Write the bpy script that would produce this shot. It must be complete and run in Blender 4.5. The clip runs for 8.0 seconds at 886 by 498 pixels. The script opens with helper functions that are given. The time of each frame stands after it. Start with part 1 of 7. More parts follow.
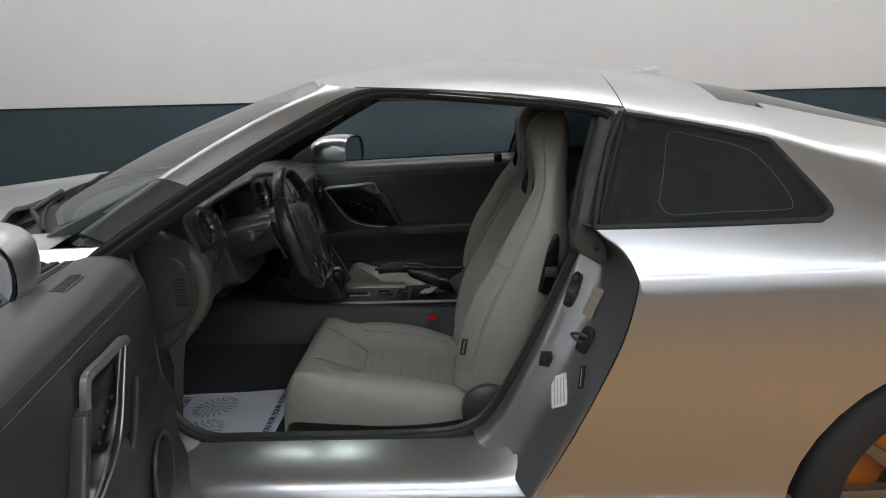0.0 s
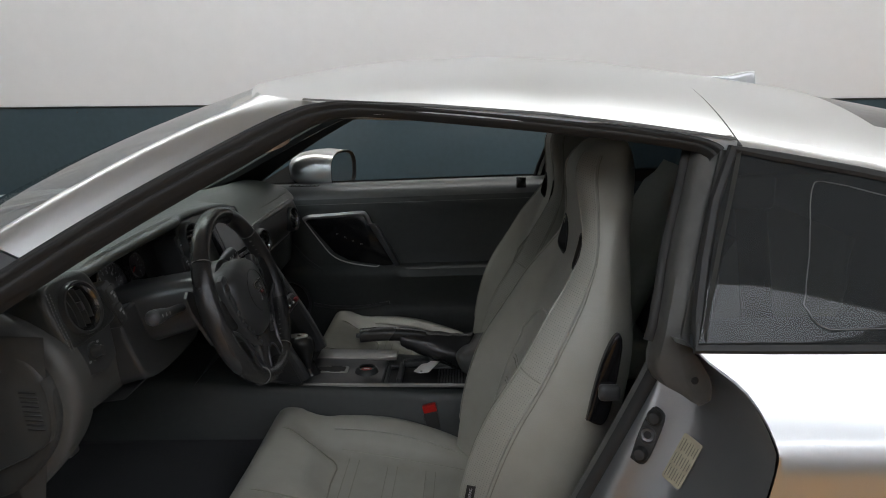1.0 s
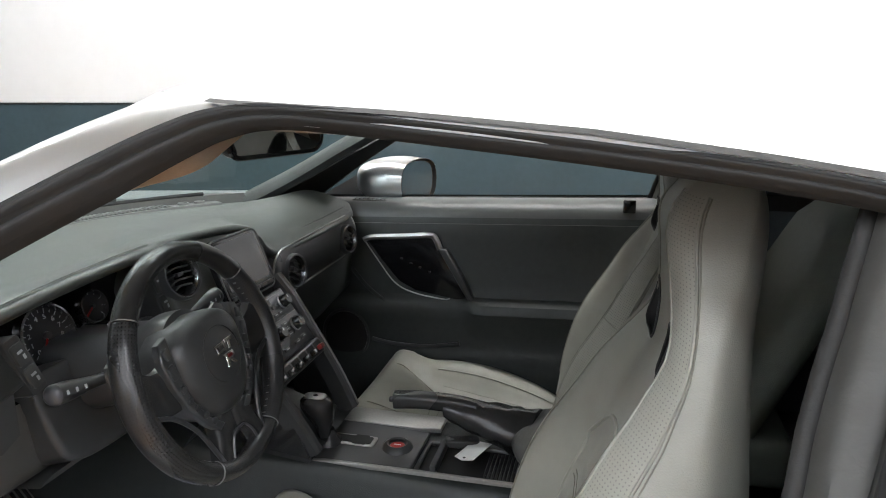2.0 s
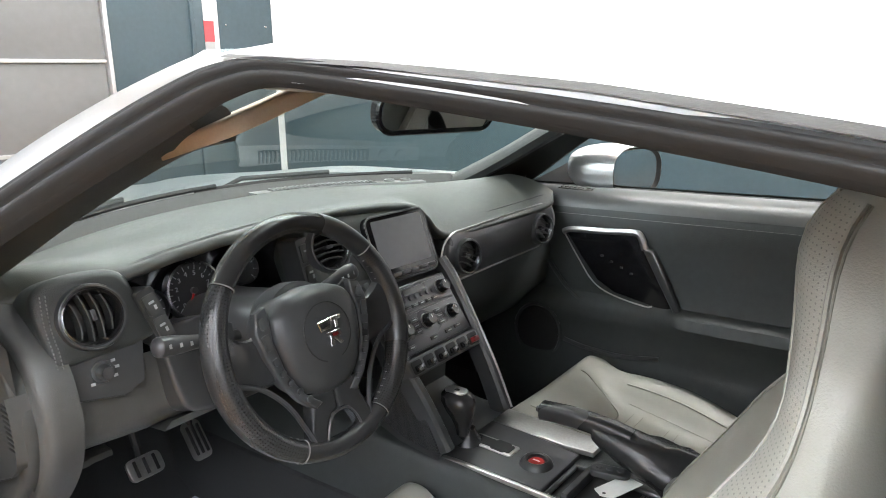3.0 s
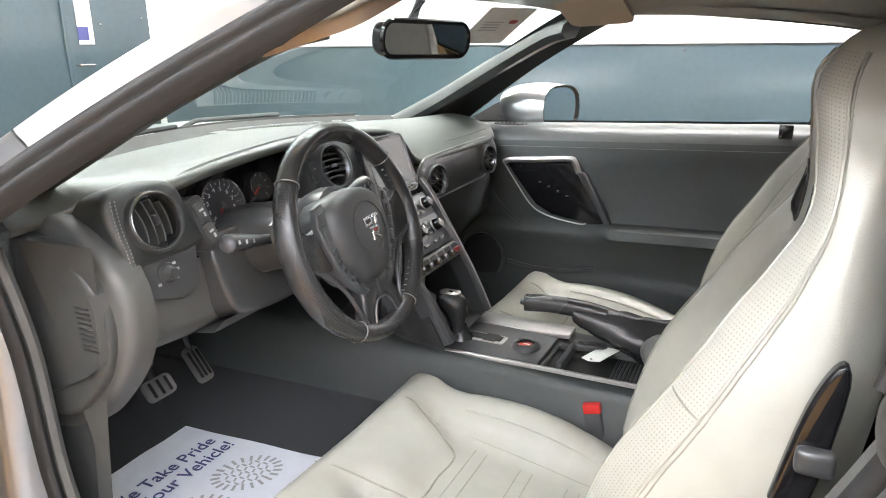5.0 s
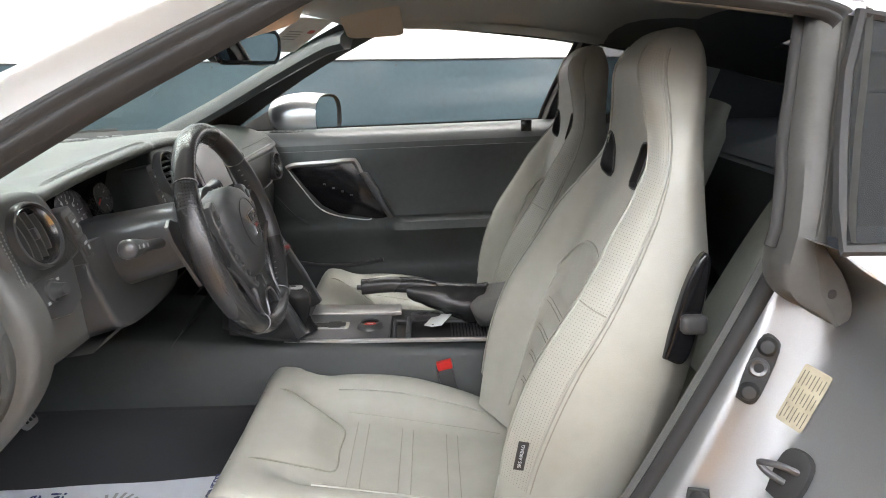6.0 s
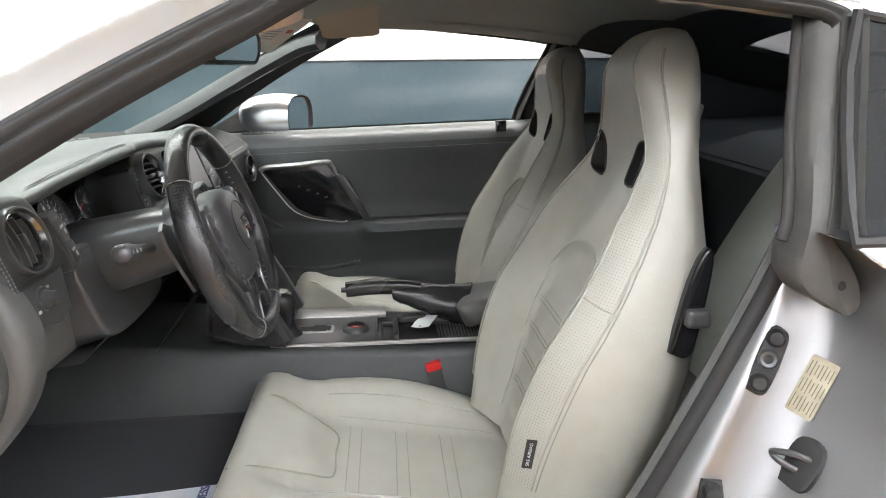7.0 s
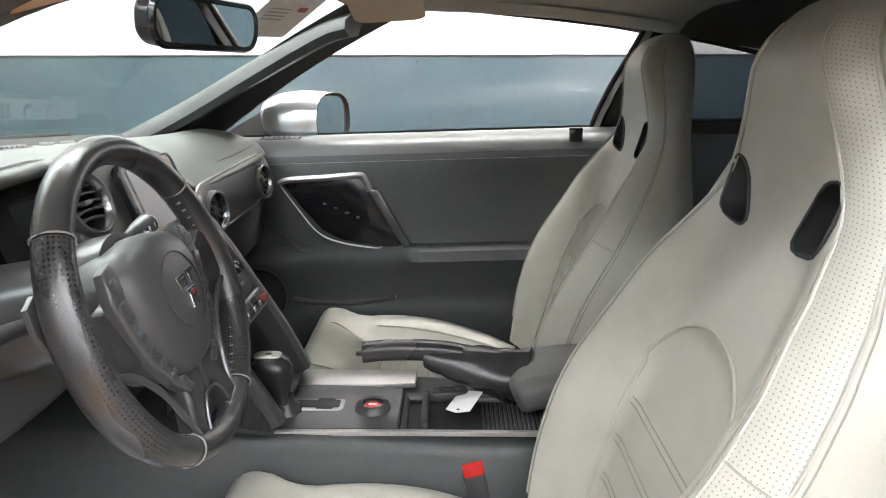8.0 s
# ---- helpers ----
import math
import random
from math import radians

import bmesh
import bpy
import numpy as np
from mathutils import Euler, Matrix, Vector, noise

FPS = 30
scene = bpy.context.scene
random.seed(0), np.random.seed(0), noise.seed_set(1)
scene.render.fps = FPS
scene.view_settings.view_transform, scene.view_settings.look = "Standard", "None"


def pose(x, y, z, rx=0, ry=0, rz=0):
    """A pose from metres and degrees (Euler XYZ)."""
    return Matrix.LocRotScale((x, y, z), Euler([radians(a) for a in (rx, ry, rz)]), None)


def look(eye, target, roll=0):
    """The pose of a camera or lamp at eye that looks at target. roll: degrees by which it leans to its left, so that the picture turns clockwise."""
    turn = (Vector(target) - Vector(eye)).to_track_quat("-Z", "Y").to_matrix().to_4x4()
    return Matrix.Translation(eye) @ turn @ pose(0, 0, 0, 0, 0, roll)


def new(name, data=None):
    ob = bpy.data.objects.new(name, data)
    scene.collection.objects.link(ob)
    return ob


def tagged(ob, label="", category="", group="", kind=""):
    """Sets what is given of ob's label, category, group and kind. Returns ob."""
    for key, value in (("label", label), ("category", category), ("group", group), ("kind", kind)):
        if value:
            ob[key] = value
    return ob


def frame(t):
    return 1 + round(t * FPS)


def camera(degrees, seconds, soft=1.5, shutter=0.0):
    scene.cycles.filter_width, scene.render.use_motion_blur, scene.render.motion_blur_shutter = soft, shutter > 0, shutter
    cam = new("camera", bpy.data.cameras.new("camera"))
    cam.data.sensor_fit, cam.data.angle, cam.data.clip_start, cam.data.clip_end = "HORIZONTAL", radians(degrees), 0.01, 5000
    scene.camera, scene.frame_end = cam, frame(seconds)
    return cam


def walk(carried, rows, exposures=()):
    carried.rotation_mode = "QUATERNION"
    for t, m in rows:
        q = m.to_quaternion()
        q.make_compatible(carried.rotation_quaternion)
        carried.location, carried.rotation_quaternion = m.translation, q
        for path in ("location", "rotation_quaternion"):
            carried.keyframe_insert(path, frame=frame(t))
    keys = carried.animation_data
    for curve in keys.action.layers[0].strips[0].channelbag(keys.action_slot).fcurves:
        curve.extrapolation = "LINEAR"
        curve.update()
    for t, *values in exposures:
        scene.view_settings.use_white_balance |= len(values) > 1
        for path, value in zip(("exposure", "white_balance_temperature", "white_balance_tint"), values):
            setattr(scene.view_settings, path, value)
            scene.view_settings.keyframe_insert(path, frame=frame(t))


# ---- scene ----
cam = camera(65.6, 8.0, 1.0)
PATH = [
    (0, (0.035, -2.300, 1.317), (0.007, -0.358, 0.838), -1.5),
    (0.5, (0.056, -1.900, 1.366), (0.054, 0.042, 0.886), -1.1),
    (1, (0.058, -1.667, 1.331), (-0.016, 0.273, 0.851), -0.7),
    (1.2, (0.056, -1.547, 1.325), (-0.041, 0.392, 0.845), -0.7),
    (2.3, (0.278, -1.119, 1.318), (-0.516, 0.653, 0.842), -0.6),
    (2.5, (0.326, -1.055, 1.301), (-0.709, 0.590, 0.827), -0.7),
    (3, (0.340, -0.998, 1.289), (-0.840, 0.537, 0.788), -0.5),
    (3.5, (0.323, -0.990, 1.282), (-0.921, 0.483, 0.750), -0.5),
    (4, (0.360, -1.065, 1.304), (-0.895, 0.392, 0.752), -0.6),
    (4.5, (0.341, -1.235, 1.268), (-0.900, 0.230, 0.708), -0.7),
    (5, (0.213, -1.285, 1.212), (-0.618, 0.441, 0.635), -0.6),
    (5.2, (0.154, -1.302, 1.191), (-0.417, 0.525, 0.611), -0.5),
    (6.3, (-0.113, -1.551, 1.183), (-0.011, 0.376, 0.656), -0.8),
    (6.5, (-0.129, -1.562, 1.181), (-0.003, 0.363, 0.655), -0.8),
    (7, (-0.130, -1.488, 1.182), (0.030, 0.434, 0.655), -0.6),
    (7.5, (-0.073, -1.252, 1.169), (0.091, 0.671, 0.642), -0.4),
    (8, (-0.073, -1.068, 1.165), (-0.100, 0.861, 0.635), -0.1),
]
walk(cam, [(t, look(eye, target, roll)) for t, eye, target, roll in PATH],
     [(0, -0.1, 6500, 10), (1.2, 0.05, 6500, 10), (2.3, 1.6, 6550, 10), (3, 2, 6550, 10), (3.5, 2.2, 6550, 10), (4, 2.2, 6550, 10), (4.5, 2.28, 6680, 12), (5, 2.6, 6680, 12), (5.2, 2.6, 6680, 12), (6.3, 2, 6680, 12), (7, 2.1, 6680, 12), (8, 2.5, 6680, 12)])

# ---- light ----
world = bpy.data.worlds.new("world")
scene.world = world
world.use_nodes = True
world.node_tree.nodes["Background"].inputs[0].default_value = (0.8, 0.85, 0.9, 1)
world.node_tree.nodes["Background"].inputs[1].default_value = 0.1
LAMP = 12.0


# ---- materials ----
def material(name, color, rough=0.5, metal=0.0, grain=60.0, vary=0.12, bump=0.0, bump_scale=400.0, coat=0.0, coat_rough=0.05,
             emit=0.0, spec=0.5, second=None, second_scale=3.0, wave=False):
    m = bpy.data.materials.new(name)
    m.use_nodes = True
    nt = m.node_tree
    b = nt.nodes["Principled BSDF"]
    b.inputs["Metallic"].default_value = metal
    b.inputs["Coat Weight"].default_value = coat
    b.inputs["Coat Roughness"].default_value = coat_rough
    b.inputs["Specular IOR Level"].default_value = spec
    tc = nt.nodes.new("ShaderNodeTexCoord")
    n1 = nt.nodes.new("ShaderNodeTexNoise")
    n1.inputs["Scale"].default_value = grain
    n1.inputs["Detail"].default_value = 4
    nt.links.new(tc.outputs["Object"], n1.inputs["Vector"])
    n2 = nt.nodes.new("ShaderNodeTexNoise")
    n2.inputs["Scale"].default_value = second_scale
    n2.inputs["Detail"].default_value = 3
    nt.links.new(tc.outputs["Object"], n2.inputs["Vector"])
    mixv = nt.nodes.new("ShaderNodeMath")
    mixv.operation = "ADD"
    nt.links.new(n1.outputs["Fac"], mixv.inputs[0])
    nt.links.new(n2.outputs["Fac"], mixv.inputs[1])
    ramp = nt.nodes.new("ShaderNodeMapRange")
    ramp.inputs["From Min"].default_value = 0.6
    ramp.inputs["From Max"].default_value = 1.4
    nt.links.new(mixv.outputs[0], ramp.inputs["Value"])
    mix = nt.nodes.new("ShaderNodeMix")
    mix.data_type = "RGBA"
    dark = second or tuple(c * (1 - vary) for c in color)
    lite = tuple(min(1.0, c * (1 + vary * 0.5)) for c in color)
    mix.inputs["A"].default_value = (*dark, 1)
    mix.inputs["B"].default_value = (*lite, 1)
    nt.links.new(ramp.outputs[0], mix.inputs["Factor"])
    nt.links.new(mix.outputs["Result"], b.inputs["Base Color"])
    rr = nt.nodes.new("ShaderNodeMapRange")
    rr.inputs["To Min"].default_value = max(0.0, rough * 0.88)
    rr.inputs["To Max"].default_value = min(1.0, rough * 1.12)
    nt.links.new(n2.outputs["Fac"], rr.inputs["Value"])
    nt.links.new(rr.outputs[0], b.inputs["Roughness"])
    if bump:
        n3 = nt.nodes.new("ShaderNodeTexWave" if wave else "ShaderNodeTexNoise")
        n3.inputs["Scale"].default_value = bump_scale
        nt.links.new(tc.outputs["Object"], n3.inputs["Vector"])
        bp = nt.nodes.new("ShaderNodeBump")
        bp.inputs["Strength"].default_value = bump
        bp.inputs["Distance"].default_value = 0.002
        nt.links.new(n3.outputs["Fac"], bp.inputs["Height"])
        nt.links.new(bp.outputs[0], b.inputs["Normal"])
    if emit:
        b.inputs["Emission Color"].default_value = (*color, 1)
        b.inputs["Emission Strength"].default_value = emit
    return m


def glass_material(name, tint, ior=1.5, grey_sheen=0.0):
    m = bpy.data.materials.new(name)
    m.use_nodes = True
    nt = m.node_tree
    nt.nodes.remove(nt.nodes["Principled BSDF"])
    tr = nt.nodes.new("ShaderNodeBsdfTransparent")
    tr.inputs[0].default_value = (*tint, 1)
    gl = nt.nodes.new("ShaderNodeBsdfGlossy")
    gl.inputs["Roughness"].default_value = 0.01
    lw = nt.nodes.new("ShaderNodeLayerWeight")
    lw.inputs["Blend"].default_value = 0.5
    po = nt.nodes.new("ShaderNodeMath")
    po.operation = "POWER"
    po.inputs[1].default_value = 5.0
    nt.links.new(lw.outputs["Facing"], po.inputs[0])
    f0 = ((ior - 1) / (ior + 1)) ** 2
    ma = nt.nodes.new("ShaderNodeMath")
    ma.operation = "MULTIPLY_ADD"
    ma.inputs[1].default_value = 1 - f0
    ma.inputs[2].default_value = f0
    nt.links.new(po.outputs[0], ma.inputs[0])
    mx = nt.nodes.new("ShaderNodeMixShader")
    nt.links.new(ma.outputs[0], mx.inputs[0])
    body = tr
    if grey_sheen:
        # an even grey mixed in, standing for the room reflected in the pane
        df = nt.nodes.new("ShaderNodeBsdfDiffuse")
        df.inputs[0].default_value = (0.085, 0.09, 0.092, 1)
        body = nt.nodes.new("ShaderNodeMixShader")
        body.inputs[0].default_value = grey_sheen
        nt.links.new(tr.outputs[0], body.inputs[1])
        nt.links.new(df.outputs[0], body.inputs[2])
    nt.links.new(body.outputs[0], mx.inputs[1])
    nt.links.new(gl.outputs[0], mx.inputs[2])
    nt.links.new(mx.outputs[0], nt.nodes["Material Output"].inputs[0])
    return m


def dotted_material(name, color, pitch=0.0044, hole=0.22, rough=0.5, bump=0.15):
    """Leather with a grid of small punched holes, laid out along the UV map in metres."""
    m = material(name, color, rough, grain=90, vary=0.06, bump=bump, bump_scale=700)
    nt = m.node_tree
    b = nt.nodes["Principled BSDF"]
    uv = nt.nodes.new("ShaderNodeUVMap")
    sc = nt.nodes.new("ShaderNodeVectorMath")
    sc.operation = "SCALE"
    sc.inputs["Scale"].default_value = 1 / pitch
    nt.links.new(uv.outputs[0], sc.inputs[0])
    fr = nt.nodes.new("ShaderNodeVectorMath")
    fr.operation = "FRACTION"
    nt.links.new(sc.outputs[0], fr.inputs[0])
    sb = nt.nodes.new("ShaderNodeVectorMath")
    sb.operation = "SUBTRACT"
    sb.inputs[1].default_value = (0.5, 0.5, 0)
    nt.links.new(fr.outputs[0], sb.inputs[0])
    ln = nt.nodes.new("ShaderNodeVectorMath")
    ln.operation = "LENGTH"
    nt.links.new(sb.outputs[0], ln.inputs[0])
    lt = nt.nodes.new("ShaderNodeMath")
    lt.operation = "LESS_THAN"
    lt.inputs[1].default_value = hole
    nt.links.new(ln.outputs["Value"], lt.inputs[0])
    src = b.inputs["Base Color"].links[0].from_socket
    mx = nt.nodes.new("ShaderNodeMix")
    mx.data_type = "RGBA"
    nt.links.new(lt.outputs[0], mx.inputs["Factor"])
    nt.links.new(src, mx.inputs["A"])
    mx.inputs["B"].default_value = tuple(c * 0.50 for c in color) + (1,)
    nt.links.new(mx.outputs["Result"], b.inputs["Base Color"])
    return m


PAINT = material("silver_paint", (0.66, 0.67, 0.68), 0.30, 0.92, grain=900, vary=0.05, coat=0.35, coat_rough=0.06, second_scale=1.5)
RUBBER = material("black_rubber", (0.016, 0.016, 0.016), 0.55, spec=0.35, bump=0.1, bump_scale=500)
SEAL = material("dark_grey_rubber", (0.016, 0.0152, 0.0145), 0.62, spec=0.3, vary=0.2, bump=0.08, bump_scale=300)
POST = material("grey_pillar_rubber", (0.056, 0.055, 0.051), 0.5, spec=0.3, vary=0.25, bump=0.1, bump_scale=200, second_scale=14)
TRIM = material("dark_plastic", (0.054, 0.055, 0.053), 0.46, vary=0.2, spec=0.4, bump=0.3, bump_scale=900)
TRIM_MID = material("grey_plastic", (0.078, 0.078, 0.074), 0.46, vary=0.15, bump=0.3, bump_scale=900)
DASH = material("dash_leather", (0.046, 0.051, 0.046), 0.38, vary=0.15, spec=0.8, bump=0.35, bump_scale=650)
DOORSKIN = material("door_leather", (0.034, 0.038, 0.037), 0.46, vary=0.2, spec=0.4, bump=0.35, bump_scale=650)
# door leather lightened for the white wall's reflection along the door tops
DOOR_SHEEN = material("lit_door_leather", (0.070, 0.073, 0.073), 0.38, vary=0.12, spec=0.6)
REAR_TRIM = material("rear_cabin_felt", (0.13, 0.142, 0.155), 0.75, vary=0.15, bump=0.3, bump_scale=700)
# dash leather again, darkened for the shade on the pod's upright faces
POD = material("shaded_dash_leather", (0.024, 0.026, 0.025), 0.40, vary=0.15, spec=0.6, bump=0.35, bump_scale=650)
SATIN = material("satin_black", (0.044, 0.045, 0.046), 0.30, vary=0.15)
PIANO = material("gloss_black", (0.008, 0.008, 0.009), 0.12, vary=0.1)
PANEL_GREY = material("satin_grey_panel", (0.070, 0.070, 0.074), 0.28, 0.3, vary=0.12)
# body silver with less gloss, darkened for the jambs' shade and dark reflections
JAMB = material("shaded_silver_paint", (0.36, 0.365, 0.37), 0.36, 0.9, grain=700, vary=0.08, second_scale=5)
VENT_RING = material("dark_satin_metal", (0.20, 0.20, 0.205), 0.24, 0.95, vary=0.1)
GUNMETAL = material("gunmetal", (0.10, 0.10, 0.104), 0.34, 0.7, vary=0.1)
CHROME = material("satin_chrome", (0.55, 0.55, 0.56), 0.22, 1.0, vary=0.05)
BRUSHED = material("brushed_metal", (0.42, 0.41, 0.40), 0.33, 0.9, vary=0.2, grain=200)
CREAM = material("cream_leather", (0.262, 0.254, 0.222), 0.46, grain=25, vary=0.12, bump=0.16, bump_scale=600, second_scale=6)
CREAM_DOT = dotted_material("perforated_cream_leather", (0.262, 0.254, 0.222), pitch=0.0048, hole=0.16)
WHEEL_HUB = material("matt_black_vinyl", (0.036, 0.037, 0.038), 0.42, vary=0.15, bump=0.12, bump_scale=700)
WHEEL_DOT = dotted_material("perforated_black_leather", (0.028, 0.028, 0.0285), pitch=0.0042, rough=0.27)
WHEEL_SKIN = material("black_leather", (0.026, 0.026, 0.0265), 0.27, vary=0.2, bump=0.12, bump_scale=700)
THREAD = material("grey_thread", (0.16, 0.16, 0.155), 0.7)
THREAD_CREAM = material("cream_thread", (0.19, 0.182, 0.152), 0.7)
CARPET = material("black_carpet", (0.026, 0.027, 0.029), 0.95, grain=500, vary=0.4, bump=0.8, bump_scale=900)
BEIGE = material("beige_fabric", (0.46, 0.37, 0.29), 0.85, grain=300, vary=0.1, bump=0.3, bump_scale=900)
LINER = material("grey_headliner", (0.36, 0.352, 0.335), 0.9, grain=300, vary=0.1, bump=0.3, bump_scale=900)
GREEN_GREY = material("grey_rear_leather", (0.30, 0.32, 0.275), 0.5, vary=0.1, bump=0.3, bump_scale=500)
RED = material("red_plastic", (0.42, 0.015, 0.012), 0.3, vary=0.1)
DULL_RED = material("dull_red_plastic", (0.16, 0.012, 0.012), 0.35)
WHITE_PRINT = material("white_print", (0.75, 0.75, 0.75), 0.6)
GREY_PRINT = material("grey_print", (0.38, 0.39, 0.40), 0.6)
GRILLE = material("pale_grey_plastic", (0.16, 0.165, 0.16), 0.5, vary=0.12)
SCREEN = material("grey_display", (0.10, 0.10, 0.105), 0.30, vary=0.1)
DIAL = material("dial_face", (0.02, 0.02, 0.021), 0.4)
MIRROR = material("mirror_glass", (0.82, 0.84, 0.86), 0.015, 1.0, vary=0.0)
GLASS = glass_material("tinted_glass", (0.82, 0.93, 0.92), 1.45)
DARK_GLASS = glass_material("privacy_glass", (0.17, 0.18, 0.19), 1.2, 0.27)
TYRE = material("tyre_rubber", (0.022, 0.022, 0.022), 0.7, vary=0.3, bump=0.4, bump_scale=200)
RIM = material("rim_metal", (0.30, 0.30, 0.31), 0.25, 0.9)
CALIPER = material("orange_brake", (0.55, 0.17, 0.02), 0.4)
PAPER = material("white_paper", (0.74, 0.76, 0.82), 0.75, grain=30, vary=0.06, bump=0.3, bump_scale=25)
INK = material("blue_ink", (0.06, 0.07, 0.22), 0.7)
WALL_WHITE = material("white_wall_panel", (0.78, 0.78, 0.79), 0.24, grain=14, vary=0.03, bump=0.12, bump_scale=2.2)
WALL_DARK = material("dark_teal_panel", (0.055, 0.085, 0.10), 0.15, grain=30, vary=0.12, bump=0.10, bump_scale=1.8)
WALL_TRIM = material("black_trim", (0.02, 0.022, 0.024), 0.5)
FLOOR = material("tan_floor", (0.35, 0.172, 0.036), 0.55, grain=8, vary=0.15, bump=0.15, bump_scale=60)
CEILING = material("pale_ceiling", (0.32, 0.295, 0.23), 0.85, grain=40, vary=0.05)
DOOR_GREY = material("grey_door_panel", (0.18, 0.18, 0.182), 0.42, grain=18, vary=0.10, bump=0.5, bump_scale=7, second_scale=1.2)
DOOR_RAIL = material("aluminium_rail", (0.62, 0.62, 0.61), 0.35, 0.6)
GLOW = material("lamp_diffuser", (0.87, 0.925, 1.0), 0.5, emit=LAMP)
WARM_GLOW = material("warm_lamp_diffuser", (0.93, 0.95, 0.94), 0.5, emit=LAMP)


# ---- shapes ----
def part(name, bm, mat, parent=None, label="", smooth=40, place=None):
    """One mesh object under a thing or a part; place: a matrix put on its points."""
    if place is not None:
        bmesh.ops.transform(bm, matrix=place, verts=bm.verts)
    me = bpy.data.meshes.new(name)
    bm.to_mesh(me)
    bm.free()
    if mat:
        me.materials.append(mat)
    if smooth:
        for p in me.polygons:
            p.use_smooth = True
        me.set_sharp_from_angle(angle=radians(smooth))
    ob = new(name, me)
    ob.parent = parent
    if label:
        tagged(ob, label)
    return ob


def thing(name, label, category, group="", kind=""):
    return tagged(new(name), label, category, group, kind)


def grid(rows, closed=False, cap=False, uv=False):
    """A bmesh through rows of points; closed: each row is a ring; cap: fills the first and last ring."""
    bm = bmesh.new()
    vs = [[bm.verts.new(p) for p in r] for r in rows]
    layer = bm.loops.layers.uv.new("UVMap") if uv else None
    n = len(rows[0])
    along = [0.0]
    for a, b in zip(rows, rows[1:]):
        along.append(along[-1] + (Vector(a[n // 2]) - Vector(b[n // 2])).length)
    for i in range(len(rows) - 1):
        for j in range(n if closed else n - 1):
            k = (j + 1) % n
            quad = (vs[i][j], vs[i][k], vs[i + 1][k], vs[i + 1][j])
            if len({id(v) for v in quad}) < 4:
                continue
            f = bm.faces.new(quad)
            if layer:
                across = [0.0]
                r = rows[i]
                for q in range(n):
                    across.append(across[-1] + (Vector(r[q]) - Vector(r[(q + 1) % n])).length)
                for lp, (u, v) in zip(f.loops, ((across[j], along[i]), (across[j + 1], along[i]), (across[j + 1], along[i + 1]), (across[j], along[i + 1]))):
                    lp[layer].uv = (u, v)
    if cap:
        bm.faces.new(vs[0][::-1])
        bm.faces.new(vs[-1])
    bmesh.ops.recalc_face_normals(bm, faces=bm.faces)
    return bm


def catmull(points, per=8):
    """A smooth run of points through those given."""
    p = [Vector(q) for q in points]
    p = [2 * p[0] - p[1]] + p + [2 * p[-1] - p[-2]]
    out = []
    for i in range(1, len(p) - 2):
        for k in range(per):
            t = k / per
            a, b, c, d = p[i - 1 : i + 3]
            out.append(0.5 * (2 * b + (c - a) * t + (2 * a - 5 * b + 4 * c - d) * t * t + (3 * b - a - 3 * c + d) * t ** 3))
    return out + [p[-2]]


def sweep(points, profile, up=(0, 0, 1), loop=False, cap=True, scale=None):
    """A closed profile [(a, b), ...] carried along a line; a runs across the line and up, b along up."""
    pts = [Vector(p) for p in points]
    rows = []
    for i, p in enumerate(pts):
        a = pts[i - 1] if i or loop else p
        b = pts[(i + 1) % len(pts)] if loop or i < len(pts) - 1 else p
        t = (b - a).normalized()
        u = Vector(up)
        u = (u - t * u.dot(t)).normalized()
        s = t.cross(u)
        k = scale[i] if scale else 1.0
        rows.append([p + s * (x * k) + u * (y * k) for x, y in profile])
    if loop:
        rows.append(rows[0])
        bm = grid(rows, True)
        bmesh.ops.remove_doubles(bm, verts=bm.verts, dist=1e-6)
        return bm
    return grid(rows, True, cap)


def circle(r, n=10, ry=None):
    return [(r * math.cos(2 * math.pi * i / n), (ry or r) * math.sin(2 * math.pi * i / n)) for i in range(n)]


def tube(points, r, n=8, up=(0.1, 0.2, 1), loop=False, scale=None):
    return sweep(points, circle(r, n), up, loop, True, scale)


def lathe(profile, n=32):
    """Turns (radius, height) pairs round the z axis."""
    rows = [[(r * math.cos(2 * math.pi * k / n), r * math.sin(2 * math.pi * k / n), h) for k in range(n)] for r, h in profile]
    bm = grid(rows, True)
    bmesh.ops.remove_doubles(bm, verts=bm.verts, dist=1e-6)
    bmesh.ops.recalc_face_normals(bm, faces=bm.faces)
    return bm


def box(sx, sy, sz, bevel=0.0, seg=2, at=(0, 0, 0)):
    bm = bmesh.new()
    bmesh.ops.create_cube(bm, size=1, matrix=Matrix.Translation(at) @ Matrix.Diagonal((sx, sy, sz, 1)))
    if bevel:
        bmesh.ops.bevel(bm, geom=bm.edges[:], offset=bevel, segments=seg, profile=0.6, affect="EDGES")
    return bm


def prism(poly, depth, bevel=0.0, seg=2):
    """A flat outline in x, y made thick along z, from 0 to depth."""
    bm = bmesh.new()
    f = bm.faces.new([bm.verts.new((x, y, 0)) for x, y in poly])
    top = bmesh.ops.extrude_face_region(bm, geom=[f])
    moved = [v for v in top["geom"] if isinstance(v, bmesh.types.BMVert)]
    bmesh.ops.translate(bm, verts=moved, vec=(0, 0, depth))
    bmesh.ops.recalc_face_normals(bm, faces=bm.faces)
    if bevel:
        rim = [e for e in bm.edges if all(abs(v.co.z - depth) < 1e-6 for v in e.verts)]
        bmesh.ops.bevel(bm, geom=rim, offset=bevel, segments=seg, profile=0.6, affect="EDGES")
    return bm


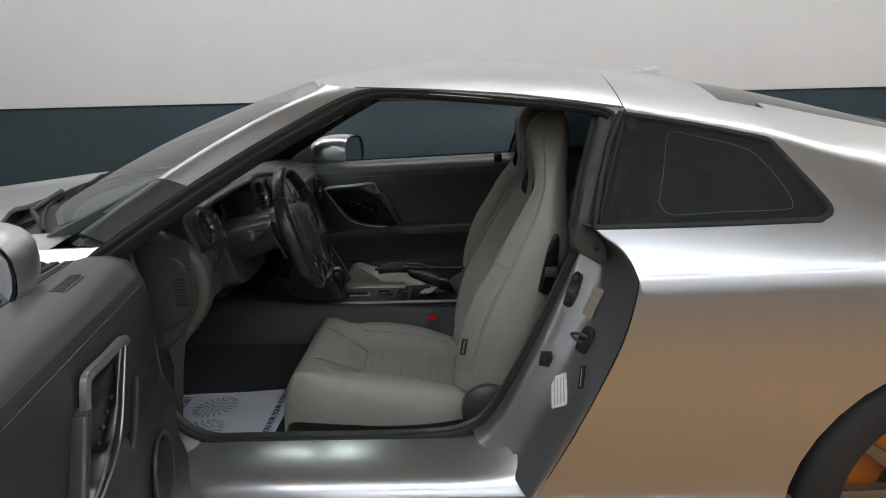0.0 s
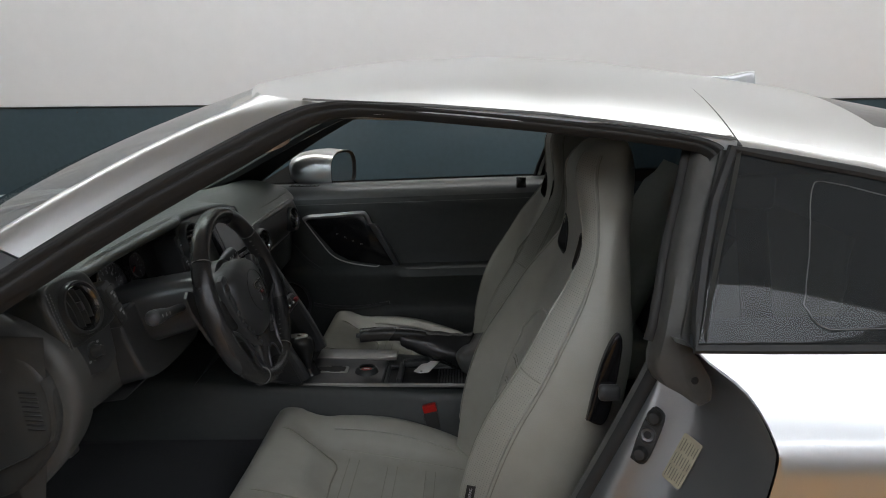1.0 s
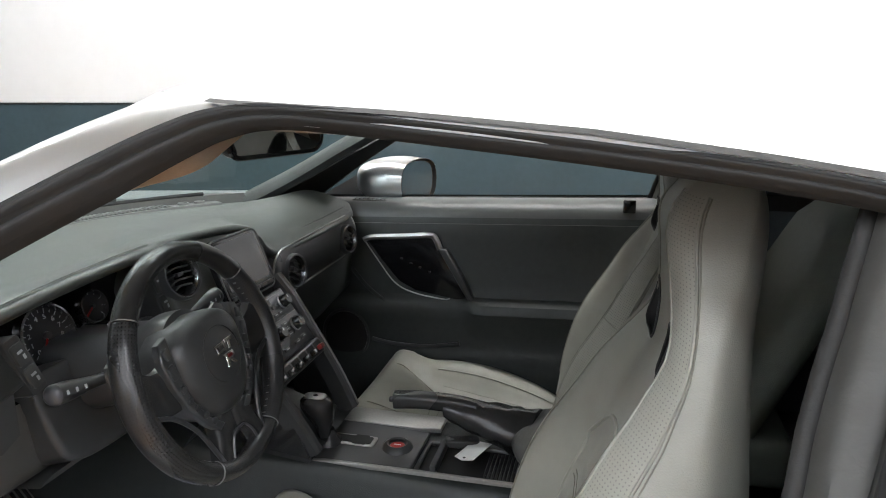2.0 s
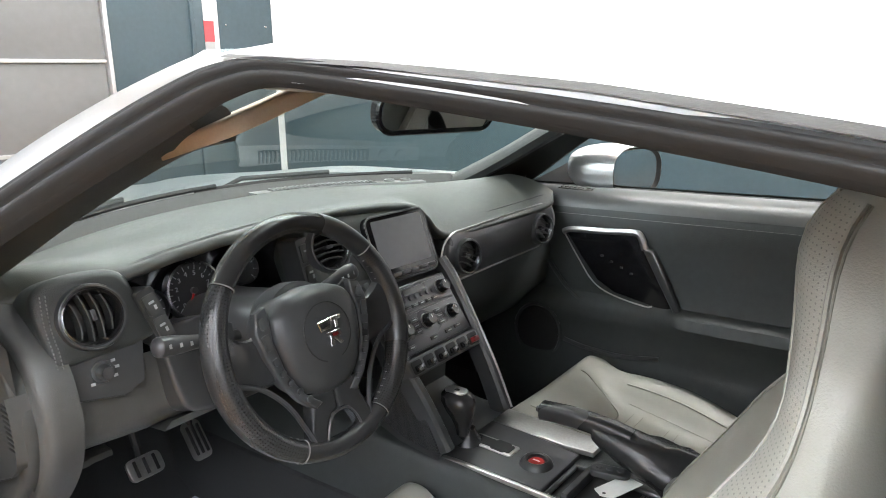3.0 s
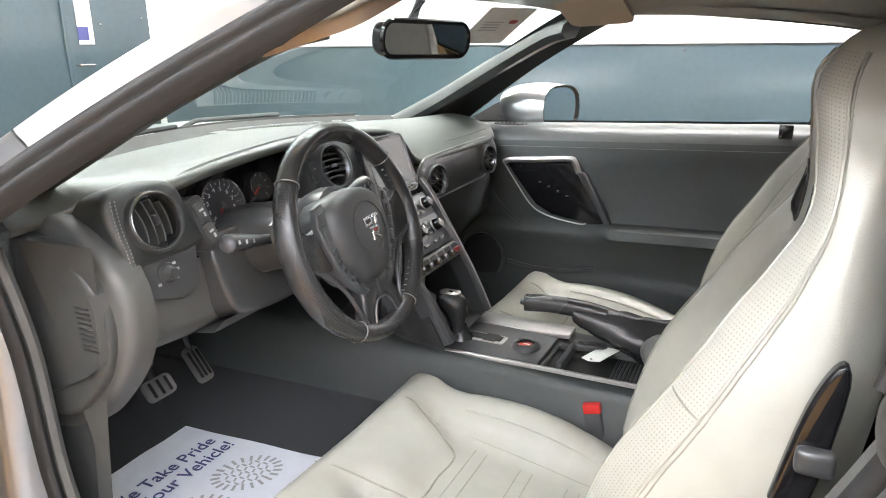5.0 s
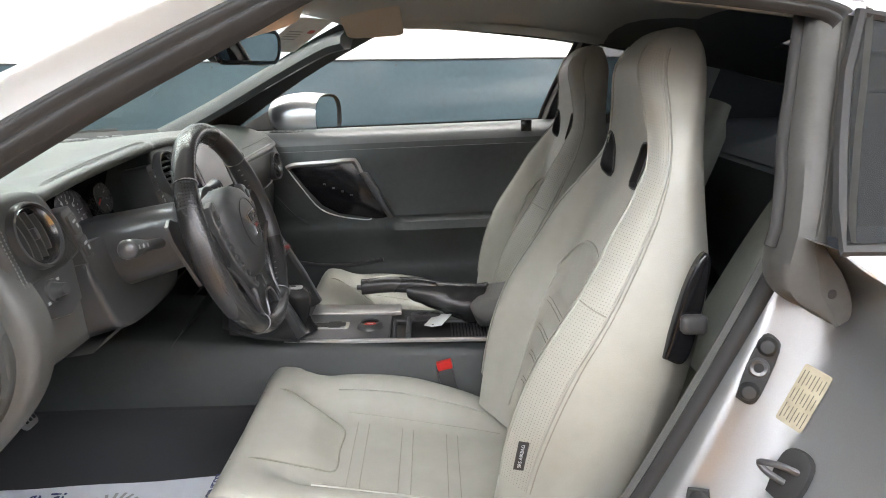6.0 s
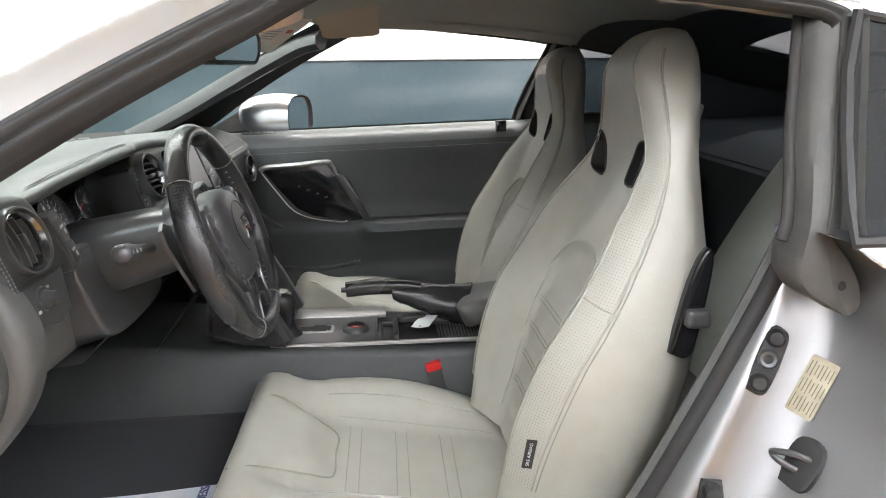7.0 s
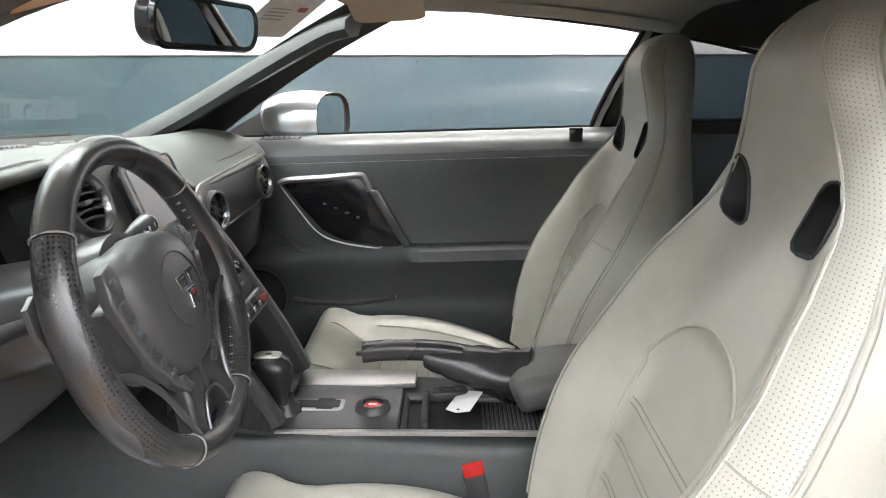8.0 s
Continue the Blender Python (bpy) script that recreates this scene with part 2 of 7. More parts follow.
def rounded(w, h, r, n=5):
    """The outline of a w by h rectangle with round corners."""
    out = []
    for cx, cy, a in ((w / 2 - r, h / 2 - r, 0), (-w / 2 + r, h / 2 - r, 90), (-w / 2 + r, -h / 2 + r, 180), (w / 2 - r, -h / 2 + r, 270)):
        out += [(cx + r * math.cos(radians(a + 90 * k / n)), cy + r * math.sin(radians(a + 90 * k / n))) for k in range(n + 1)]
    return out


def facing(at, normal, up=(0, 0, 1)):
    """A matrix whose z axis is normal and whose y axis is near up."""
    z = Vector(normal).normalized()
    x = Vector(up).cross(z).normalized()
    y = z.cross(x)
    m = Matrix((x, y, z)).transposed().to_4x4()
    m.translation = at
    return m


def mirrored(bm):
    bmesh.ops.transform(bm, matrix=Matrix.Diagonal((1, -1, 1, 1)), verts=bm.verts)
    bmesh.ops.reverse_faces(bm, faces=bm.faces)
    return bm


def lettering(name, text, size, mat, parent, place, depth=0.0006, label=""):
    cu = bpy.data.curves.new(name, "FONT")
    cu.body, cu.size, cu.extrude, cu.align_x, cu.align_y = text, size, depth, "CENTER", "CENTER"
    tmp = bpy.data.objects.new(name, cu)
    scene.collection.objects.link(tmp)
    bpy.context.view_layer.update()
    me = bpy.data.meshes.new_from_object(tmp)
    bpy.data.objects.remove(tmp)
    bpy.data.curves.remove(cu)
    me.materials.clear()
    me.materials.append(mat)
    me.transform(place)
    ob = new(name, me)
    ob.parent = parent
    if label:
        tagged(ob, label)
    return ob


def T(x, m):
    """Table lookup with straight lines between the pairs."""
    return float(np.interp(x, [p[0] for p in m], [p[1] for p in m]))


def smooth_step(a):
    a = max(0.0, min(1.0, a))
    return a * a * (3 - 2 * a)


# ---- the room ----
XW, XE, YN, YS, ZC, DADO = -4.0, 5.6, 2.6, -5.2, 3.3, 1.187


def wall_run(name, a, b, face, cuts=()):
    """Structure of one wall: white panels above, dark panels below, with a black joint strip; a, b: its ends; face: towards the room."""
    a, b, n = Vector(a), Vector(b), Vector(face)
    d = b - a
    L = d.length
    turn = Matrix((d.normalized(), -n, Vector((0, 0, 1)))).transposed().to_4x4()
    root = tagged(new(name), "wall of glossy white panels above a dark teal dado", "wall", "", "structure")
    root.matrix_basis = Matrix.Translation(a) @ turn
    part("core", box(L, 0.12, ZC, at=(L / 2, 0.075, ZC / 2)), WALL_WHITE, root)
    n1 = 1
    w = L / n1
    for i in range(n1):
        part("upper_panel", box(w - 0.004, 0.014, ZC - DADO - 0.01, 0.002, 1, ((i + 0.5) * w, 0.008, (ZC + DADO) / 2)), WALL_WHITE, root)
        part("dado_panel", box(w - 0.003, 0.014, DADO - 0.006, 0.002, 1, ((i + 0.5) * w, 0.006, DADO / 2)), WALL_DARK, root)
        for k in range(5):
            part("rivet", lathe([(0.0, 0.004), (0.004, 0.003), (0.006, 0.0)], 8), WALL_TRIM, root, place=facing(((i + 0.06 + 0.11 * k) * w, -0.001, DADO - 0.03), (0, -1, 0)))
    part("joint_strip", box(L, 0.012, 0.008, 0.002, 1, (L / 2, -0.002, DADO)), WALL_TRIM, root)
    return root


tagged(part("floor", box(XE - XW + 0.4, YN - YS + 0.4, 0.2, at=((XW + XE) / 2, (YN + YS) / 2, -0.1)), FLOOR), "tan coated workshop floor", "floor", "", "structure")
tagged(part("ceiling", box(XE - XW + 0.4, YN - YS + 0.4, 0.2, at=((XW + XE) / 2, (YN + YS) / 2, ZC + 0.1)), CEILING), "plain white ceiling", "ceiling", "", "structure")
wall_run("wall_north", (XW, YN, 0), (XE, YN, 0), (0, -1, 0))
wall_run("wall_south", (XE, YS, 0), (XW, YS, 0), (0, 1, 0))
wall_run("wall_east", (XE, YN, 0), (XE, YS, 0), (-1, 0, 0))

west = tagged(new("wall_west"), "end wall with dark teal cladding beside the sectional door", "wall", "", "structure")
part("core", box(0.12, YN - YS + 0.3, ZC, at=(XW - 0.14, (YN + YS) / 2, ZC / 2)), WALL_WHITE, west)
part("cladding", box(0.02, 0.585, 2.5, 0.003, 1, (XW - 0.01, 1.56, 1.25)), WALL_DARK, west)
part("cladding", box(0.02, 0.74, 0.42, 0.003, 1, (XW - 0.01, 2.23, 2.28)), WALL_DARK, west)
part("header", box(0.02, 6.55, ZC - 2.5, 0.003, 1, (XW - 0.01, -0.42, (ZC + 2.5) / 2)), WALL_WHITE, west)
part("side_panel", box(0.02, 2.1, 2.5, 0.003, 1, (XW - 0.01, -4.13, 1.25)), WALL_WHITE, west)
part("corner_trim", box(0.03, 0.05, ZC, 0.004, 1, (XW + 0.005, YN - 0.035, ZC / 2)), WALL_WHITE, west)

sect = tagged(new("door_1"), "closed grey sectional overhead door with aluminium rails", "garage door", "", "structure")
for k, (z0, z1) in enumerate(((0.0, 0.308), (0.308, 0.835), (0.835, 1.362), (1.362, 1.889), (1.889, 2.5))):
    part("panel", box(0.05, 4.28, z1 - z0 - 0.012, 0.006, 2, (XW - 0.03, 1.24 - 2.14, (z0 + z1) / 2)), DOOR_GREY, sect)
    if z0 > 0.2:
        part("rail", box(0.02, 4.28, 0.022, 0.004, 2, (XW + 0.004, 1.24 - 2.14, z0 + 0.003)), DOOR_RAIL, sect)
part("track", box(0.05, 0.025, 2.5, 0.004, 1, (XW + 0.01, 1.255, 1.25)), DOOR_RAIL, sect)
part("track", box(0.05, 0.025, 2.5, 0.004, 1, (XW + 0.01, -3.055, 1.25)), DOOR_RAIL, sect)

side_door = tagged(new("door_2"), "closed dark teal side door with a lever handle", "door", "", "structure")
part("leaf", box(0.04, 0.70, 2.05, 0.004, 2, (XW - 0.008, 2.225, 1.03)), WALL_DARK, side_door)
for yy in (1.862, 2.585):
    part("frame", box(0.035, 0.028, 2.07, 0.003, 1, (XW + 0.002, yy, 1.035)), WALL_DARK if yy < 2.2 else WALL_WHITE, side_door)
part("door_handle", tube(catmull([(XW, 1.91, 1.09), (XW + 0.05, 1.91, 1.09), (XW + 0.055, 1.94, 1.09), (XW + 0.055, 2.01, 1.088)], 5), 0.009, 8), CHROME, side_door)
for yy, zz in ((2.13, 1.62), (2.13, 1.35), (2.48, 1.62), (2.48, 1.4)):
    part("screw", lathe([(0, 0.004), (0.006, 0.003), (0.008, 0)], 8), CHROME, side_door, place=facing((XW + 0.013, yy, zz), (1, 0, 0)))
poster = thing("door_sign", "narrow white, red and navy sign on the dark side door", "sign")
part("sheet", box(0.004, 0.115, 0.66, at=(XW + 0.0165, 2.005, 1.55)), WHITE_PRINT, poster)
part("red_band", box(0.003, 0.08, 0.14, at=(XW + 0.0185, 1.985, 1.57)), material("faded_red_print", (0.5, 0.09, 0.10), 0.6), poster)
part("grey_band", box(0.003, 0.08, 0.15, at=(XW + 0.0185, 1.985, 1.425)), GREY_PRINT, poster)
part("navy_band", box(0.003, 0.08, 0.085, at=(XW + 0.0185, 1.985, 1.29)), INK, poster)


def ceiling_light(x, y, along_x=True, glow=None):
    root = thing("ceiling_light", "unseen ceiling batten added to light the room", "ceiling light", "battens on the ceiling")
    sx, sy = (2.3, 0.30) if along_x else (0.30, 2.3)
    part("housing", box(sx + 0.04, sy + 0.04, 0.06, 0.008, 2, (0, 0, -0.03)), CEILING, root)
    part("diffuser", box(sx, sy, 0.03, 0.01, 2, (0, 0, -0.07)), glow or GLOW, root)
    root.matrix_basis = pose(x, y, ZC)


# unseen battens; rows and brightness are assumed, the south ones fill the cabin
for lx in (-3.0, -0.6, 1.8, 4.2):
    for ly in (-4.3, -2.4, 1.2):
        ceiling_light(lx, ly, True, WARM_GLOW if ly == 1.2 else None)


# ---- the car: body ----
car = thing("car", "silver two-door sports coupe with its side windows down", "car")
BELT = ((-2.6, 0.70), (-2.3, 0.80), (-1.9, 0.905), (-1.5, 0.955), (-1.0, 0.968), (-0.7, 0.978), (0.34, 1.008), (0.9, 1.02), (1.4, 1.02), (1.8, 1.0), (2.06, 0.96))
CREASE = ((-2.6, 0.60), (-2.2, 0.72), (-1.64, 0.80), (-0.8, 0.849), (-0.29, 0.872), (0.41, 0.899), (0.92, 0.918), (1.5, 0.93), (2.06, 0.92))
WIDE = ((-2.6, 0.58), (-2.45, 0.76), (-2.2, 0.86), (-1.9, 0.91), (-1.64, 0.925), (-1.2, 0.918), (-0.8, 0.918), (-0.3, 0.926), (0.2, 0.93), (0.5, 0.933), (0.9, 0.946), (1.14, 0.95), (1.6, 0.935), (1.9, 0.88), (2.06, 0.78))
SHOULDER = ((-2.6, 0.50), (-2.45, 0.66), (-2.2, 0.75), (-1.64, 0.80), (-1.0, 0.825), (-0.7, 0.838), (0.34, 0.846), (0.9, 0.845), (1.3, 0.84), (1.7, 0.80), (2.06, 0.68))
RAIL = ((0.30, 1.252), (0.43, 1.236), (0.77, 1.168), (0.95, 1.118), (1.2, 1.075), (1.6, 1.035), (2.06, 0.975))
RAIL_Y = ((0.30, 0.662), (0.43, 0.678), (0.77, 0.715), (0.95, 0.725), (1.2, 0.73), (1.6, 0.70), (2.06, 0.60))
TOP = ((-0.40, 1.322), (-0.25, 1.353), (-0.1, 1.371), (0.1, 1.378), (0.3, 1.367), (0.5, 1.342), (0.7, 1.312), (0.9, 1.278), (1.2, 1.207), (1.5, 1.13), (1.8, 1.07), (2.06, 1.02))
BONNET = ((-2.6, 0.74), (-2.4, 0.83), (-2.0, 0.912), (-1.5, 0.968), (-1.2, 0.995), (-1.0, 1.012), (-0.8, 1.025))


def low(x):
    return T(x, ((-2.6, 0.22), (-2.05, 0.22), (-1.95, 0.395), (0.72, 0.395), (1.5, 0.395), (1.6, 0.26), (2.06, 0.26)))


def smooth_table(m):
    xs = np.linspace(m[0][0], m[-1][0], 400)
    ys = np.interp(xs, [p[0] for p in m], [p[1] for p in m])
    k = np.hanning(41)
    k /= k.sum()
    pad = np.concatenate([2 * ys[0] - ys[20:0:-1], ys, 2 * ys[-1] - ys[-2:-22:-1]])
    return list(zip(xs, np.convolve(pad, k, "valid")))


BELT, CREASE, WIDE, SHOULDER, RAIL, RAIL_Y, TOP, BONNET = map(smooth_table, (BELT, CREASE, WIDE, SHOULDER, RAIL, RAIL_Y, TOP, BONNET))


def side_point(x, z):
    """A point of the car's left flank at this length and height, from the sill up to the belt."""
    zc, zb, wc, wb = T(x, CREASE), T(x, BELT), T(x, WIDE), T(x, SHOULDER)
    if z <= zc:
        h = (zc - z) / 0.5
        y = wc + 0.014 * math.sin(math.pi * min(h, 1.0)) - 0.004 * h * h
    else:
        s = min(1.0, (z - zc) / (zb - zc))
        y = wc - (wc - wb) * s ** 1.08
    return Vector((x, -y, z))


def flank_column(x):
    zc, zb, z0 = T(x, CREASE), T(x, BELT), low(x)
    zs = [z0 + (zc - z0) * k / 14 for k in range(15)] + [zc + (zb - zc) * (k / 8) for k in range(1, 9)]
    return [side_point(x, z) for z in zs]


def crown(x, y, yr, zr, zt, p=2.3):
    return zt - (zt - zr) * (abs(y) / yr) ** p


def rear_column(x):
    """From the belt over the side glass and the roof to the middle, behind the doors."""
    b = side_point(x, T(x, BELT))
    r = Vector((x, -T(x, RAIL_Y), T(x, RAIL)))
    out = [b.lerp(r, k / 10) for k in range(1, 11)]
    zt = T(x, TOP)
    for k in range(1, 15):
        y = r.y * (1 - k / 14)
        out.append(Vector((x, y, crown(x, y, -r.y, r.z, zt))))
    return out


def bonnet_column(x):
    b = side_point(x, T(x, BELT))
    zt = T(x, BONNET)
    out = []
    for k in range(1, 15):
        y = b.y * (1 - k / 14)
        a = abs(y)
        ridge = 0.012 * math.exp(-((a - 0.42) / 0.07) ** 2) * min(1, (x + 2.6) / 0.6)
        out.append(Vector((x, y, crown(x, y, -b.y, b.z, zt, 2.0) + ridge)))
    return out


def flank_mesh():
    bm = bmesh.new()
    xs = list(np.linspace(-2.6, -0.9, 44)) + list(np.linspace(-0.86, 0.27, 30)) + list(np.linspace(0.30, 0.46, 28)) + list(np.linspace(0.49, 2.06, 42))
    cols = []
    for x in xs:
        c = flank_column(x)
        if x >= 0.29:
            c += rear_column(x)
        elif x <= -0.86:
            c += bonnet_column(x)
        cols.append([bm.verts.new(p) for p in c])
    for a, b in zip(cols, cols[1:]):
        for j in range(min(len(a), len(b)) - 1):
            bm.faces.new((a[j], b[j], b[j + 1], a[j + 1]))
    bmesh.ops.recalc_face_normals(bm, faces=bm.faces)
    if sum(f.normal.y for f in bm.faces) > 0:
        bmesh.ops.reverse_faces(bm, faces=bm.faces)
    return bm


def cut(bm, poly, reach=-0.5, loop=True):
    """Cuts the flank's faces along an outline in x, z."""
    n = len(poly)
    for i in range(n if loop else n - 1):
        (ax, az), (bx, bz) = poly[i], poly[(i + 1) % n]
        x0, x1, z0, z1 = min(ax, bx) - 0.004, max(ax, bx) + 0.004, min(az, bz) - 0.004, max(az, bz) + 0.004
        some = []
        for f in bm.faces:
            xs = [v.co.x for v in f.verts]
            if max(xs) < x0 or min(xs) > x1:
                continue
            zs = [v.co.z for v in f.verts]
            if max(zs) < z0 or min(zs) > z1 or f.calc_center_median().y > reach:
                continue
            some.append(f)
        if some:
            geom = some + list({e for f in some for e in f.edges}) + list({v for f in some for v in f.verts})
            bmesh.ops.bisect_plane(bm, geom=geom, dist=2e-4, plane_co=(ax, 0, az), plane_no=Vector((bz - az, 0, ax - bx)).normalized())


def within(poly, x, z):
    ins, j = False, len(poly) - 1
    for i in range(len(poly)):
        (xi, zi), (xj, zj) = poly[i], poly[j]
        if (zi > z) != (zj > z) and x < (xj - xi) * (z - zi) / (zj - zi) + xi:
            ins = not ins
        j = i
    return ins


def grown(poly, d):
    """The outline moved outward by d (anticlockwise outlines)."""
    out, n = [], len(poly)
    area = sum(poly[i][0] * poly[(i + 1) % n][1] - poly[(i + 1) % n][0] * poly[i][1] for i in range(n))
    s = d if area > 0 else -d
    for i in range(n):
        p, q, r = Vector(poly[i - 1]), Vector(poly[i]), Vector(poly[(i + 1) % n])
        a, b = (q - p).normalized(), (r - q).normalized()
        m = Vector((a.y, -a.x)) + Vector((b.y, -b.x))
        m = m.normalized() if m.length > 1e-6 else Vector((a.y, -a.x))
        k = max(0.5, m.dot(Vector((a.y, -a.x))))
        out.append((q.x + m.x * s / k, q.y + m.y * s / k))
    return out


def picked(bm, test):
    """A copy of bm that keeps the faces whose middle passes the test."""
    out = bm.copy()
    gone = [f for f in out.faces if not test(f.calc_center_median())]
    bmesh.ops.delete(out, geom=gone, context="FACES")
    return out


def lipped(bm, vec):
    """Folds the open edges of a panel inward."""
    rim = [e for e in bm.edges if e.is_boundary]
    new_ones = bmesh.ops.extrude_edge_only(bm, edges=rim)
    bmesh.ops.translate(bm, verts=[v for v in new_ones["geom"] if isinstance(v, bmesh.types.BMVert)], vec=vec)
    bmesh.ops.recalc_face_normals(bm, faces=bm.faces)
    return bm


def flat(points, per=6):
    return [(p.x, p.z) for p in catmull([(x, 0, z) for x, z in points], per)]


FRONT_SHUT = flat(((-0.715, 1.0), (-0.76, 0.945), (-0.805, 0.895), (-0.835, 0.83), (-0.845, 0.75), (-0.832, 0.63), (-0.795, 0.47), (-0.788, 0.44), (-0.805, 0.395)), 4)
REAR_SHUT = flat(((0.205, 0.395), (0.275, 0.528), (0.332, 0.646), (0.388, 0.773), (0.415, 0.875), (0.414, 0.915), (0.392, 0.957), (0.352, 0.987), (0.318, 1.02)), 4)
DOOR_OUTLINE = FRONT_SHUT + REAR_SHUT
QUARTER_GLASS = flat(((0.342, 1.000), (0.58, 1.002), (0.82, 1.006)), 3) + flat(((0.845, 1.018), (0.848, 1.035), (0.82, 1.08), (0.765, 1.158)), 3) + flat(((0.755, 1.166), (0.6, 1.2), (0.430, 1.231)), 3) + [(0.394, 1.165), (0.368, 1.095), (0.350, 1.035)]
ARCH = 0.378
AXLES = (-1.64, 1.14)


def arch_outline(x0):
    return [(x0 + ARCH * math.cos(radians(a)), 0.36 + ARCH * math.sin(radians(a))) for a in range(-30, 211, 10)]


half = flank_mesh()
GAP = 0.0028
for outline in (grown(DOOR_OUTLINE, GAP), grown(DOOR_OUTLINE, -GAP)):
    cut(half, outline)
cut(half, QUARTER_GLASS)
for ax in AXLES:
    cut(half, arch_outline(ax), -0.7)
REAR_EDGE = [(0.310, 0.96), (0.316, 1.0), (0.346, 1.09), (0.388, 1.165), (0.441, 1.237), (0.441, 1.45)]
cut(half, REAR_EDGE, 0.2, loop=False)


def ahead_of_rear(c):
    """Whether a point above the belt lies before the joint of roof and rear body."""
    return c.z > T(c.x, BELT) - 0.003 and c.x < float(np.interp(c.z, [0.96, 1.0, 1.09, 1.165, 1.237, 1.45], [0.310, 0.316, 0.346, 0.388, 0.441, 0.441]))


DOOR_IN, DOOR_OUT = grown(DOOR_OUTLINE, -GAP), grown(DOOR_OUTLINE, GAP)


def in_arch(c):
    return any((c.x - ax) ** 2 + (c.z - 0.36) ** 2 < ARCH ** 2 for ax in AXLES) and c.y < -0.6


def is_door(c):
    return c.y < -0.5 and within(DOOR_IN, c.x, c.z) and c.z < T(c.x, BELT) + 0.002


def is_rest(c):
    return not in_arch(c) and not (c.y < -0.5 and within(DOOR_OUT, c.x, c.z))


def is_bonnet(c):
    return c.x < -0.8 and c.z > T(c.x, BELT) + 0.0 and c.y > -T(c.x, SHOULDER) + (0.035 if c.x < -1.0 else 0.12)


def is_fender(c):
    return is_rest(c) and c.x < -0.6 and not is_bonnet(c)


def is_quarter(c):
    return is_rest(c) and c.x > 0.0 and not ahead_of_rear(c) and not (c.y < -0.55 and within(QUARTER_GLASS, c.x, c.z)) and not rear_glass(c) and not (c.y < -0.55 and 1.004 < c.z < 1.236 and c.x < glass_front(c.z))


def glass_front(z):
    """Where the quarter glass begins, at this height."""
    return float(np.interp(z, [1.0, 1.035, 1.095, 1.165, 1.231], [0.342, 0.350, 0.368, 0.394, 0.430]))


def rear_glass(c):
    return 0.72 < c.x < 1.33 and c.y > -0.50 + 0.1 * (c.x - 0.72) and c.z > 1.0


def both(bm):
    """The left half and its mirror image as one mesh."""
    other = mirrored(bm.copy())
    me = bpy.data.meshes.new("tmp")
    other.to_mesh(me)
    other.free()
    bm.from_mesh(me)
    bpy.data.meshes.remove(me)
    bmesh.ops.remove_doubles(bm, verts=bm.verts, dist=5e-4)
    return bm


door_skin = picked(half, is_door)
fender = picked(half, is_fender)


def bonnet_mesh():
    rows = []
    for j in range(41):
        v = j / 20 - 1
        a = abs(v)
        xb = -1.035 - 0.20 * (1 - a ** 2.5) + 0.07 * max(0, (a - 0.9) / 0.1)
        row = []
        for i in range(45):
            x = -2.585 + (xb + 2.585) * i / 44
            b = side_point(x, T(x, BELT))
            y = v * (-b.y * 13 / 14 - 0.004)
            ridge = 0.012 * math.exp(-((abs(y) - 0.42) / 0.07) ** 2) * min(1, (x + 2.6) / 0.6)
            row.append(Vector((x, y, crown(x, y, -b.y, b.z, T(x, BONNET), 2.0) + ridge)))
        rows.append(row)
    return grid(rows)


bonnet = bonnet_mesh()
quarter = both(picked(half, is_quarter))
pane = picked(half, lambda c: c.y < -0.55 and within(QUARTER_GLASS, c.x, c.z))
backlight = both(picked(half, lambda c: rear_glass(c)))
half.free()
part("bonnet", lipped(bonnet, (0, 0, -0.012)), PAINT, car)
part("rear_body", lipped(quarter, (0, 0, -0.004)), PAINT, car)
part("rear_window", backlight, DARK_GLASS, car, place=Matrix.Translation((0, 0, -0.006)))
for side in (0, 1):
    part("front_wing", mirrored(lipped(fender.copy(), (0, 0.012, 0))) if side else lipped(fender.copy(), (0, 0.012, 0)), PAINT, car)
    g = mirrored(pane.copy()) if side else pane.copy()
    part("quarter_window", g, DARK_GLASS, car, "dark privacy glass", place=Matrix.Translation((0, -0.004 if side else 0.004, 0)))
# the faint aerial line printed on the inside of the quarter glass
LINE = catmull([(x, 0, z) for x, z in ((0.486, 1.045), (0.505, 1.10), (0.528, 1.175), (0.548, 1.187), (0.62, 1.171), (0.70, 1.149), (0.735, 1.118), (0.768, 1.066), (0.772, 1.035), (0.75, 1.026), (0.62, 1.024), (0.51, 1.021), (0.486, 1.045))], 4)
skin = [v.co.copy() for v in pane.verts]


def pane_point(p):
    near = sorted(skin, key=lambda c: (c.x - p.x) ** 2 + (c.z - p.z) ** 2)[:6]
    wts = [1 / (0.0001 + (c.x - p.x) ** 2 + (c.z - p.z) ** 2) for c in near]
    return Vector((p.x, sum(w * c.y for w, c in zip(wts, near)) / sum(wts) + 0.0028, p.z))


part("aerial_line", tube([pane_point(p) for p in LINE], 0.0009, 5), material("faint_grey_print", (0.10, 0.105, 0.105), 0.7), bpy.data.objects["quarter_window"])
fender.free()
pane.free()


# the flank's inner shell closes the gaps between the panels
def inner_shell():
    rows = []
    for x in np.linspace(-0.95, 0.75, 50):
        rows.append([side_point(x, z) + Vector((0, 0.03, 0)) for z in np.linspace(0.40, T(x, BELT) - 0.012, 12)])
    return grid(rows)


part("inner_shell", mirrored(inner_shell()), TRIM, car)


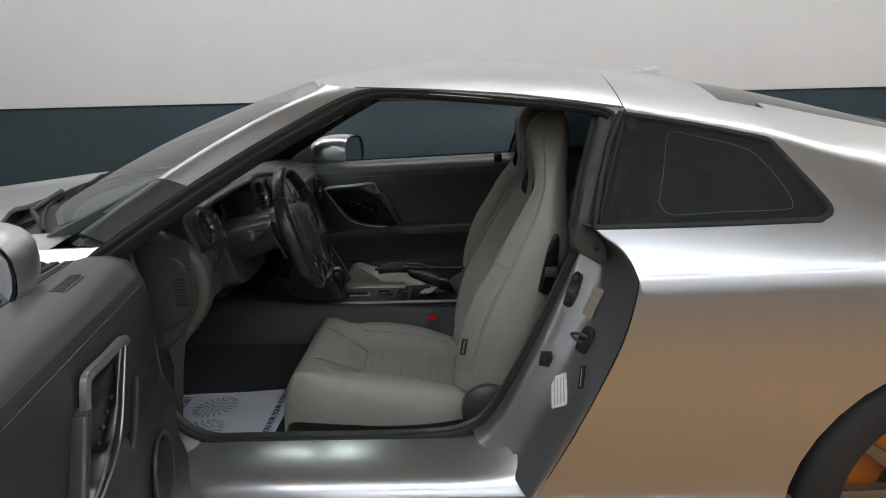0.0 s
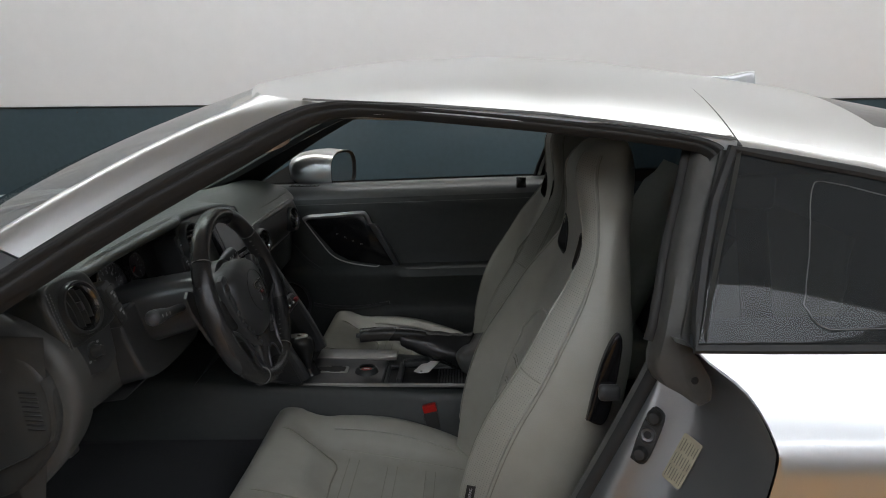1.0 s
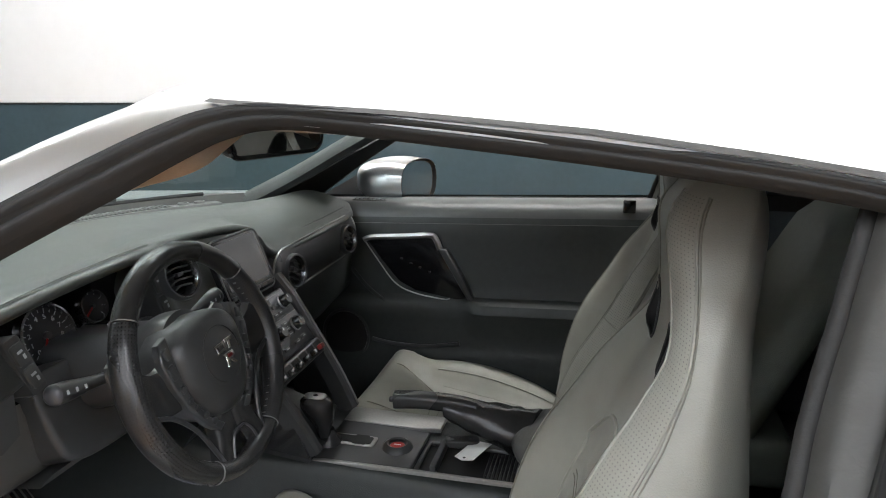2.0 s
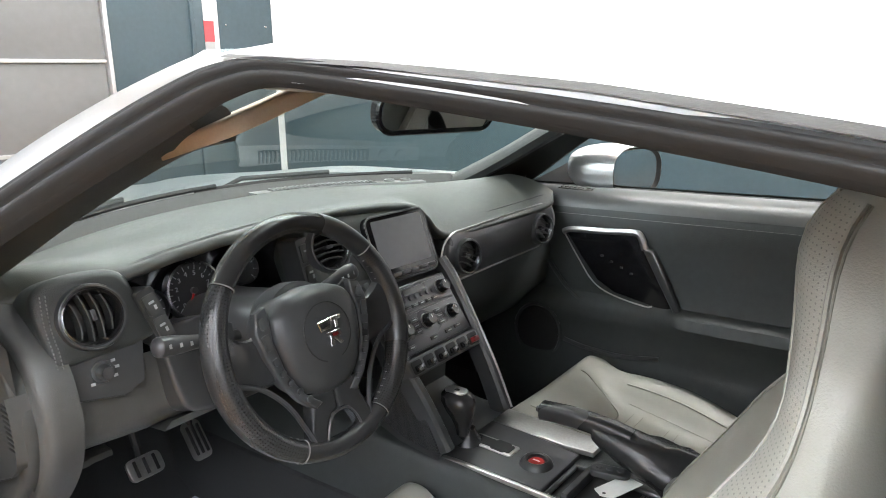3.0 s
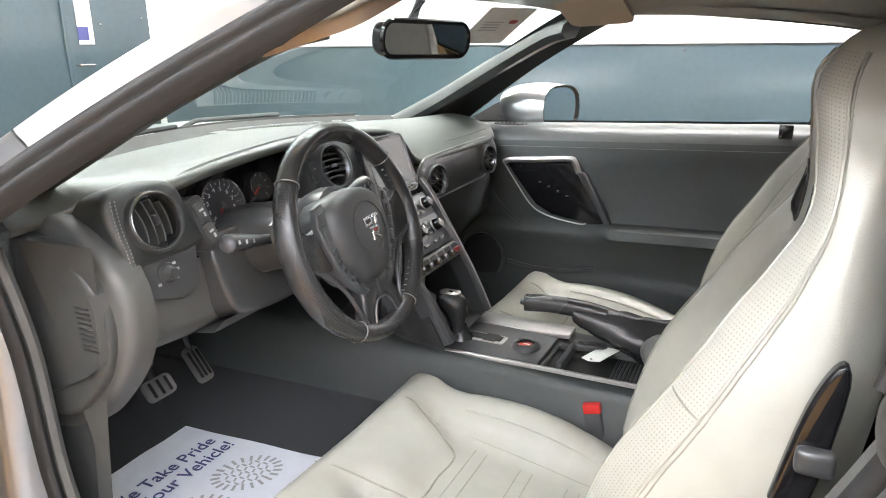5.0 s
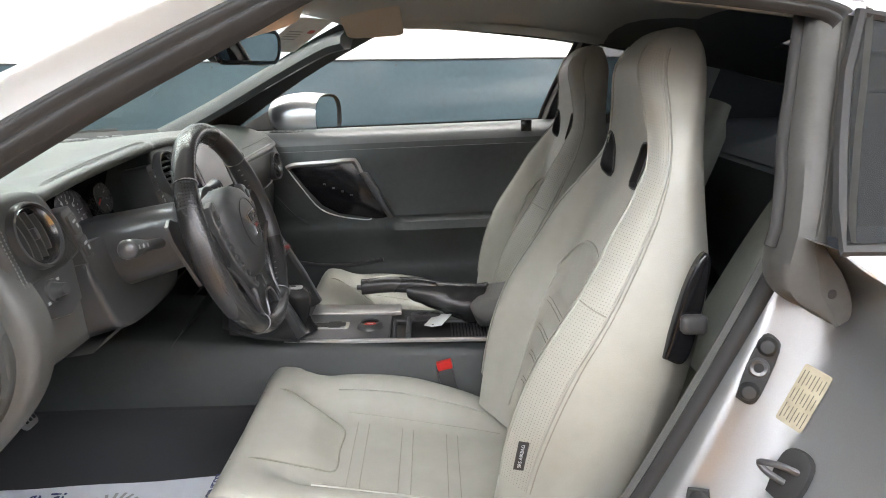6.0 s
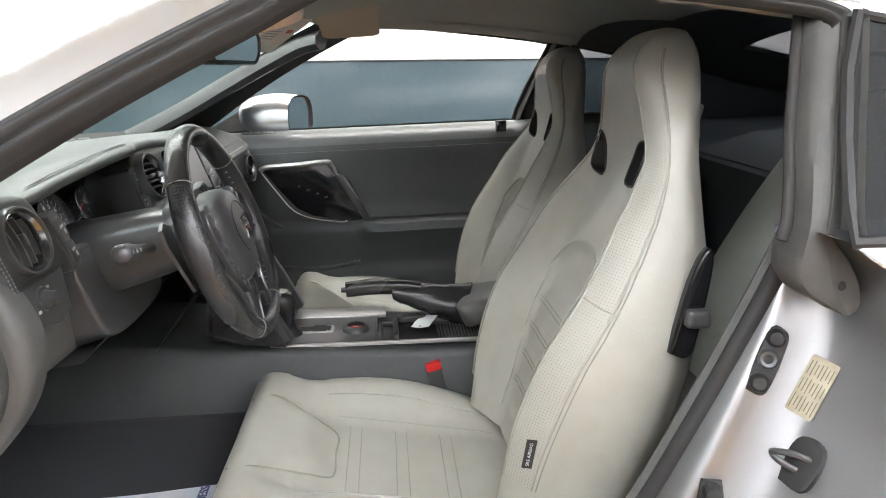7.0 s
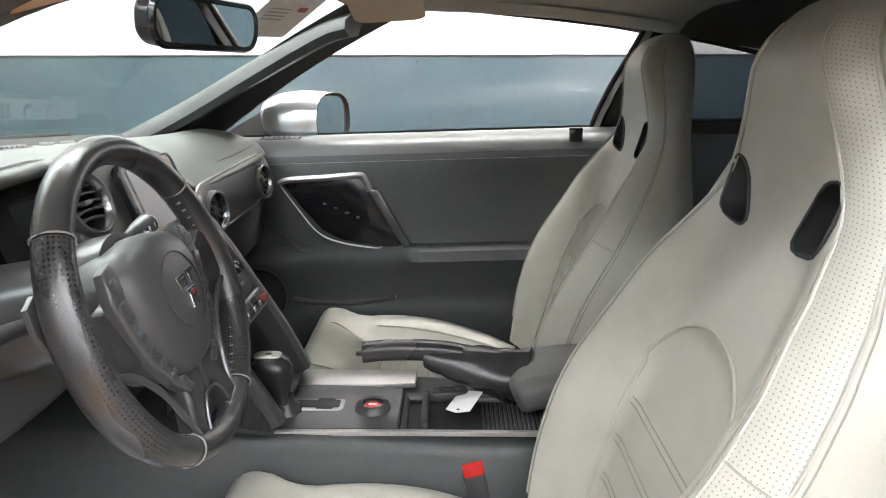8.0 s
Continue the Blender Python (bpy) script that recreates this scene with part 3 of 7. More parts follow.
def rocker():
    prof = ((0.012, 0.392), (-0.012, 0.385), (-0.014, 0.33), (-0.022, 0.27), (-0.005, 0.225), (0.08, 0.205))
    rows = []
    for x in np.linspace(-1.28, 0.78, 40):
        y = side_point(x, 0.41).y
        rows.append([Vector((x, y + dy, z)) for dy, z in prof])
    return grid(rows)


part("side_sill", rocker(), PAINT, car)
part("side_sill", mirrored(rocker()), PAINT, car)


# roof
def roof_edge(x):
    return T(x, ((-0.40, 0.53), (-0.288, 0.571), (-0.171, 0.632), (0.0, 0.643), (0.173, 0.655), (0.44, 0.676)))


def roof_side_z(x):
    return T(x, ((-0.40, 1.296), (-0.288, 1.307), (-0.171, 1.300), (0.0, 1.291), (0.173, 1.277), (0.30, 1.261), (0.44, 1.240)))


def roof_point(x, y):
    yr = roof_edge(x)
    return Vector((x, y, crown(x, y, yr, roof_side_z(x), T(x, TOP), 2.6)))


def roof_mesh(drop=0.0, shrink=1.0, x1=0.4375):
    rows = []
    for j in range(37):
        v = (j / 18 - 1) * shrink
        row = []
        for i in range(25):
            u = i / 24
            y0 = v * roof_edge(-0.28)
            xh = -0.375 + 0.092 * (abs(y0) / 0.571) ** 2
            x = xh + (x1 - xh) * u
            row.append(roof_point(x, v * roof_edge(x)) - Vector((0, 0, drop)))
        rows.append(row)
    return grid(rows)


part("roof", lipped(roof_mesh(), (0, 0, -0.014)), PAINT, car)
part("roof_joint", sweep([roof_point(0.441, y * roof_edge(0.441)) + Vector((0, 0, -0.007)) for y in np.linspace(-1, 1, 31)], circle(0.004, 6)), RUBBER, car)
fin = prism([(-0.06, 0), (-0.01, 0.012), (0.025, 0.026), (0.045, 0.03), (0.055, 0.0)], 0.03, 0.008, 3)
part("roof_antenna", fin, PAINT, car, place=Matrix.Translation((0.65, -0.03, 1.318)) @ Matrix.Rotation(radians(10), 4, "Y") @ Matrix.Rotation(radians(90), 4, "X"))

# pillars: the painted strip beside the windscreen and the black strips round the door opening
PIL_BASE, PIL_TIP = Vector((-0.825, -0.795, 0.982)), Vector((-0.262, -0.590, 1.311))
OPEN_BASE, OPEN_TIP = Vector((-0.74, -0.852, 0.978)), Vector((-0.171, -0.632, 1.299))


def pillar_strip(t0=0.33, t1=1.0, s0=0.0):
    rows = []
    for k in range(21):
        t = t0 + (t1 - t0) * k / 20
        bow = 0.018 * math.sin(math.pi * t)
        a = PIL_BASE.lerp(PIL_TIP, t) + Vector((-0.3, -0.1, 1.0)) * bow
        b = OPEN_BASE.lerp(OPEN_TIP, t) + Vector((0, 0, 1.0)) * bow
        row = []
        for j in range(9):
            s = s0 + (1 - s0) * j / 8
            p = a.lerp(b, s)
            s = max(0.0, s)
            p += Vector((-0.30, -0.55, 0.75)) * (0.015 * (1 - t ** 8) * math.sin(math.pi * s ** 0.6))
            row.append(p)
        rows.append(row)
    return grid(rows)


def bmesh_place_lining(bm):
    bmesh.ops.translate(bm, verts=bm.verts, vec=(0.014, 0.010, -0.016))
    return bm


OPENING = catmull([(-0.80, -0.848, 0.925), (-0.742, -0.850, 0.975), (-0.60, -0.802, 1.070), (-0.45, -0.742, 1.162), (-0.30, -0.685, 1.243), (-0.215, -0.651, 1.284), (-0.165, -0.637, 1.298), (-0.10, -0.637, 1.300),
                   (0.05, -0.645, 1.287), (0.2, -0.657, 1.272), (0.33, -0.670, 1.256), (0.402, -0.684, 1.241), (0.414, -0.70, 1.217), (0.380, -0.745, 1.15), (0.331, -0.82, 1.045), (0.314, -0.852, 1.0)], 6)
OUT_N = Vector((0, -0.82, 0.57))


def strip_along(b0, b1, n0, n1, bulge=0.0, steps=5, start=0, end=None, slim=1.0):
    """A ribbon round the opening: b, how far it reaches into the opening; n, how far it stands in or out there."""
    pts = OPENING[start:end]
    rows = []
    for i, p in enumerate(pts):
        t = (pts[min(i + 1, len(pts) - 1)] - pts[max(i - 1, 0)]).normalized()
        m = t.cross(OUT_N).normalized()
        if m.z > 0 and abs(t.x) > 0.3 and t.x > 0:
            m = -m
        row = []
        wide = T((i + start) / (len(OPENING) - 1), ((0.0, 0.5 * slim), (0.28, 0.40 * slim), (0.39, 0.29), (0.47, 0.21), (0.72, 0.20), (0.8, 0.38), (1.0, 0.42)))
        for k in range(steps + 1):
            s = k / steps
            row.append(p + wide * (m * (b0 + (b1 - b0) * s) + OUT_N * (n0 + (n1 - n0) * s + bulge * math.sin(math.pi * s))))
        rows.append(row)
    return grid(rows)


# the moulded cover of the door pillar: height, front edge, seam, rear edge, depth
POST_ROWS = ((1.248, 0.388, 0.420, 0.436, -0.660), (1.215, 0.377, 0.409, 0.425, -0.680), (1.181, 0.364, 0.396, 0.411, -0.704), (1.149, 0.352, 0.384, 0.398, -0.727), (1.117, 0.339, 0.371, 0.384, -0.750), (1.086, 0.328, 0.360, 0.372, -0.772),
             (1.057, 0.320, 0.348, 0.361, -0.793), (1.029, 0.311, 0.337, 0.350, -0.812), (1.010, 0.307, 0.331, 0.345, -0.820), (0.990, 0.301, 0.330, 0.346, -0.824), (0.974, 0.296, 0.334, 0.358, -0.826), (0.951, 0.298, 0.338, 0.371, -0.828),
             (0.937, 0.310, 0.345, 0.375, -0.829), (0.927, 0.330, 0.352, 0.376, -0.830), (0.917, 0.346, 0.358, 0.374, -0.830), (0.912, 0.358, 0.361, 0.366, -0.830))
for side in (0, 1):
    fl = (lambda bm: mirrored(bm)) if side else (lambda bm: bm)
    part("windscreen_pillar", fl(lipped(pillar_strip(), (0, 0.01, -0.01))), PAINT, car)
    part("pillar_lining", fl(bmesh_place_lining(pillar_strip(0.0, 1.0, -0.45))), DOORSKIN, car)
    part("pillar_foot", fl(lipped(pillar_strip(0.03, 0.325), (0, 0.01, -0.01))), SATIN, car, "black pillar foot cover")
    part("drip_strip", fl(grid([[roof_point(x, -(roof_edge(x) + 0.003 - d)) + Vector((0, 0, 0.0025)) for d in (0, 0.004, 0.008, 0.011)] for x in np.linspace(-0.19, 0.436, 30)])), RUBBER, car)
    part("gutter_gap", fl(strip_along(-0.004, 0.008, 0.0, -0.006, 0.0, 3, end=70, slim=1 - 0.5 * side)), RUBBER, car)
    part("outer_seal", fl(strip_along(0.007, 0.030, 0.000, -0.010, 0.007, 6, end=70, slim=1 - 0.5 * side)), SEAL, car, "dark grey rubber seal")
    part("seal_groove", fl(strip_along(0.029, 0.040, -0.010, -0.020, -0.004, 3, end=70, slim=1 - 0.5 * side)), RUBBER, car)
    part("inner_seal", fl(strip_along(0.038, 0.068, -0.018, -0.045, 0.012, 6, end=70, slim=1 - 0.5 * side)), SEAL, car, "soft dark grey door seal")
    part("pillar_trim", fl(strip_along(0.066, 0.076, -0.045, -0.075, 0.006, 6, end=70, slim=1 - 0.5 * side)), SEAL, car)
    levels = [Vector((z, a, b)) for z, a, b, c, y in POST_ROWS]
    rest = [Vector((z, c, y)) for z, a, b, c, y in POST_ROWS]
    rows = []
    for p, r in zip(catmull(levels, 3), catmull(rest, 3)):
        z, x0, xs, x1, y = p.x, p.y, p.z, r.y, r.z
        g = 0.004 * max(0.0, min(1.0, (z - 0.99) / 0.02))
        mid = (x0 + xs) / 2
        rows.append([(x0 + 0.010, y + 0.060, z), (x0 + 0.001, y + 0.035, z), (x0, y + 0.018, z), (x0 + 0.004, y + 0.006, z), ((x0 + mid) / 2, y - 0.001, z), (mid, y - 0.003, z), (xs - 0.004, y - 0.003, z), (xs - 0.001, y - 0.0025, z),
                     (xs, y - 0.0025 + g, z), (xs + 0.001, y - 0.0025 + g, z), (xs + 0.0025, y - 0.0015, z), (x1 - 0.002, y, z), (x1, y + 0.002, z), (x1 + 0.002, y + 0.035, z)])
    part("door_pillar", fl(grid(rows)), POST, car, "dark grey moulded pillar cover")
    edge = []
    for z in np.linspace(1.006, 1.236, 16):
        xa, ya = (float(np.interp(z, [r[0] for r in POST_ROWS[::-1]], [r[k] for r in POST_ROWS[::-1]])) for k in (3, 4))
        xb = max(glass_front(z) + 0.010, xa + 0.012)
        b, r = side_point(xb, T(xb, BELT)), Vector((xb, -T(xb, RAIL_Y), T(xb, RAIL)))
        yb = b.lerp(r, max(0.0, (z - b.z) / (r.z - b.z))).y - 0.004
        edge.append([(xa - 0.004, ya + 0.010, z), (xa - 0.002, ya + 0.003, z), (xa + 0.003, ya + 0.002, z), (xa + (xb - xa) * 0.7, (ya + 2 * yb) / 3, z), (xb - 0.001, yb, z), (xb + 0.001, yb + 0.010, z)])
    part("pillar_edge", fl(grid(edge)), POST, car, "dark grey pillar edge strip")
    part("pillar_seal", fl(sweep([Vector((x - 0.003, y + 0.026, z)) for z, x, b, c, y in POST_ROWS[:10]], circle(0.008, 10, 0.006), (0, 1, 0))), SEAL, car, "soft dark grey door seal")
    if not side:
        part("pillar_screw", lathe([(0, 0.0025), (0.0045, 0.0025), (0.0055, 0.0015), (0.006, 0.0)], 18), SEAL, car, place=facing((0.352, -0.8275, 0.946), (0, -1, 0.1)))
    q = []
    for x, z in QUARTER_GLASS:
        b, r = side_point(x, T(x, BELT)), Vector((x, -T(x, RAIL_Y), T(x, RAIL)))
        s = (z - b.z) / (r.z - b.z)
        q.append(b.lerp(r, s) if s > 0 else side_point(x, z))
    part("window_trim", fl(sweep(q, circle(0.008, 6, 0.005), OUT_N, loop=True)), RUBBER, car)

# windscreen
def screen_point(u, v):
    """u from the left pillar to the right, v from the cowl to the header."""
    a = PIL_BASE.lerp(PIL_TIP, v)
    a = a + Vector((-0.3, -0.1, 1.0)) * 0.018 * math.sin(math.pi * v)
    y = a.y * (1 - 2 * u)
    s = 1 - (2 * u - 1) ** 2
    return Vector((a.x - s * (0.33 * (1 - v) + 0.115 * v), y, a.z + s * (0.030 * (1 - v) + 0.016 * v)))


def windscreen():
    return grid([[screen_point(i / 24, j / 14) for i in range(25)] for j in range(15)])


ws = part("windscreen", windscreen(), GLASS, car, "large tinted windscreen")
ws.visible_shadow = False


# cowl and wipers
def cowl():
    rows = []
    for u in np.linspace(0.08, 0.92, 25):
        p = screen_point(u, 0.02)
        back = p + Vector((0.03, 0, -0.045))
        s = 1 - abs(2 * u - 1) ** 3
        front = Vector((p.x - 0.05 - 0.11 * s, p.y * 1.05, T(p.x - 0.12, BONNET) - 0.035 - 0.05 * abs(2 * u - 1) ** 2))
        rows.append([front, front.lerp(p, 0.5) + Vector((0, 0, -0.02)), p + Vector((0.004, 0, -0.010)), back, back + Vector((0.06, 0, -0.10))])
    return grid(rows)


part("cowl", cowl(), TRIM, car, "black plastic cowl")
for y0, y1 in ((-0.58, 0.02), (-0.02, 0.52)):
    pts = [screen_point((0.70 + y) / 1.40, 0.0 + 0.03 * (y - y0) / (y1 - y0)) + Vector((-0.04, 0, -0.012)) for y in np.linspace(y0, y1, 9)]
    wiper = part("wiper", tube(pts, 0.006, 6), RUBBER, car)
    part("wiper_arm", tube([pts[0] + Vector((-0.06, 0.1, -0.02)), pts[2] + Vector((-0.03, 0, 0.012)), pts[5] + Vector((0, 0, 0.012))], 0.007, 6), TRIM, wiper)

# nose and tail
def end_mesh(x, sign, drop):
    """Closes the body before the first or behind the last section: a rounded fascia down to the underbody."""
    rows = []
    for k in range(9):
        t = k / 8
        row = []
        for j in range(25):
            v = j / 12 - 1
            b = side_point(x, T(x, CREASE))
            out = 0.10 * math.sin(math.pi * t) * (1 - 0.5 * v * v)
            zt = crown(x, v * 0.7, 0.75, T(x, BELT), T(x, TOP) if sign > 0 else T(x, BONNET), 2.0)
            row.append(Vector((x + sign * out, v * -b.y, zt + (drop - zt) * t)))
        rows.append(row)
    return grid(rows)


part("front_fascia", end_mesh(-2.6, -1, 0.22), PAINT, car)
part("rear_fascia", end_mesh(2.06, 1, 0.26), PAINT, car)

# underbody, wheels
part("underbody", box(4.4, 1.5, 0.04, 0.01, 1, (-0.27, 0, 0.20)), TRIM, car)


def wheel(x, y, r=0.355, w=0.27):
    s = -1 if y < 0 else 1
    root = new("wheel")
    root.parent = car
    tread = [(0.255, -w / 2), (0.30, -w / 2 - 0.004), (r - 0.025, -w / 2 + 0.004), (r - 0.004, -w / 2 + 0.03)]
    prof = tread + [(r, 0)] + [(a, -b) for a, b in tread[::-1]]
    part("tyre", lathe(prof, 56), TYRE, root)
    rim = lathe([(0.258, -0.11), (0.25, -0.10), (0.238, -0.06), (0.235, 0.06), (0.248, 0.1), (0.262, 0.122), (0.256, 0.128), (0.24, 0.112), (0.225, 0.09), (0.222, -0.1)], 48)
    part("rim", rim, RIM, root)
    part("brake_disc", lathe([(0.06, 0.0), (0.19, 0.0), (0.19, -0.03), (0.06, -0.03)], 40), BRUSHED, root)
    part("caliper", prism([(0.10, -0.07), (0.195, -0.11), (0.205, 0.0), (0.195, 0.11), (0.10, 0.07)], 0.06, 0.01, 2), CALIPER, root, place=Matrix.Rotation(radians(150), 4, "Z") @ Matrix.Translation((0, 0, -0.02)))
    part("hub", lathe([(0.0, 0.075), (0.03, 0.075), (0.05, 0.06), (0.06, 0.03), (0.06, 0.0)], 24), RIM, root)
    for k in range(10):
        part("spoke", prism([(0.03, -0.02), (0.24, -0.014), (0.24, 0.014), (0.03, 0.02)], 0.03, 0.008, 2), RIM, root, place=Matrix.Rotation(radians(36 * k), 4, "Z") @ Matrix.Translation((0, 0, 0.055)))
    root.matrix_basis = pose(x, y, r, 90 if s < 0 else -90, 0, 0)


for ax in AXLES:
    for wy in (-0.80, 0.80):
        wheel(ax, wy)
for ax in AXLES:
    for s in (-1, 1):
        liner = grid([[(ax + 0.40 * math.cos(radians(a)), s * y, 0.36 + 0.40 * math.sin(radians(a))) for y in (0.60, 0.93)] for a in range(-30, 211, 12)])
        part("wheel_liner", liner, TRIM, car)


# ---- the car: doors ----
LEVEL = Matrix.Translation((0, -0.85, 1.0)) @ Matrix.Rotation(radians(-1.0), 4, "X") @ Matrix.Translation((0, 0.85, -1.0))


def belt(x):
    return T(x, BELT)


def door_top(profile, x0=-0.73, x1=0.352, n=40):
    """A strip along the door's top: (y outwards from the middle, height over the belt) pairs."""
    rows = []
    for x in np.linspace(x0, x1, n):
        w = T(x, SHOULDER) - 0.846
        rows.append([Vector((x, -(y + w), belt(x) + z)) for y, z in profile])
    return grid(rows)


PANEL = ((0.802, 0.006), (0.775, 0.012), (0.735, 0.010), (0.706, 0.0), (0.69, -0.018), (0.682, -0.036), (0.676, -0.05), (0.670, -0.10), (0.674, -0.20), (0.672, -0.26), (0.655, -0.275),
         (0.645, -0.30), (0.648, -0.33), (0.650, -0.40), (0.642, -0.425), (0.636, -0.45), (0.642, -0.60), (0.66, -0.66))
RECESS = ((-0.505, 0.875), (-0.45, 0.883), (-0.31, 0.893), (-0.285, 0.860), (-0.19, 0.702), (-0.275, 0.717), (-0.36, 0.731), (-0.41, 0.757), (-0.46, 0.815))


def door_inside(root, fl):
    rows = []
    prof = [(-y, z) for y, z in PANEL]
    for x in np.linspace(-0.76, 0.40, 50):
        row = []
        for i, (y, z) in enumerate(prof):
            rest = 0.0
            if 9 <= i <= 12:
                rest = 0.030 * max(0.0, min(1.0, (x + 0.22) / 0.06)) * (1.0 if i in (10, 11) else 0.5)
            row.append(Vector((x, y + rest, belt(x) + z)))
        rows.append(row)
    part("inner_panel", fl(grid(rows)), DOORSKIN, root, "charcoal leather-covered inner panel")
    # strip laid over the panel's top, its sheen put into the colour
    cap = [[Vector((x, -y, belt(x) + z)) for y, z in ((0.804, 0.009), (0.775, 0.0155), (0.737, 0.0135), (0.707, 0.0035), (0.691, -0.014), (0.684, -0.030))] for x in np.linspace(-0.73, 0.40, 46)]
    part("door_top_sheen", fl(grid(cap)), DOOR_SHEEN, root, "door top leather, colour lightened for the reflected wall")
    swoop = catmull([(-0.56, -0.664, 0.80), (-0.50, -0.661, 0.735), (-0.42, -0.657, 0.690), (-0.30, -0.655, 0.668), (-0.10, -0.652, 0.650), (0.15, -0.650, 0.636), (0.36, -0.648, 0.632)], 6)
    part("panel_crease", fl(tube(swoop, 0.006, 8)), DOORSKIN, root)
    for dz, r in ((-0.0475, 0.0012), (-0.0535, 0.0012)):
        part("stitching", fl(tube([Vector((x, -0.6795 + (dz + 0.05) * 0.6, belt(x) + dz)) for x in np.linspace(-0.74, 0.38, 30)], r, 5)), THREAD, root)
    out = [(x, z + 0.011) for x, z in RECESS]
    part("pull_recess", fl(bmesh_place(prism(out, 0.010, 0.003, 2), facing_side())), PIANO, root, "gloss black handle recess")
    rail = [(x, -0.659, z + 0.011) for x, z in ((-0.515, 0.877), (-0.49, 0.887), (-0.40, 0.893), (-0.315, 0.900), (-0.296, 0.890), (-0.283, 0.860))]
    part("pull_bar", fl(sweep(catmull(rail, 5), [(-0.007, -0.006), (0.007, -0.006), (0.008, 0.004), (0.0, 0.008), (-0.008, 0.004)], (0, 1, 0))), BRUSHED, root, "satin metal pull bar")
    edge = [(x, -0.660, z + 0.011) for x, z in ((-0.512, 0.873), (-0.47, 0.813), (-0.42, 0.750), (-0.36, 0.723), (-0.275, 0.710), (-0.255, 0.713))]
    part("recess_edge", fl(tube(catmull(edge, 5), 0.0020, 6)), BRUSHED, root)
    band = prism([(-0.29, 0.876), (-0.262, 0.871), (-0.165, 0.704), (-0.19, 0.708)], 0.022, 0.006, 3)
    part("grab_band", fl(bmesh_place(band, facing_side())), SATIN, root)
    for k in range(4):
        part("switch", fl(bmesh_place(box(0.008, 0.005, 0.004, 0.0015, 2, (-0.40 + 0.028 * k, 0.837 - 0.012 * k, 0.012)), facing_side())), SATIN, root)
    pocket = [(x, -0.640, z) for x, z in ((-0.49, 0.588), (-0.45, 0.581), (-0.41, 0.577), (-0.32, 0.577), (-0.22, 0.594))]
    part("pocket_lip", fl(tube(catmull(pocket, 5), 0.006, 8)), SATIN, root)
    ring = [(-0.575 + 0.072 * math.cos(a), -0.642, 0.592 + 0.080 * math.sin(a)) for a in np.linspace(0, 2 * math.pi, 29)[:-1]]
    part("speaker_ring", fl(tube(ring, 0.005, 6, (0, 1, 0), loop=True)), SATIN, root)
    part("speaker_grille", fl(bmesh_place(lathe([(0, 0.006), (0.05, 0.005), (0.066, 0.003), (0.072, -0.004)], 28), facing((-0.575, -0.642, 0.592), (0, 1, 0)))), RUBBER, root)
    vent = bmesh_place(prism(rounded(0.115, 0.028, 0.009), 0.003, 0.001, 1), Matrix.Translation((-0.52, -0.742, belt(-0.52) + 0.0105)))
    part("demister_vent", fl(vent), TRIM, root)
    for k in range(8):
        part("vent_slat", fl(box(0.003, 0.020, 0.004, 0.001, 1, (-0.567 + 0.0135 * k, -0.742, belt(-0.52) + 0.0155))), TRIM_MID, root)
    part("lock_stop", fl(box(0.034, 0.014, 0.036, 0.004, 2, (0.24, -0.696, belt(0.24) + 0.004))), PIANO, root)


def bmesh_place(bm, m):
    bmesh.ops.transform(bm, matrix=m, verts=bm.verts)
    if m.determinant() < 0:
        bmesh.ops.reverse_faces(bm, faces=bm.faces)
    return bm


def facing_side(y=-0.672):
    """Takes outlines drawn in x, z onto the inner face of the left door, with depth towards the cabin."""
    return Matrix(((1, 0, 0, 0), (0, 0, 1, y), (0, 1, 0, 0), (0, 0, 0, 1)))


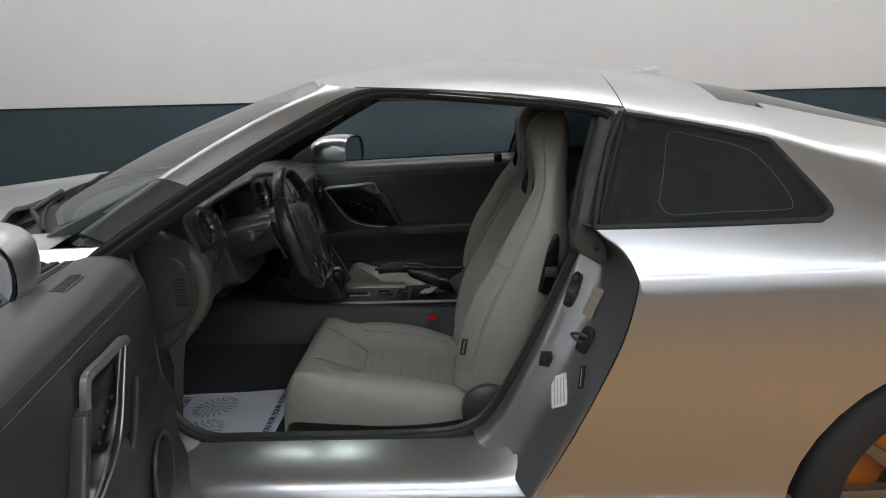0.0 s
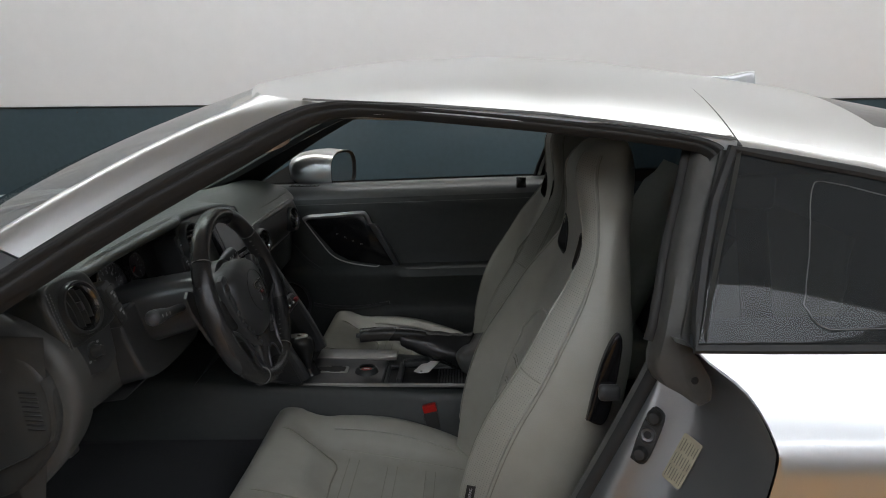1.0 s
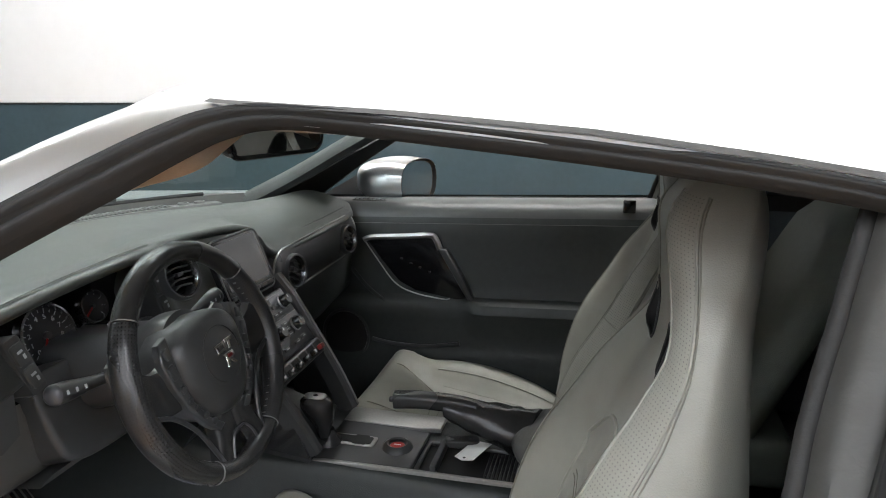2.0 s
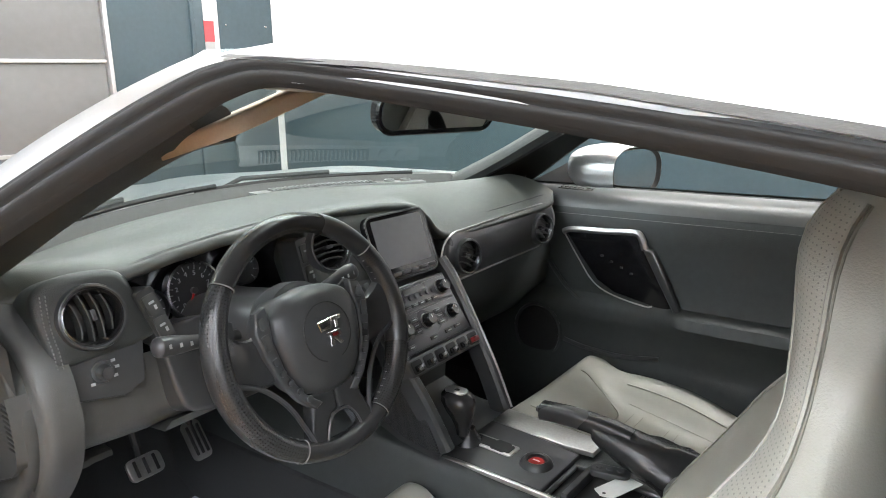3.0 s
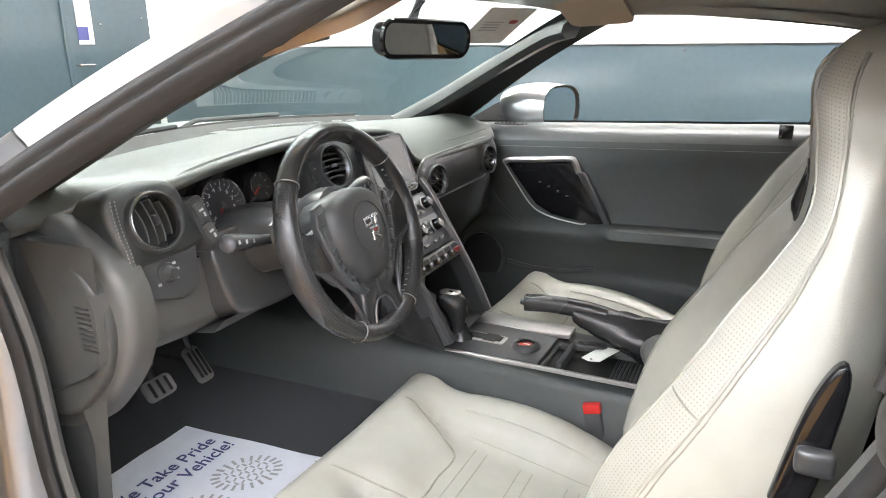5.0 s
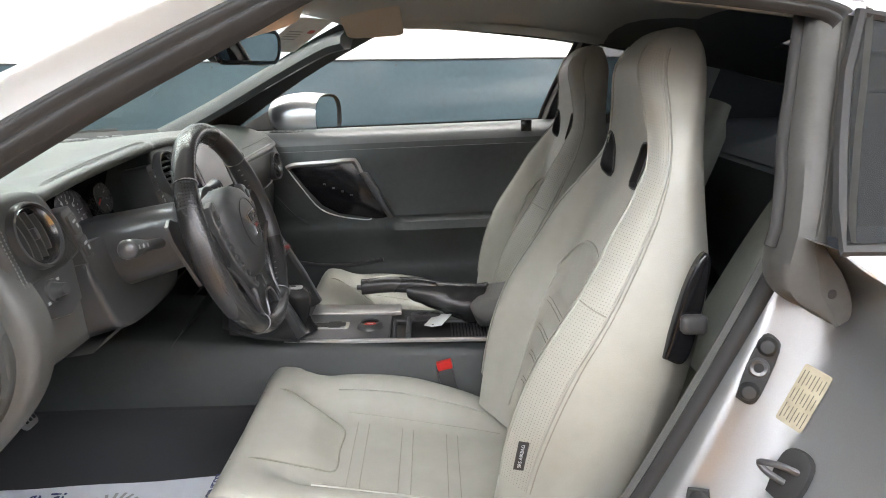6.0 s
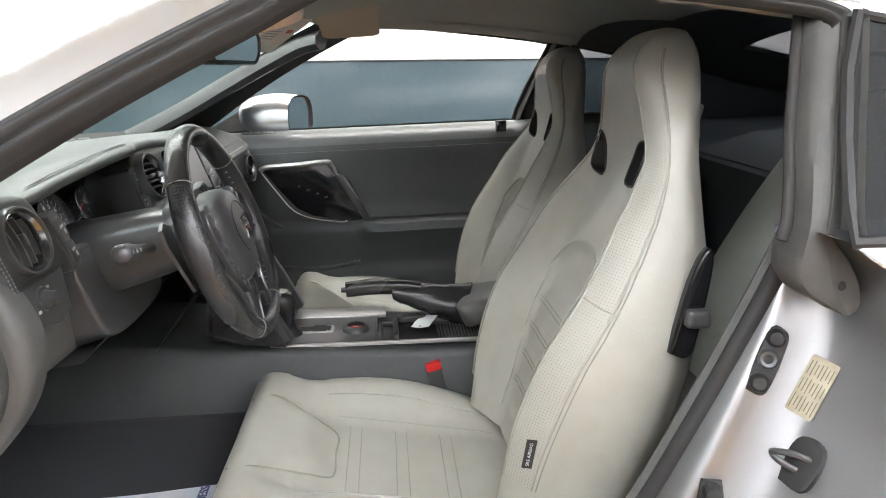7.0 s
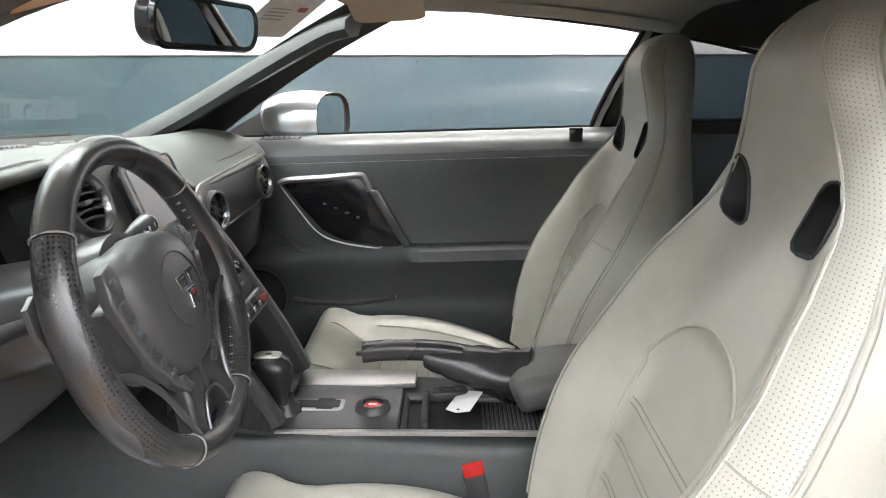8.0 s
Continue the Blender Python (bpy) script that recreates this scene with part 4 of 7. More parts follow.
def mirror(root, fl):
    """The wing mirror: shell, glass, black underside and painted foot."""
    c = Vector((-0.466, -0.885, 1.036))
    rows = []
    for k in range(11):
        t = k / 10
        x = -0.125 + 0.185 * t
        s = math.sin(math.pi * min(1.0, 0.12 + 0.5 * t ** 0.7)) if t < 1 else 0.97
        ring = []
        for j in range(24):
            a = 2 * math.pi * j / 24
            ca, sa = math.cos(a), math.sin(a)
            yy = 0.108 * s * math.copysign(abs(ca) ** 0.7, ca)
            zz = 0.075 * s * math.copysign(abs(sa) ** 0.75, sa) + 0.010 * (1 - t)
            ring.append(c + Vector((x - 0.28 * yy, yy, zz)))
        rows.append(ring)
    shell = grid(rows, True, True)
    ends = sorted((f for f in shell.faces if len(f.verts) == 24), key=lambda f: f.calc_center_median().x)
    bmesh.ops.delete(shell, geom=ends[-1:], context="FACES")
    m = part("mirror_shell", fl(shell), PAINT, root, "silver painted mirror housing")
    inner = []
    for k, (sc, dx) in enumerate(((0.97, 0.061), (0.90, 0.050), (0.88, 0.046))):
        ring = []
        for j in range(24):
            a = 2 * math.pi * j / 24
            ca, sa = math.cos(a), math.sin(a)
            yy = 0.106 * sc * math.copysign(abs(ca) ** 0.7, ca)
            ring.append(c + Vector((dx - 0.28 * yy, yy, 0.073 * sc * math.copysign(abs(sa) ** 0.75, sa))))
        inner.append(ring)
    part("mirror_surround", fl(grid(inner, True)), RUBBER, root)
    glass = bmesh.new()
    f = []
    for j in range(24):
        a = 2 * math.pi * j / 24
        ca, sa = math.cos(a), math.sin(a)
        yy = 0.095 * math.copysign(abs(ca) ** 0.7, ca)
        f.append(glass.verts.new(c + Vector((0.052 - 0.28 * yy, yy, 0.065 * math.copysign(abs(sa) ** 0.75, sa)))))
    glass.faces.new(f)
    part("mirror_glass", fl(glass), MIRROR, root, smooth=0)
    under = box(0.09, 0.15, 0.03, 0.012, 3, (-0.468, -0.890, 0.962))
    part("mirror_underside", fl(under), TRIM, root)
    foot = lathe([(0.0, 0.03), (0.052, 0.028), (0.052, 0.0), (0.046, -0.016), (0.03, -0.026), (0.0, -0.03)], 28)
    part("mirror_foot", fl(bmesh_place(foot, Matrix.Translation((-0.49, -0.890, 0.932)) @ Matrix.Diagonal((0.95, 1.1, 0.9, 1)))), PAINT, root)
    sail = prism([(-0.735, 0.982), (-0.52, 0.992), (-0.535, 1.035), (-0.60, 1.062)], 0.03, 0.006, 2)
    part("sail_panel", fl(bmesh_place(sail, Matrix(((1, 0, 0, 0), (0, -0.55, -1, -0.30), (0, 1, 0, 0), (0, 0, 0, 1))))), SATIN, root, "black sail panel at the mirror")


def door(fl, outside):
    root = part("door", fl(lipped(door_skin.copy(), (0, 0.012, 0))), PAINT, car, "closed silver door with its window down")
    part("belt_seal", fl(door_top([(0.852, -0.004), (0.853, 0.004), (0.846, 0.012), (0.834, 0.012), (0.830, 0.006)])), RUBBER, root)
    part("window_slot", fl(door_top([(0.831, 0.006), (0.829, -0.02), (0.822, -0.02), (0.820, 0.006)])), RUBBER, root)
    part("slot_edge", fl(door_top([(0.824, 0.004), (0.822, 0.0125), (0.816, 0.0125), (0.814, 0.004)])), GUNMETAL, root)
    part("inner_belt_seal", fl(door_top([(0.815, 0.004), (0.813, 0.012), (0.805, 0.012), (0.801, 0.004)])), RUBBER, root)
    door_inside(root, fl)
    mirror(root, fl)
    # the flush handle in its raised plate, with the lock cover behind it
    def skin(x, z, off):
        p = side_point(x, z)
        return Vector((x, p.y - off, z))

    def on_skin(poly, o0, o1, inset=0.0):
        bm = bmesh.new()
        lo = [bm.verts.new(skin(x, z, o0)) for x, z in poly]
        hi = [bm.verts.new(skin(x, z, o1)) for x, z in grown(poly, -inset)]
        for i in range(len(poly)):
            k = (i + 1) % len(poly)
            bm.faces.new((lo[i], lo[k], hi[k], hi[i]))
        bm.faces.new(hi)
        bmesh.ops.recalc_face_normals(bm, faces=bm.faces)
        return bm

    def lozenge(x0, x1, zc0, h, tilt=0.03, r=None):
        r = r or h / 2
        cx, w = (x0 + x1) / 2, x1 - x0
        return [(cx + u, zc0 + v + tilt * u) for u, v in rounded(w, h, r, 6)]

    part("handle_plate", fl(on_skin(lozenge(0.178, 0.405, 0.866, 0.050, 0.03, 0.02), 0.0, 0.003, 0.003)), PAINT, root)
    part("handle_rim", fl(on_skin(lozenge(0.182, 0.345, 0.866, 0.040), 0.003, 0.0055, 0.003)), CHROME, root)
    part("handle_well", fl(on_skin(lozenge(0.187, 0.340, 0.866, 0.032), 0.005, 0.006, 0.001)), GUNMETAL, root)
    part("handle", fl(on_skin(lozenge(0.193, 0.334, 0.866, 0.024), 0.005, 0.013, 0.006)), CHROME, root, "satin chrome flush door handle")
    part("lock_cover", fl(on_skin(lozenge(0.364, 0.378, 0.869, 0.026, 0.1, 0.003), 0.002, 0.005, 0.001)), PIANO, root)
    return root


same = lambda bm: bm
driver_door = door(same, True)
tagged(driver_door, "silver driver's door standing wide open")
HINGE = Vector((-0.842, -0.905, 0))
driver_door.matrix_basis = Matrix.Translation(HINGE) @ Matrix.Rotation(radians(-79), 4, "Z") @ Matrix.Translation(-HINGE)
passenger_door = door(mirrored, False)
passenger_door.matrix_basis = LEVEL
door_skin.free()


# side vent on the wing and the slanting slot behind the front wheel
def wing_vent(fl):
    plate = [(-1.05, 0.822), (-0.852, 0.820), (-0.856, 0.776), (-1.06, 0.776)]
    bm = bmesh.new()
    vs = [bm.verts.new(side_point(x, z) + Vector((0, -0.004, 0))) for x, z in plate]
    bm.faces.new(vs)
    root = part("wing_vent", fl(lipped(bm, (0, 0.008, 0))), GUNMETAL, car, "grey metal side vent trim")
    for dz in (0.812, 0.797, 0.784):
        part("vent_bar", fl(tube([side_point(x, dz) + Vector((0, -0.006, 0)) for x in (-1.05, -0.95, -0.86)], 0.004, 6)), CHROME, root)
    slot = bmesh.new()
    vs = [slot.verts.new(side_point(x, z) + Vector((0, -0.003, 0))) for x, z in ((-0.985, 0.76), (-0.965, 0.70), (-0.812, 0.478), (-0.806, 0.45), (-0.822, 0.438), (-0.845, 0.455), (-0.99, 0.66))]
    slot.faces.new(vs)
    s = part("wing_slot", fl(lipped(slot, (0, 0.006, 0))), RUBBER, car, "black slanting air slot")
    part("slot_lip", fl(tube([side_point(x, z) + Vector((0, -0.006, 0)) for x, z in ((-1.0, 0.64), (-0.92, 0.54), (-0.84, 0.435), (-0.815, 0.425))], 0.007, 8)), PAINT, s)


wing_vent(same)
wing_vent(mirrored)


# ---- the open door's aperture: jamb, sill and seal ----
SEAL_LINE = catmull([(0.335, -0.775, 1.0), (0.334, -0.748, 0.948), (0.300, -0.745, 0.863), (0.246, -0.745, 0.745), (0.192, -0.745, 0.635), (0.125, -0.745, 0.52), (0.06, -0.745, 0.468), (-0.06, -0.745, 0.45), (-0.40, -0.745, 0.445),
                     (-0.58, -0.745, 0.452), (-0.665, -0.745, 0.50), (-0.70, -0.745, 0.60), (-0.715, -0.745, 0.80), (-0.735, -0.762, 0.965)], 6)
part("aperture_seal", sweep(SEAL_LINE, circle(0.013, 10, 0.011), (0, 1, 0)), RUBBER, car, "black rubber door seal")
part("seal_bead", sweep([p + Vector((0, 0.02, 0)) for p in SEAL_LINE], circle(0.012, 8), (0, 1, 0)), TRIM_MID, car)


def jamb(outer, inner):
    """Painted return from the skin's edge: steeply in, then a flat deep face to the seal's line."""
    rows = []
    n = 34
    for i in range(n):
        t = i / (n - 1)
        a, b = line_at(outer, t), line_at(inner, t)
        pts = [a]
        for f, depth in ((0.985, 0.06), (0.90, 0.26), (0.76, 0.56), (0.60, 0.76), (0.30, 0.84), (0.10, 0.86), (0.03, 0.93)):
            p = b.lerp(a, f)
            pts.append(Vector((p.x, a.y + (b.y - a.y) * depth - 0.20 * (0.84 - p.z) * depth * (1 - depth) * 4, p.z)))
        rows.append(catmull(pts + [b], 3))
    return grid(rows)


def line_at(pts, t):
    d = [0.0]
    for p, q in zip(pts, pts[1:]):
        d.append(d[-1] + (q - p).length)
    s = t * d[-1]
    for i in range(len(pts) - 1):
        if s <= d[i + 1] + 1e-9:
            k = (s - d[i]) / max(1e-9, d[i + 1] - d[i])
            return pts[i].lerp(pts[i + 1], k)
    return pts[-1]


rear_edge = [side_point(x, min(z, belt(x) - 0.001)) for x, z in REAR_SHUT][::-1]
part("rear_jamb", jamb(rear_edge, [p for p in SEAL_LINE if p.x > 0.07]), JAMB, car, "painted rear door jamb")
JAMB_SKIN = [v.co.copy() for v in bpy.data.objects["rear_jamb"].data.vertices]


def on_jamb(x, z):
    """A frame lying on the rear jamb at this length and height."""
    near = sorted(JAMB_SKIN, key=lambda c: (c.x - x) ** 2 + (c.z - z) ** 2)[:14]
    A = np.array([(c.x - x, c.z - z, 1.0) for c in near])
    sx, sz, y = np.linalg.lstsq(A, np.array([c.y for c in near]), rcond=None)[0]
    return facing((x, float(y) - 0.002, z), (float(sx), -1.0, float(sz)))


front_edge = [side_point(x, min(z, belt(x) - 0.001)) for x, z in FRONT_SHUT][::-1]
part("hinge_jamb", jamb(front_edge, [p for p in SEAL_LINE if p.x < -0.60]), JAMB, car, "painted hinge pillar")
HINGE_SKIN = [v.co.copy() for v in bpy.data.objects["hinge_jamb"].data.vertices]
for z in (0.86, 0.60):
    y = min(HINGE_SKIN, key=lambda c: (c.x + 0.765) ** 2 + (c.z - z) ** 2).y
    hinge = part("door_hinge", box(0.045, 0.030, 0.070, 0.005, 2, (-0.765, y - 0.008, z)), JAMB, car, "painted steel door hinge")
    part("hinge_pin", lathe([(0, 0.048), (0.007, 0.047), (0.009, 0.042), (0.009, -0.042), (0.007, -0.047), (0, -0.048)], 16), GUNMETAL, hinge, place=Matrix.Translation((-0.775, y - 0.030, z)))
    for dz in (-0.022, 0.022):
        part("hinge_bolt", lathe([(0, 0.006), (0.006, 0.006), (0.007, 0.004), (0.008, 0)], 6), GUNMETAL, hinge, place=facing((-0.752, y - 0.022, z + dz), (0, -1, 0)))
rows = []
for x in np.linspace(-0.83, 0.24, 30):
    y = side_point(x, 0.41).y
    zt = 0.452 + 0.10 * max(0, (x - 0.06) / 0.18) ** 1.5 + 0.05 * max(0, (-0.60 - x) / 0.2)
    rows.append([Vector((x, y + 0.014, 0.388)), Vector((x, y + 0.022, 0.405)), Vector((x, y + 0.05, 0.425)), Vector((x, -0.80, zt - 0.012)), Vector((x, -0.755, zt)), Vector((x, -0.725, zt + 0.002)), Vector((x, -0.70, zt - 0.015)), Vector((x, -0.685, 0.30))])
part("door_sill", grid(rows), PAINT, car)
part("sill_trim", grid([[r[4] + Vector((0, 0.012, 0.006)), r[5] + Vector((0, 0, 0.008)), r[6] + Vector((0, 0.004, 0.006)), r[7] + Vector((0, 0.006, 0))] for r in rows]), TRIM, car, "dark plastic sill trim")
jm = on_jamb(0.312, 0.838) @ Matrix.Rotation(radians(-14), 4, "Z") @ Matrix.Scale(0.92, 4)
bump = part("bump_stop_plate", prism([(p.x, p.y) for p in catmull([(-0.012, -0.044, 0), (0.006, -0.046, 0), (0.014, -0.030, 0), (0.015, 0.030, 0), (0.006, 0.044, 0), (-0.009, 0.042, 0), (-0.014, 0.0, 0), (-0.012, -0.044, 0)], 3)][:-1], 0.008, 0.003, 2), RUBBER, car, "black rubber bump stop", place=jm)
for dy in (0.031, -0.030):
    part("rubber_button", lathe([(0, 0.014), (0.008, 0.013), (0.011, 0.009), (0.0125, 0)], 20), RUBBER, bump, place=jm @ Matrix.Translation((0, dy, 0.006)))
part("bolt_hole", lathe([(0.006, 0.003), (0.010, 0.004), (0.013, 0)], 16), GUNMETAL, bump, place=jm @ Matrix.Translation((0, 0.002, 0.008)))
sm = on_jamb(0.332, 0.735) @ Matrix.Scale(0.88, 4)
strk = part("striker_plate", prism([(p.x, p.y) for p in catmull([(-0.020, -0.030, 0), (0.010, -0.034, 0), (0.022, -0.014, 0), (0.023, 0.022, 0), (0.010, 0.036, 0), (-0.012, 0.034, 0), (-0.021, 0.012, 0), (-0.020, -0.030, 0)], 3)][:-1], 0.010, 0.004, 2), RUBBER, car, "black door striker with a steel loop", place=sm)
part("striker_loop", bmesh_place(tube(catmull([(0.010, 0.010, 0.008), (-0.005, 0.010, 0.024), (-0.022, 0.005, 0.030), (-0.030, 0.0, 0.026), (-0.02, -0.006, 0.02), (0.0, -0.009, 0.010)], 5), 0.0044, 8), sm), GUNMETAL, strk)
km = on_jamb(0.352, 0.815) @ Matrix.Rotation(radians(-20), 4, "Z")
st1 = part("pressure_label", prism(rounded(0.032, 0.072, 0.003), 0.0012), material("aged_label", (0.32, 0.29, 0.21), 0.8, grain=60, vary=0.4), car, "aged cream tyre label", place=km @ Matrix.Rotation(radians(8), 4, "Z"))
FADED = material("faded_brown_print", (0.11, 0.10, 0.075), 0.8)
for k in range(7):
    for j in range(3):
        ln = (0.017, 0.013, 0.019)[(k + j) % 3]
        part("print_bar", box(0.0009, ln, 0.0004), FADED, st1, place=km @ Matrix.Rotation(radians(8), 4, "Z") @ Matrix.Translation((0.0125 - 0.0042 * k, 0.0205 - 0.0215 * j, 0.0016)))
vm = on_jamb(0.316, 0.668)
part("plate_label", prism(rounded(0.052, 0.018, 0.001), 0.001), RUBBER, car, "black number label", place=vm @ Matrix.Rotation(radians(-62), 4, "Z"))
part("print_bar", box(0.042, 0.003, 0.0004), GREY_PRINT, bpy.data.objects["plate_label"], place=vm @ Matrix.Rotation(radians(-62), 4, "Z") @ Matrix.Translation((0, -0.002, 0.0014)))
wm = on_jamb(0.272, 0.618)
wl = part("white_label", prism(rounded(0.075, 0.05, 0.002), 0.001), WHITE_PRINT, car, "white information label", place=wm @ Matrix.Rotation(radians(-55), 4, "Z"))
for k in range(4):
    part("print_bar", box(0.06, 0.003, 0.0004), GREY_PRINT, wl, place=wm @ Matrix.Rotation(radians(-55), 4, "Z") @ Matrix.Translation((0, 0.016 - 0.010 * k, 0.0014)))
pm = on_jamb(0.246, 0.676) @ Matrix.Scale(0.85, 4)
cs = part("courtesy_switch", prism([(-0.016, -0.020), (0.012, -0.022), (0.020, 0.0), (0.016, 0.022), (-0.012, 0.020)], 0.008, 0.003, 2), RUBBER, car, place=pm)
part("plunger", lathe([(0, 0.022), (0.009, 0.021), (0.012, 0.015), (0.014, 0)], 18), RUBBER, cs, place=pm @ Matrix.Translation((0.004, 0.006, 0.006)))


# ---- the car: cabin shell ----
cabin_floor = grid([[(-1.12, y, 0.50), (-1.05, y, 0.36), (-0.98, y, 0.325), (-0.5, y, 0.318), (-0.3, y, 0.26), (0.30, y, 0.24), (0.36, y, 0.40), (0.9, y, 0.45)] for y in np.linspace(-0.74, 0.74, 13)])
part("carpet", cabin_floor, CARPET, car, "black carpet")
part("bulkhead", grid([[(-1.12, y, z) for z in (0.25, 0.5, 0.75, 0.97)] for y in (-0.74, 0, 0.74)]), CARPET, car)
part("headliner", roof_mesh(0.035, 0.93, 0.62), LINER, car, "grey fabric headliner")
rail_in = [roof_point(x, -roof_edge(x) * 0.93) + Vector((0, 0, -0.027)) for x in np.linspace(-0.24, 0.44, 14)]
for fl in (same, mirrored):
    part("roof_side_trim", fl(grid([[p + Vector((0, -0.03, 0.0)), p + Vector((0, 0.0, -0.010)), p + Vector((0, 0.04, -0.006)), p + Vector((0, 0.07, 0.01))] for p in rail_in])), LINER, car)
    pil = catmull([(-0.93, -0.69, 0.955), (-0.74, -0.668, 1.045), (-0.55, -0.635, 1.145), (-0.38, -0.592, 1.228), (-0.30, -0.565, 1.250)], 5)
    part("windscreen_pillar_trim", fl(sweep(pil, [(-0.042, -0.02), (0.0, -0.034), (0.042, -0.02), (0.05, 0.0), (0.03, 0.014), (-0.03, 0.014), (-0.05, 0.0)], (0, 0.4, 1))), DOORSKIN, car, "charcoal windscreen pillar trim")
    side = grid([[Vector((x, -0.70 + 0.06 * (x - 0.4), z)) for z in (0.40, 0.7, 0.92, 0.985)] for x in np.linspace(0.345, 1.0, 8)])
    part("rear_side_panel", fl(side), REAR_TRIM, car)
    cp = grid([[Vector((x, -T(x, RAIL_Y) + 0.03 - (0.11 * (1 - s)), 0.985 + (T(x, RAIL) - 0.03 - 0.985) * s)) for s in (-0.6, 0, 0.5, 1, 1.25)] for x in np.linspace(0.83, 1.55, 10)])
    part("rear_pillar_trim", fl(cp), REAR_TRIM, car, "dark grey rear side trim")
rear_lining = [[Vector((x, y, crown(x, y, T(x, RAIL_Y), T(x, RAIL), T(x, TOP)) - 0.026)) for y in np.linspace(-0.64, 0.64, 25)] for x in np.linspace(0.45, 0.88, 10)]
part("rear_headliner", grid(rear_lining), DOORSKIN, car)
for fl in (same, mirrored):
    part("rear_pillar_lining", fl(grid([[Vector((x, y, crown(x, y, T(x, RAIL_Y), T(x, RAIL), T(x, TOP)) - 0.024)) for y in np.linspace(-0.67, -0.47 + 0.1 * (x - 0.72), 6)] for x in np.linspace(0.70, 1.30, 10)])), DOORSKIN, car)
part("parcel_shelf", grid([[(0.70, y, 0.93), (0.9, y, 0.985), (1.6, y, 1.0)] for y in np.linspace(-0.80, 0.80, 9)]), REAR_TRIM, car)
part("rear_bulkhead", grid([[(0.95, y, 0.4), (0.80, y, 0.6), (0.72, y, 0.94)] for y in np.linspace(-0.72, 0.72, 9)]), REAR_TRIM, car)
part("door_pillar_trim", grid([[Vector((0.36 + dx - 0.065 * s, -0.665 - 0.11 * s, 1.235 - 0.235 * s)) for dx in (0.03, 0.06, 0.09)] for s in np.linspace(0, 1, 7)]), TRIM, car)
part("door_pillar_trim", mirrored(grid([[Vector((0.36 + dx - 0.065 * s, -0.665 - 0.11 * s, 1.235 - 0.235 * s)) for dx in (0.03, 0.06, 0.09)] for s in np.linspace(0, 1, 7)])), TRIM, car)

# sun visors and the inside mirror
for fl, at, pitch in ((same, (-0.315, -0.425, 1.256), -14), (mirrored, (-0.215, -0.40, 1.296), -3)):
    v = bmesh_place(prism(rounded(0.16, 0.34, 0.03), 0.018, 0.006, 3), Matrix.Translation(at) @ Matrix.Rotation(radians(pitch), 4, "Y") @ Matrix.Rotation(radians(16), 4, "X"))
    part("sun_visor", fl(v), BEIGE, car, "beige fabric sun visor")
rv = new("inside_mirror")
rv.parent = car
rvm = facing((-0.435, -0.004, 1.232), (0.93, -0.26, -0.10))
part("shell", prism(rounded(0.258, 0.072, 0.030, 6), 0.03, 0.012, 4), PIANO, rv, place=rvm @ Matrix.Rotation(radians(180), 4, "Y"))
part("bezel", bmesh_place(sweep([(x, y, 0.0) for x, y in rounded(0.252, 0.066, 0.028, 6)], circle(0.006, 6), (0, 0, 1), loop=True), rvm), PIANO, rv)
part("glass", prism(rounded(0.246, 0.058, 0.025, 6), 0.003), MIRROR, rv, smooth=0, place=rvm)
part("stalk", tube([(-0.45, 0.0, 1.245), (-0.47, 0.0, 1.275), (-0.45, 0.0, 1.31)], 0.011, 8), SATIN, rv)
lab = thing("windscreen_sticker", "small white printed sticker on the windscreen", "sticker")
lab_m = facing((-0.380, 0.235, 1.245), (0.42, -0.24, -0.87), (0, 0, 1))
part("sheet", prism(rounded(0.13, 0.15, 0.004), 0.001), WHITE_PRINT, lab, place=lab_m)
part("red_mark", prism(rounded(0.022, 0.014, 0.004), 0.0006), RED, lab, place=lab_m @ Matrix.Translation((0.035, 0.02, 0.0012)))
for k in range(4):
    part("print_bar", box(0.05, 0.003, 0.0005), GREY_PRINT, lab, place=lab_m @ Matrix.Translation((-0.018, 0.018 - 0.011 * k, 0.0014)))


# ---- dashboard ----
dash = new("dashboard")
dash.parent = car
tagged(dash, "charcoal leather dashboard with round vents")
LIP = ((-0.70, -0.76, 0.965), (-0.665, -0.72, 0.980), (-0.62, -0.69, 0.998), (-0.56, -0.655, 1.006), (-0.514, -0.624, 1.009), (-0.45, -0.602, 1.026), (-0.38, -0.578, 1.040), (-0.31, -0.566, 1.047), (-0.25, -0.566, 1.048), (-0.215, -0.578, 1.044),
       (-0.18, -0.592, 1.042), (-0.10, -0.590, 1.041), (0.0, -0.582, 1.034), (0.06, -0.576, 1.027), (0.10, -0.570, 1.016), (0.122, -0.564, 0.995), (0.142, -0.555, 0.962), (0.17, -0.550, 0.947), (0.25, -0.546, 0.943), (0.40, -0.542, 0.944), (0.58, -0.538, 0.946), (0.64, -0.545, 0.950), (0.70, -0.58, 0.965))


def lip(y):
    ys = [p[0] for p in LIP]
    return float(np.interp(y, ys, [p[1] for p in LIP])), float(np.interp(y, ys, [p[2] for p in LIP]))


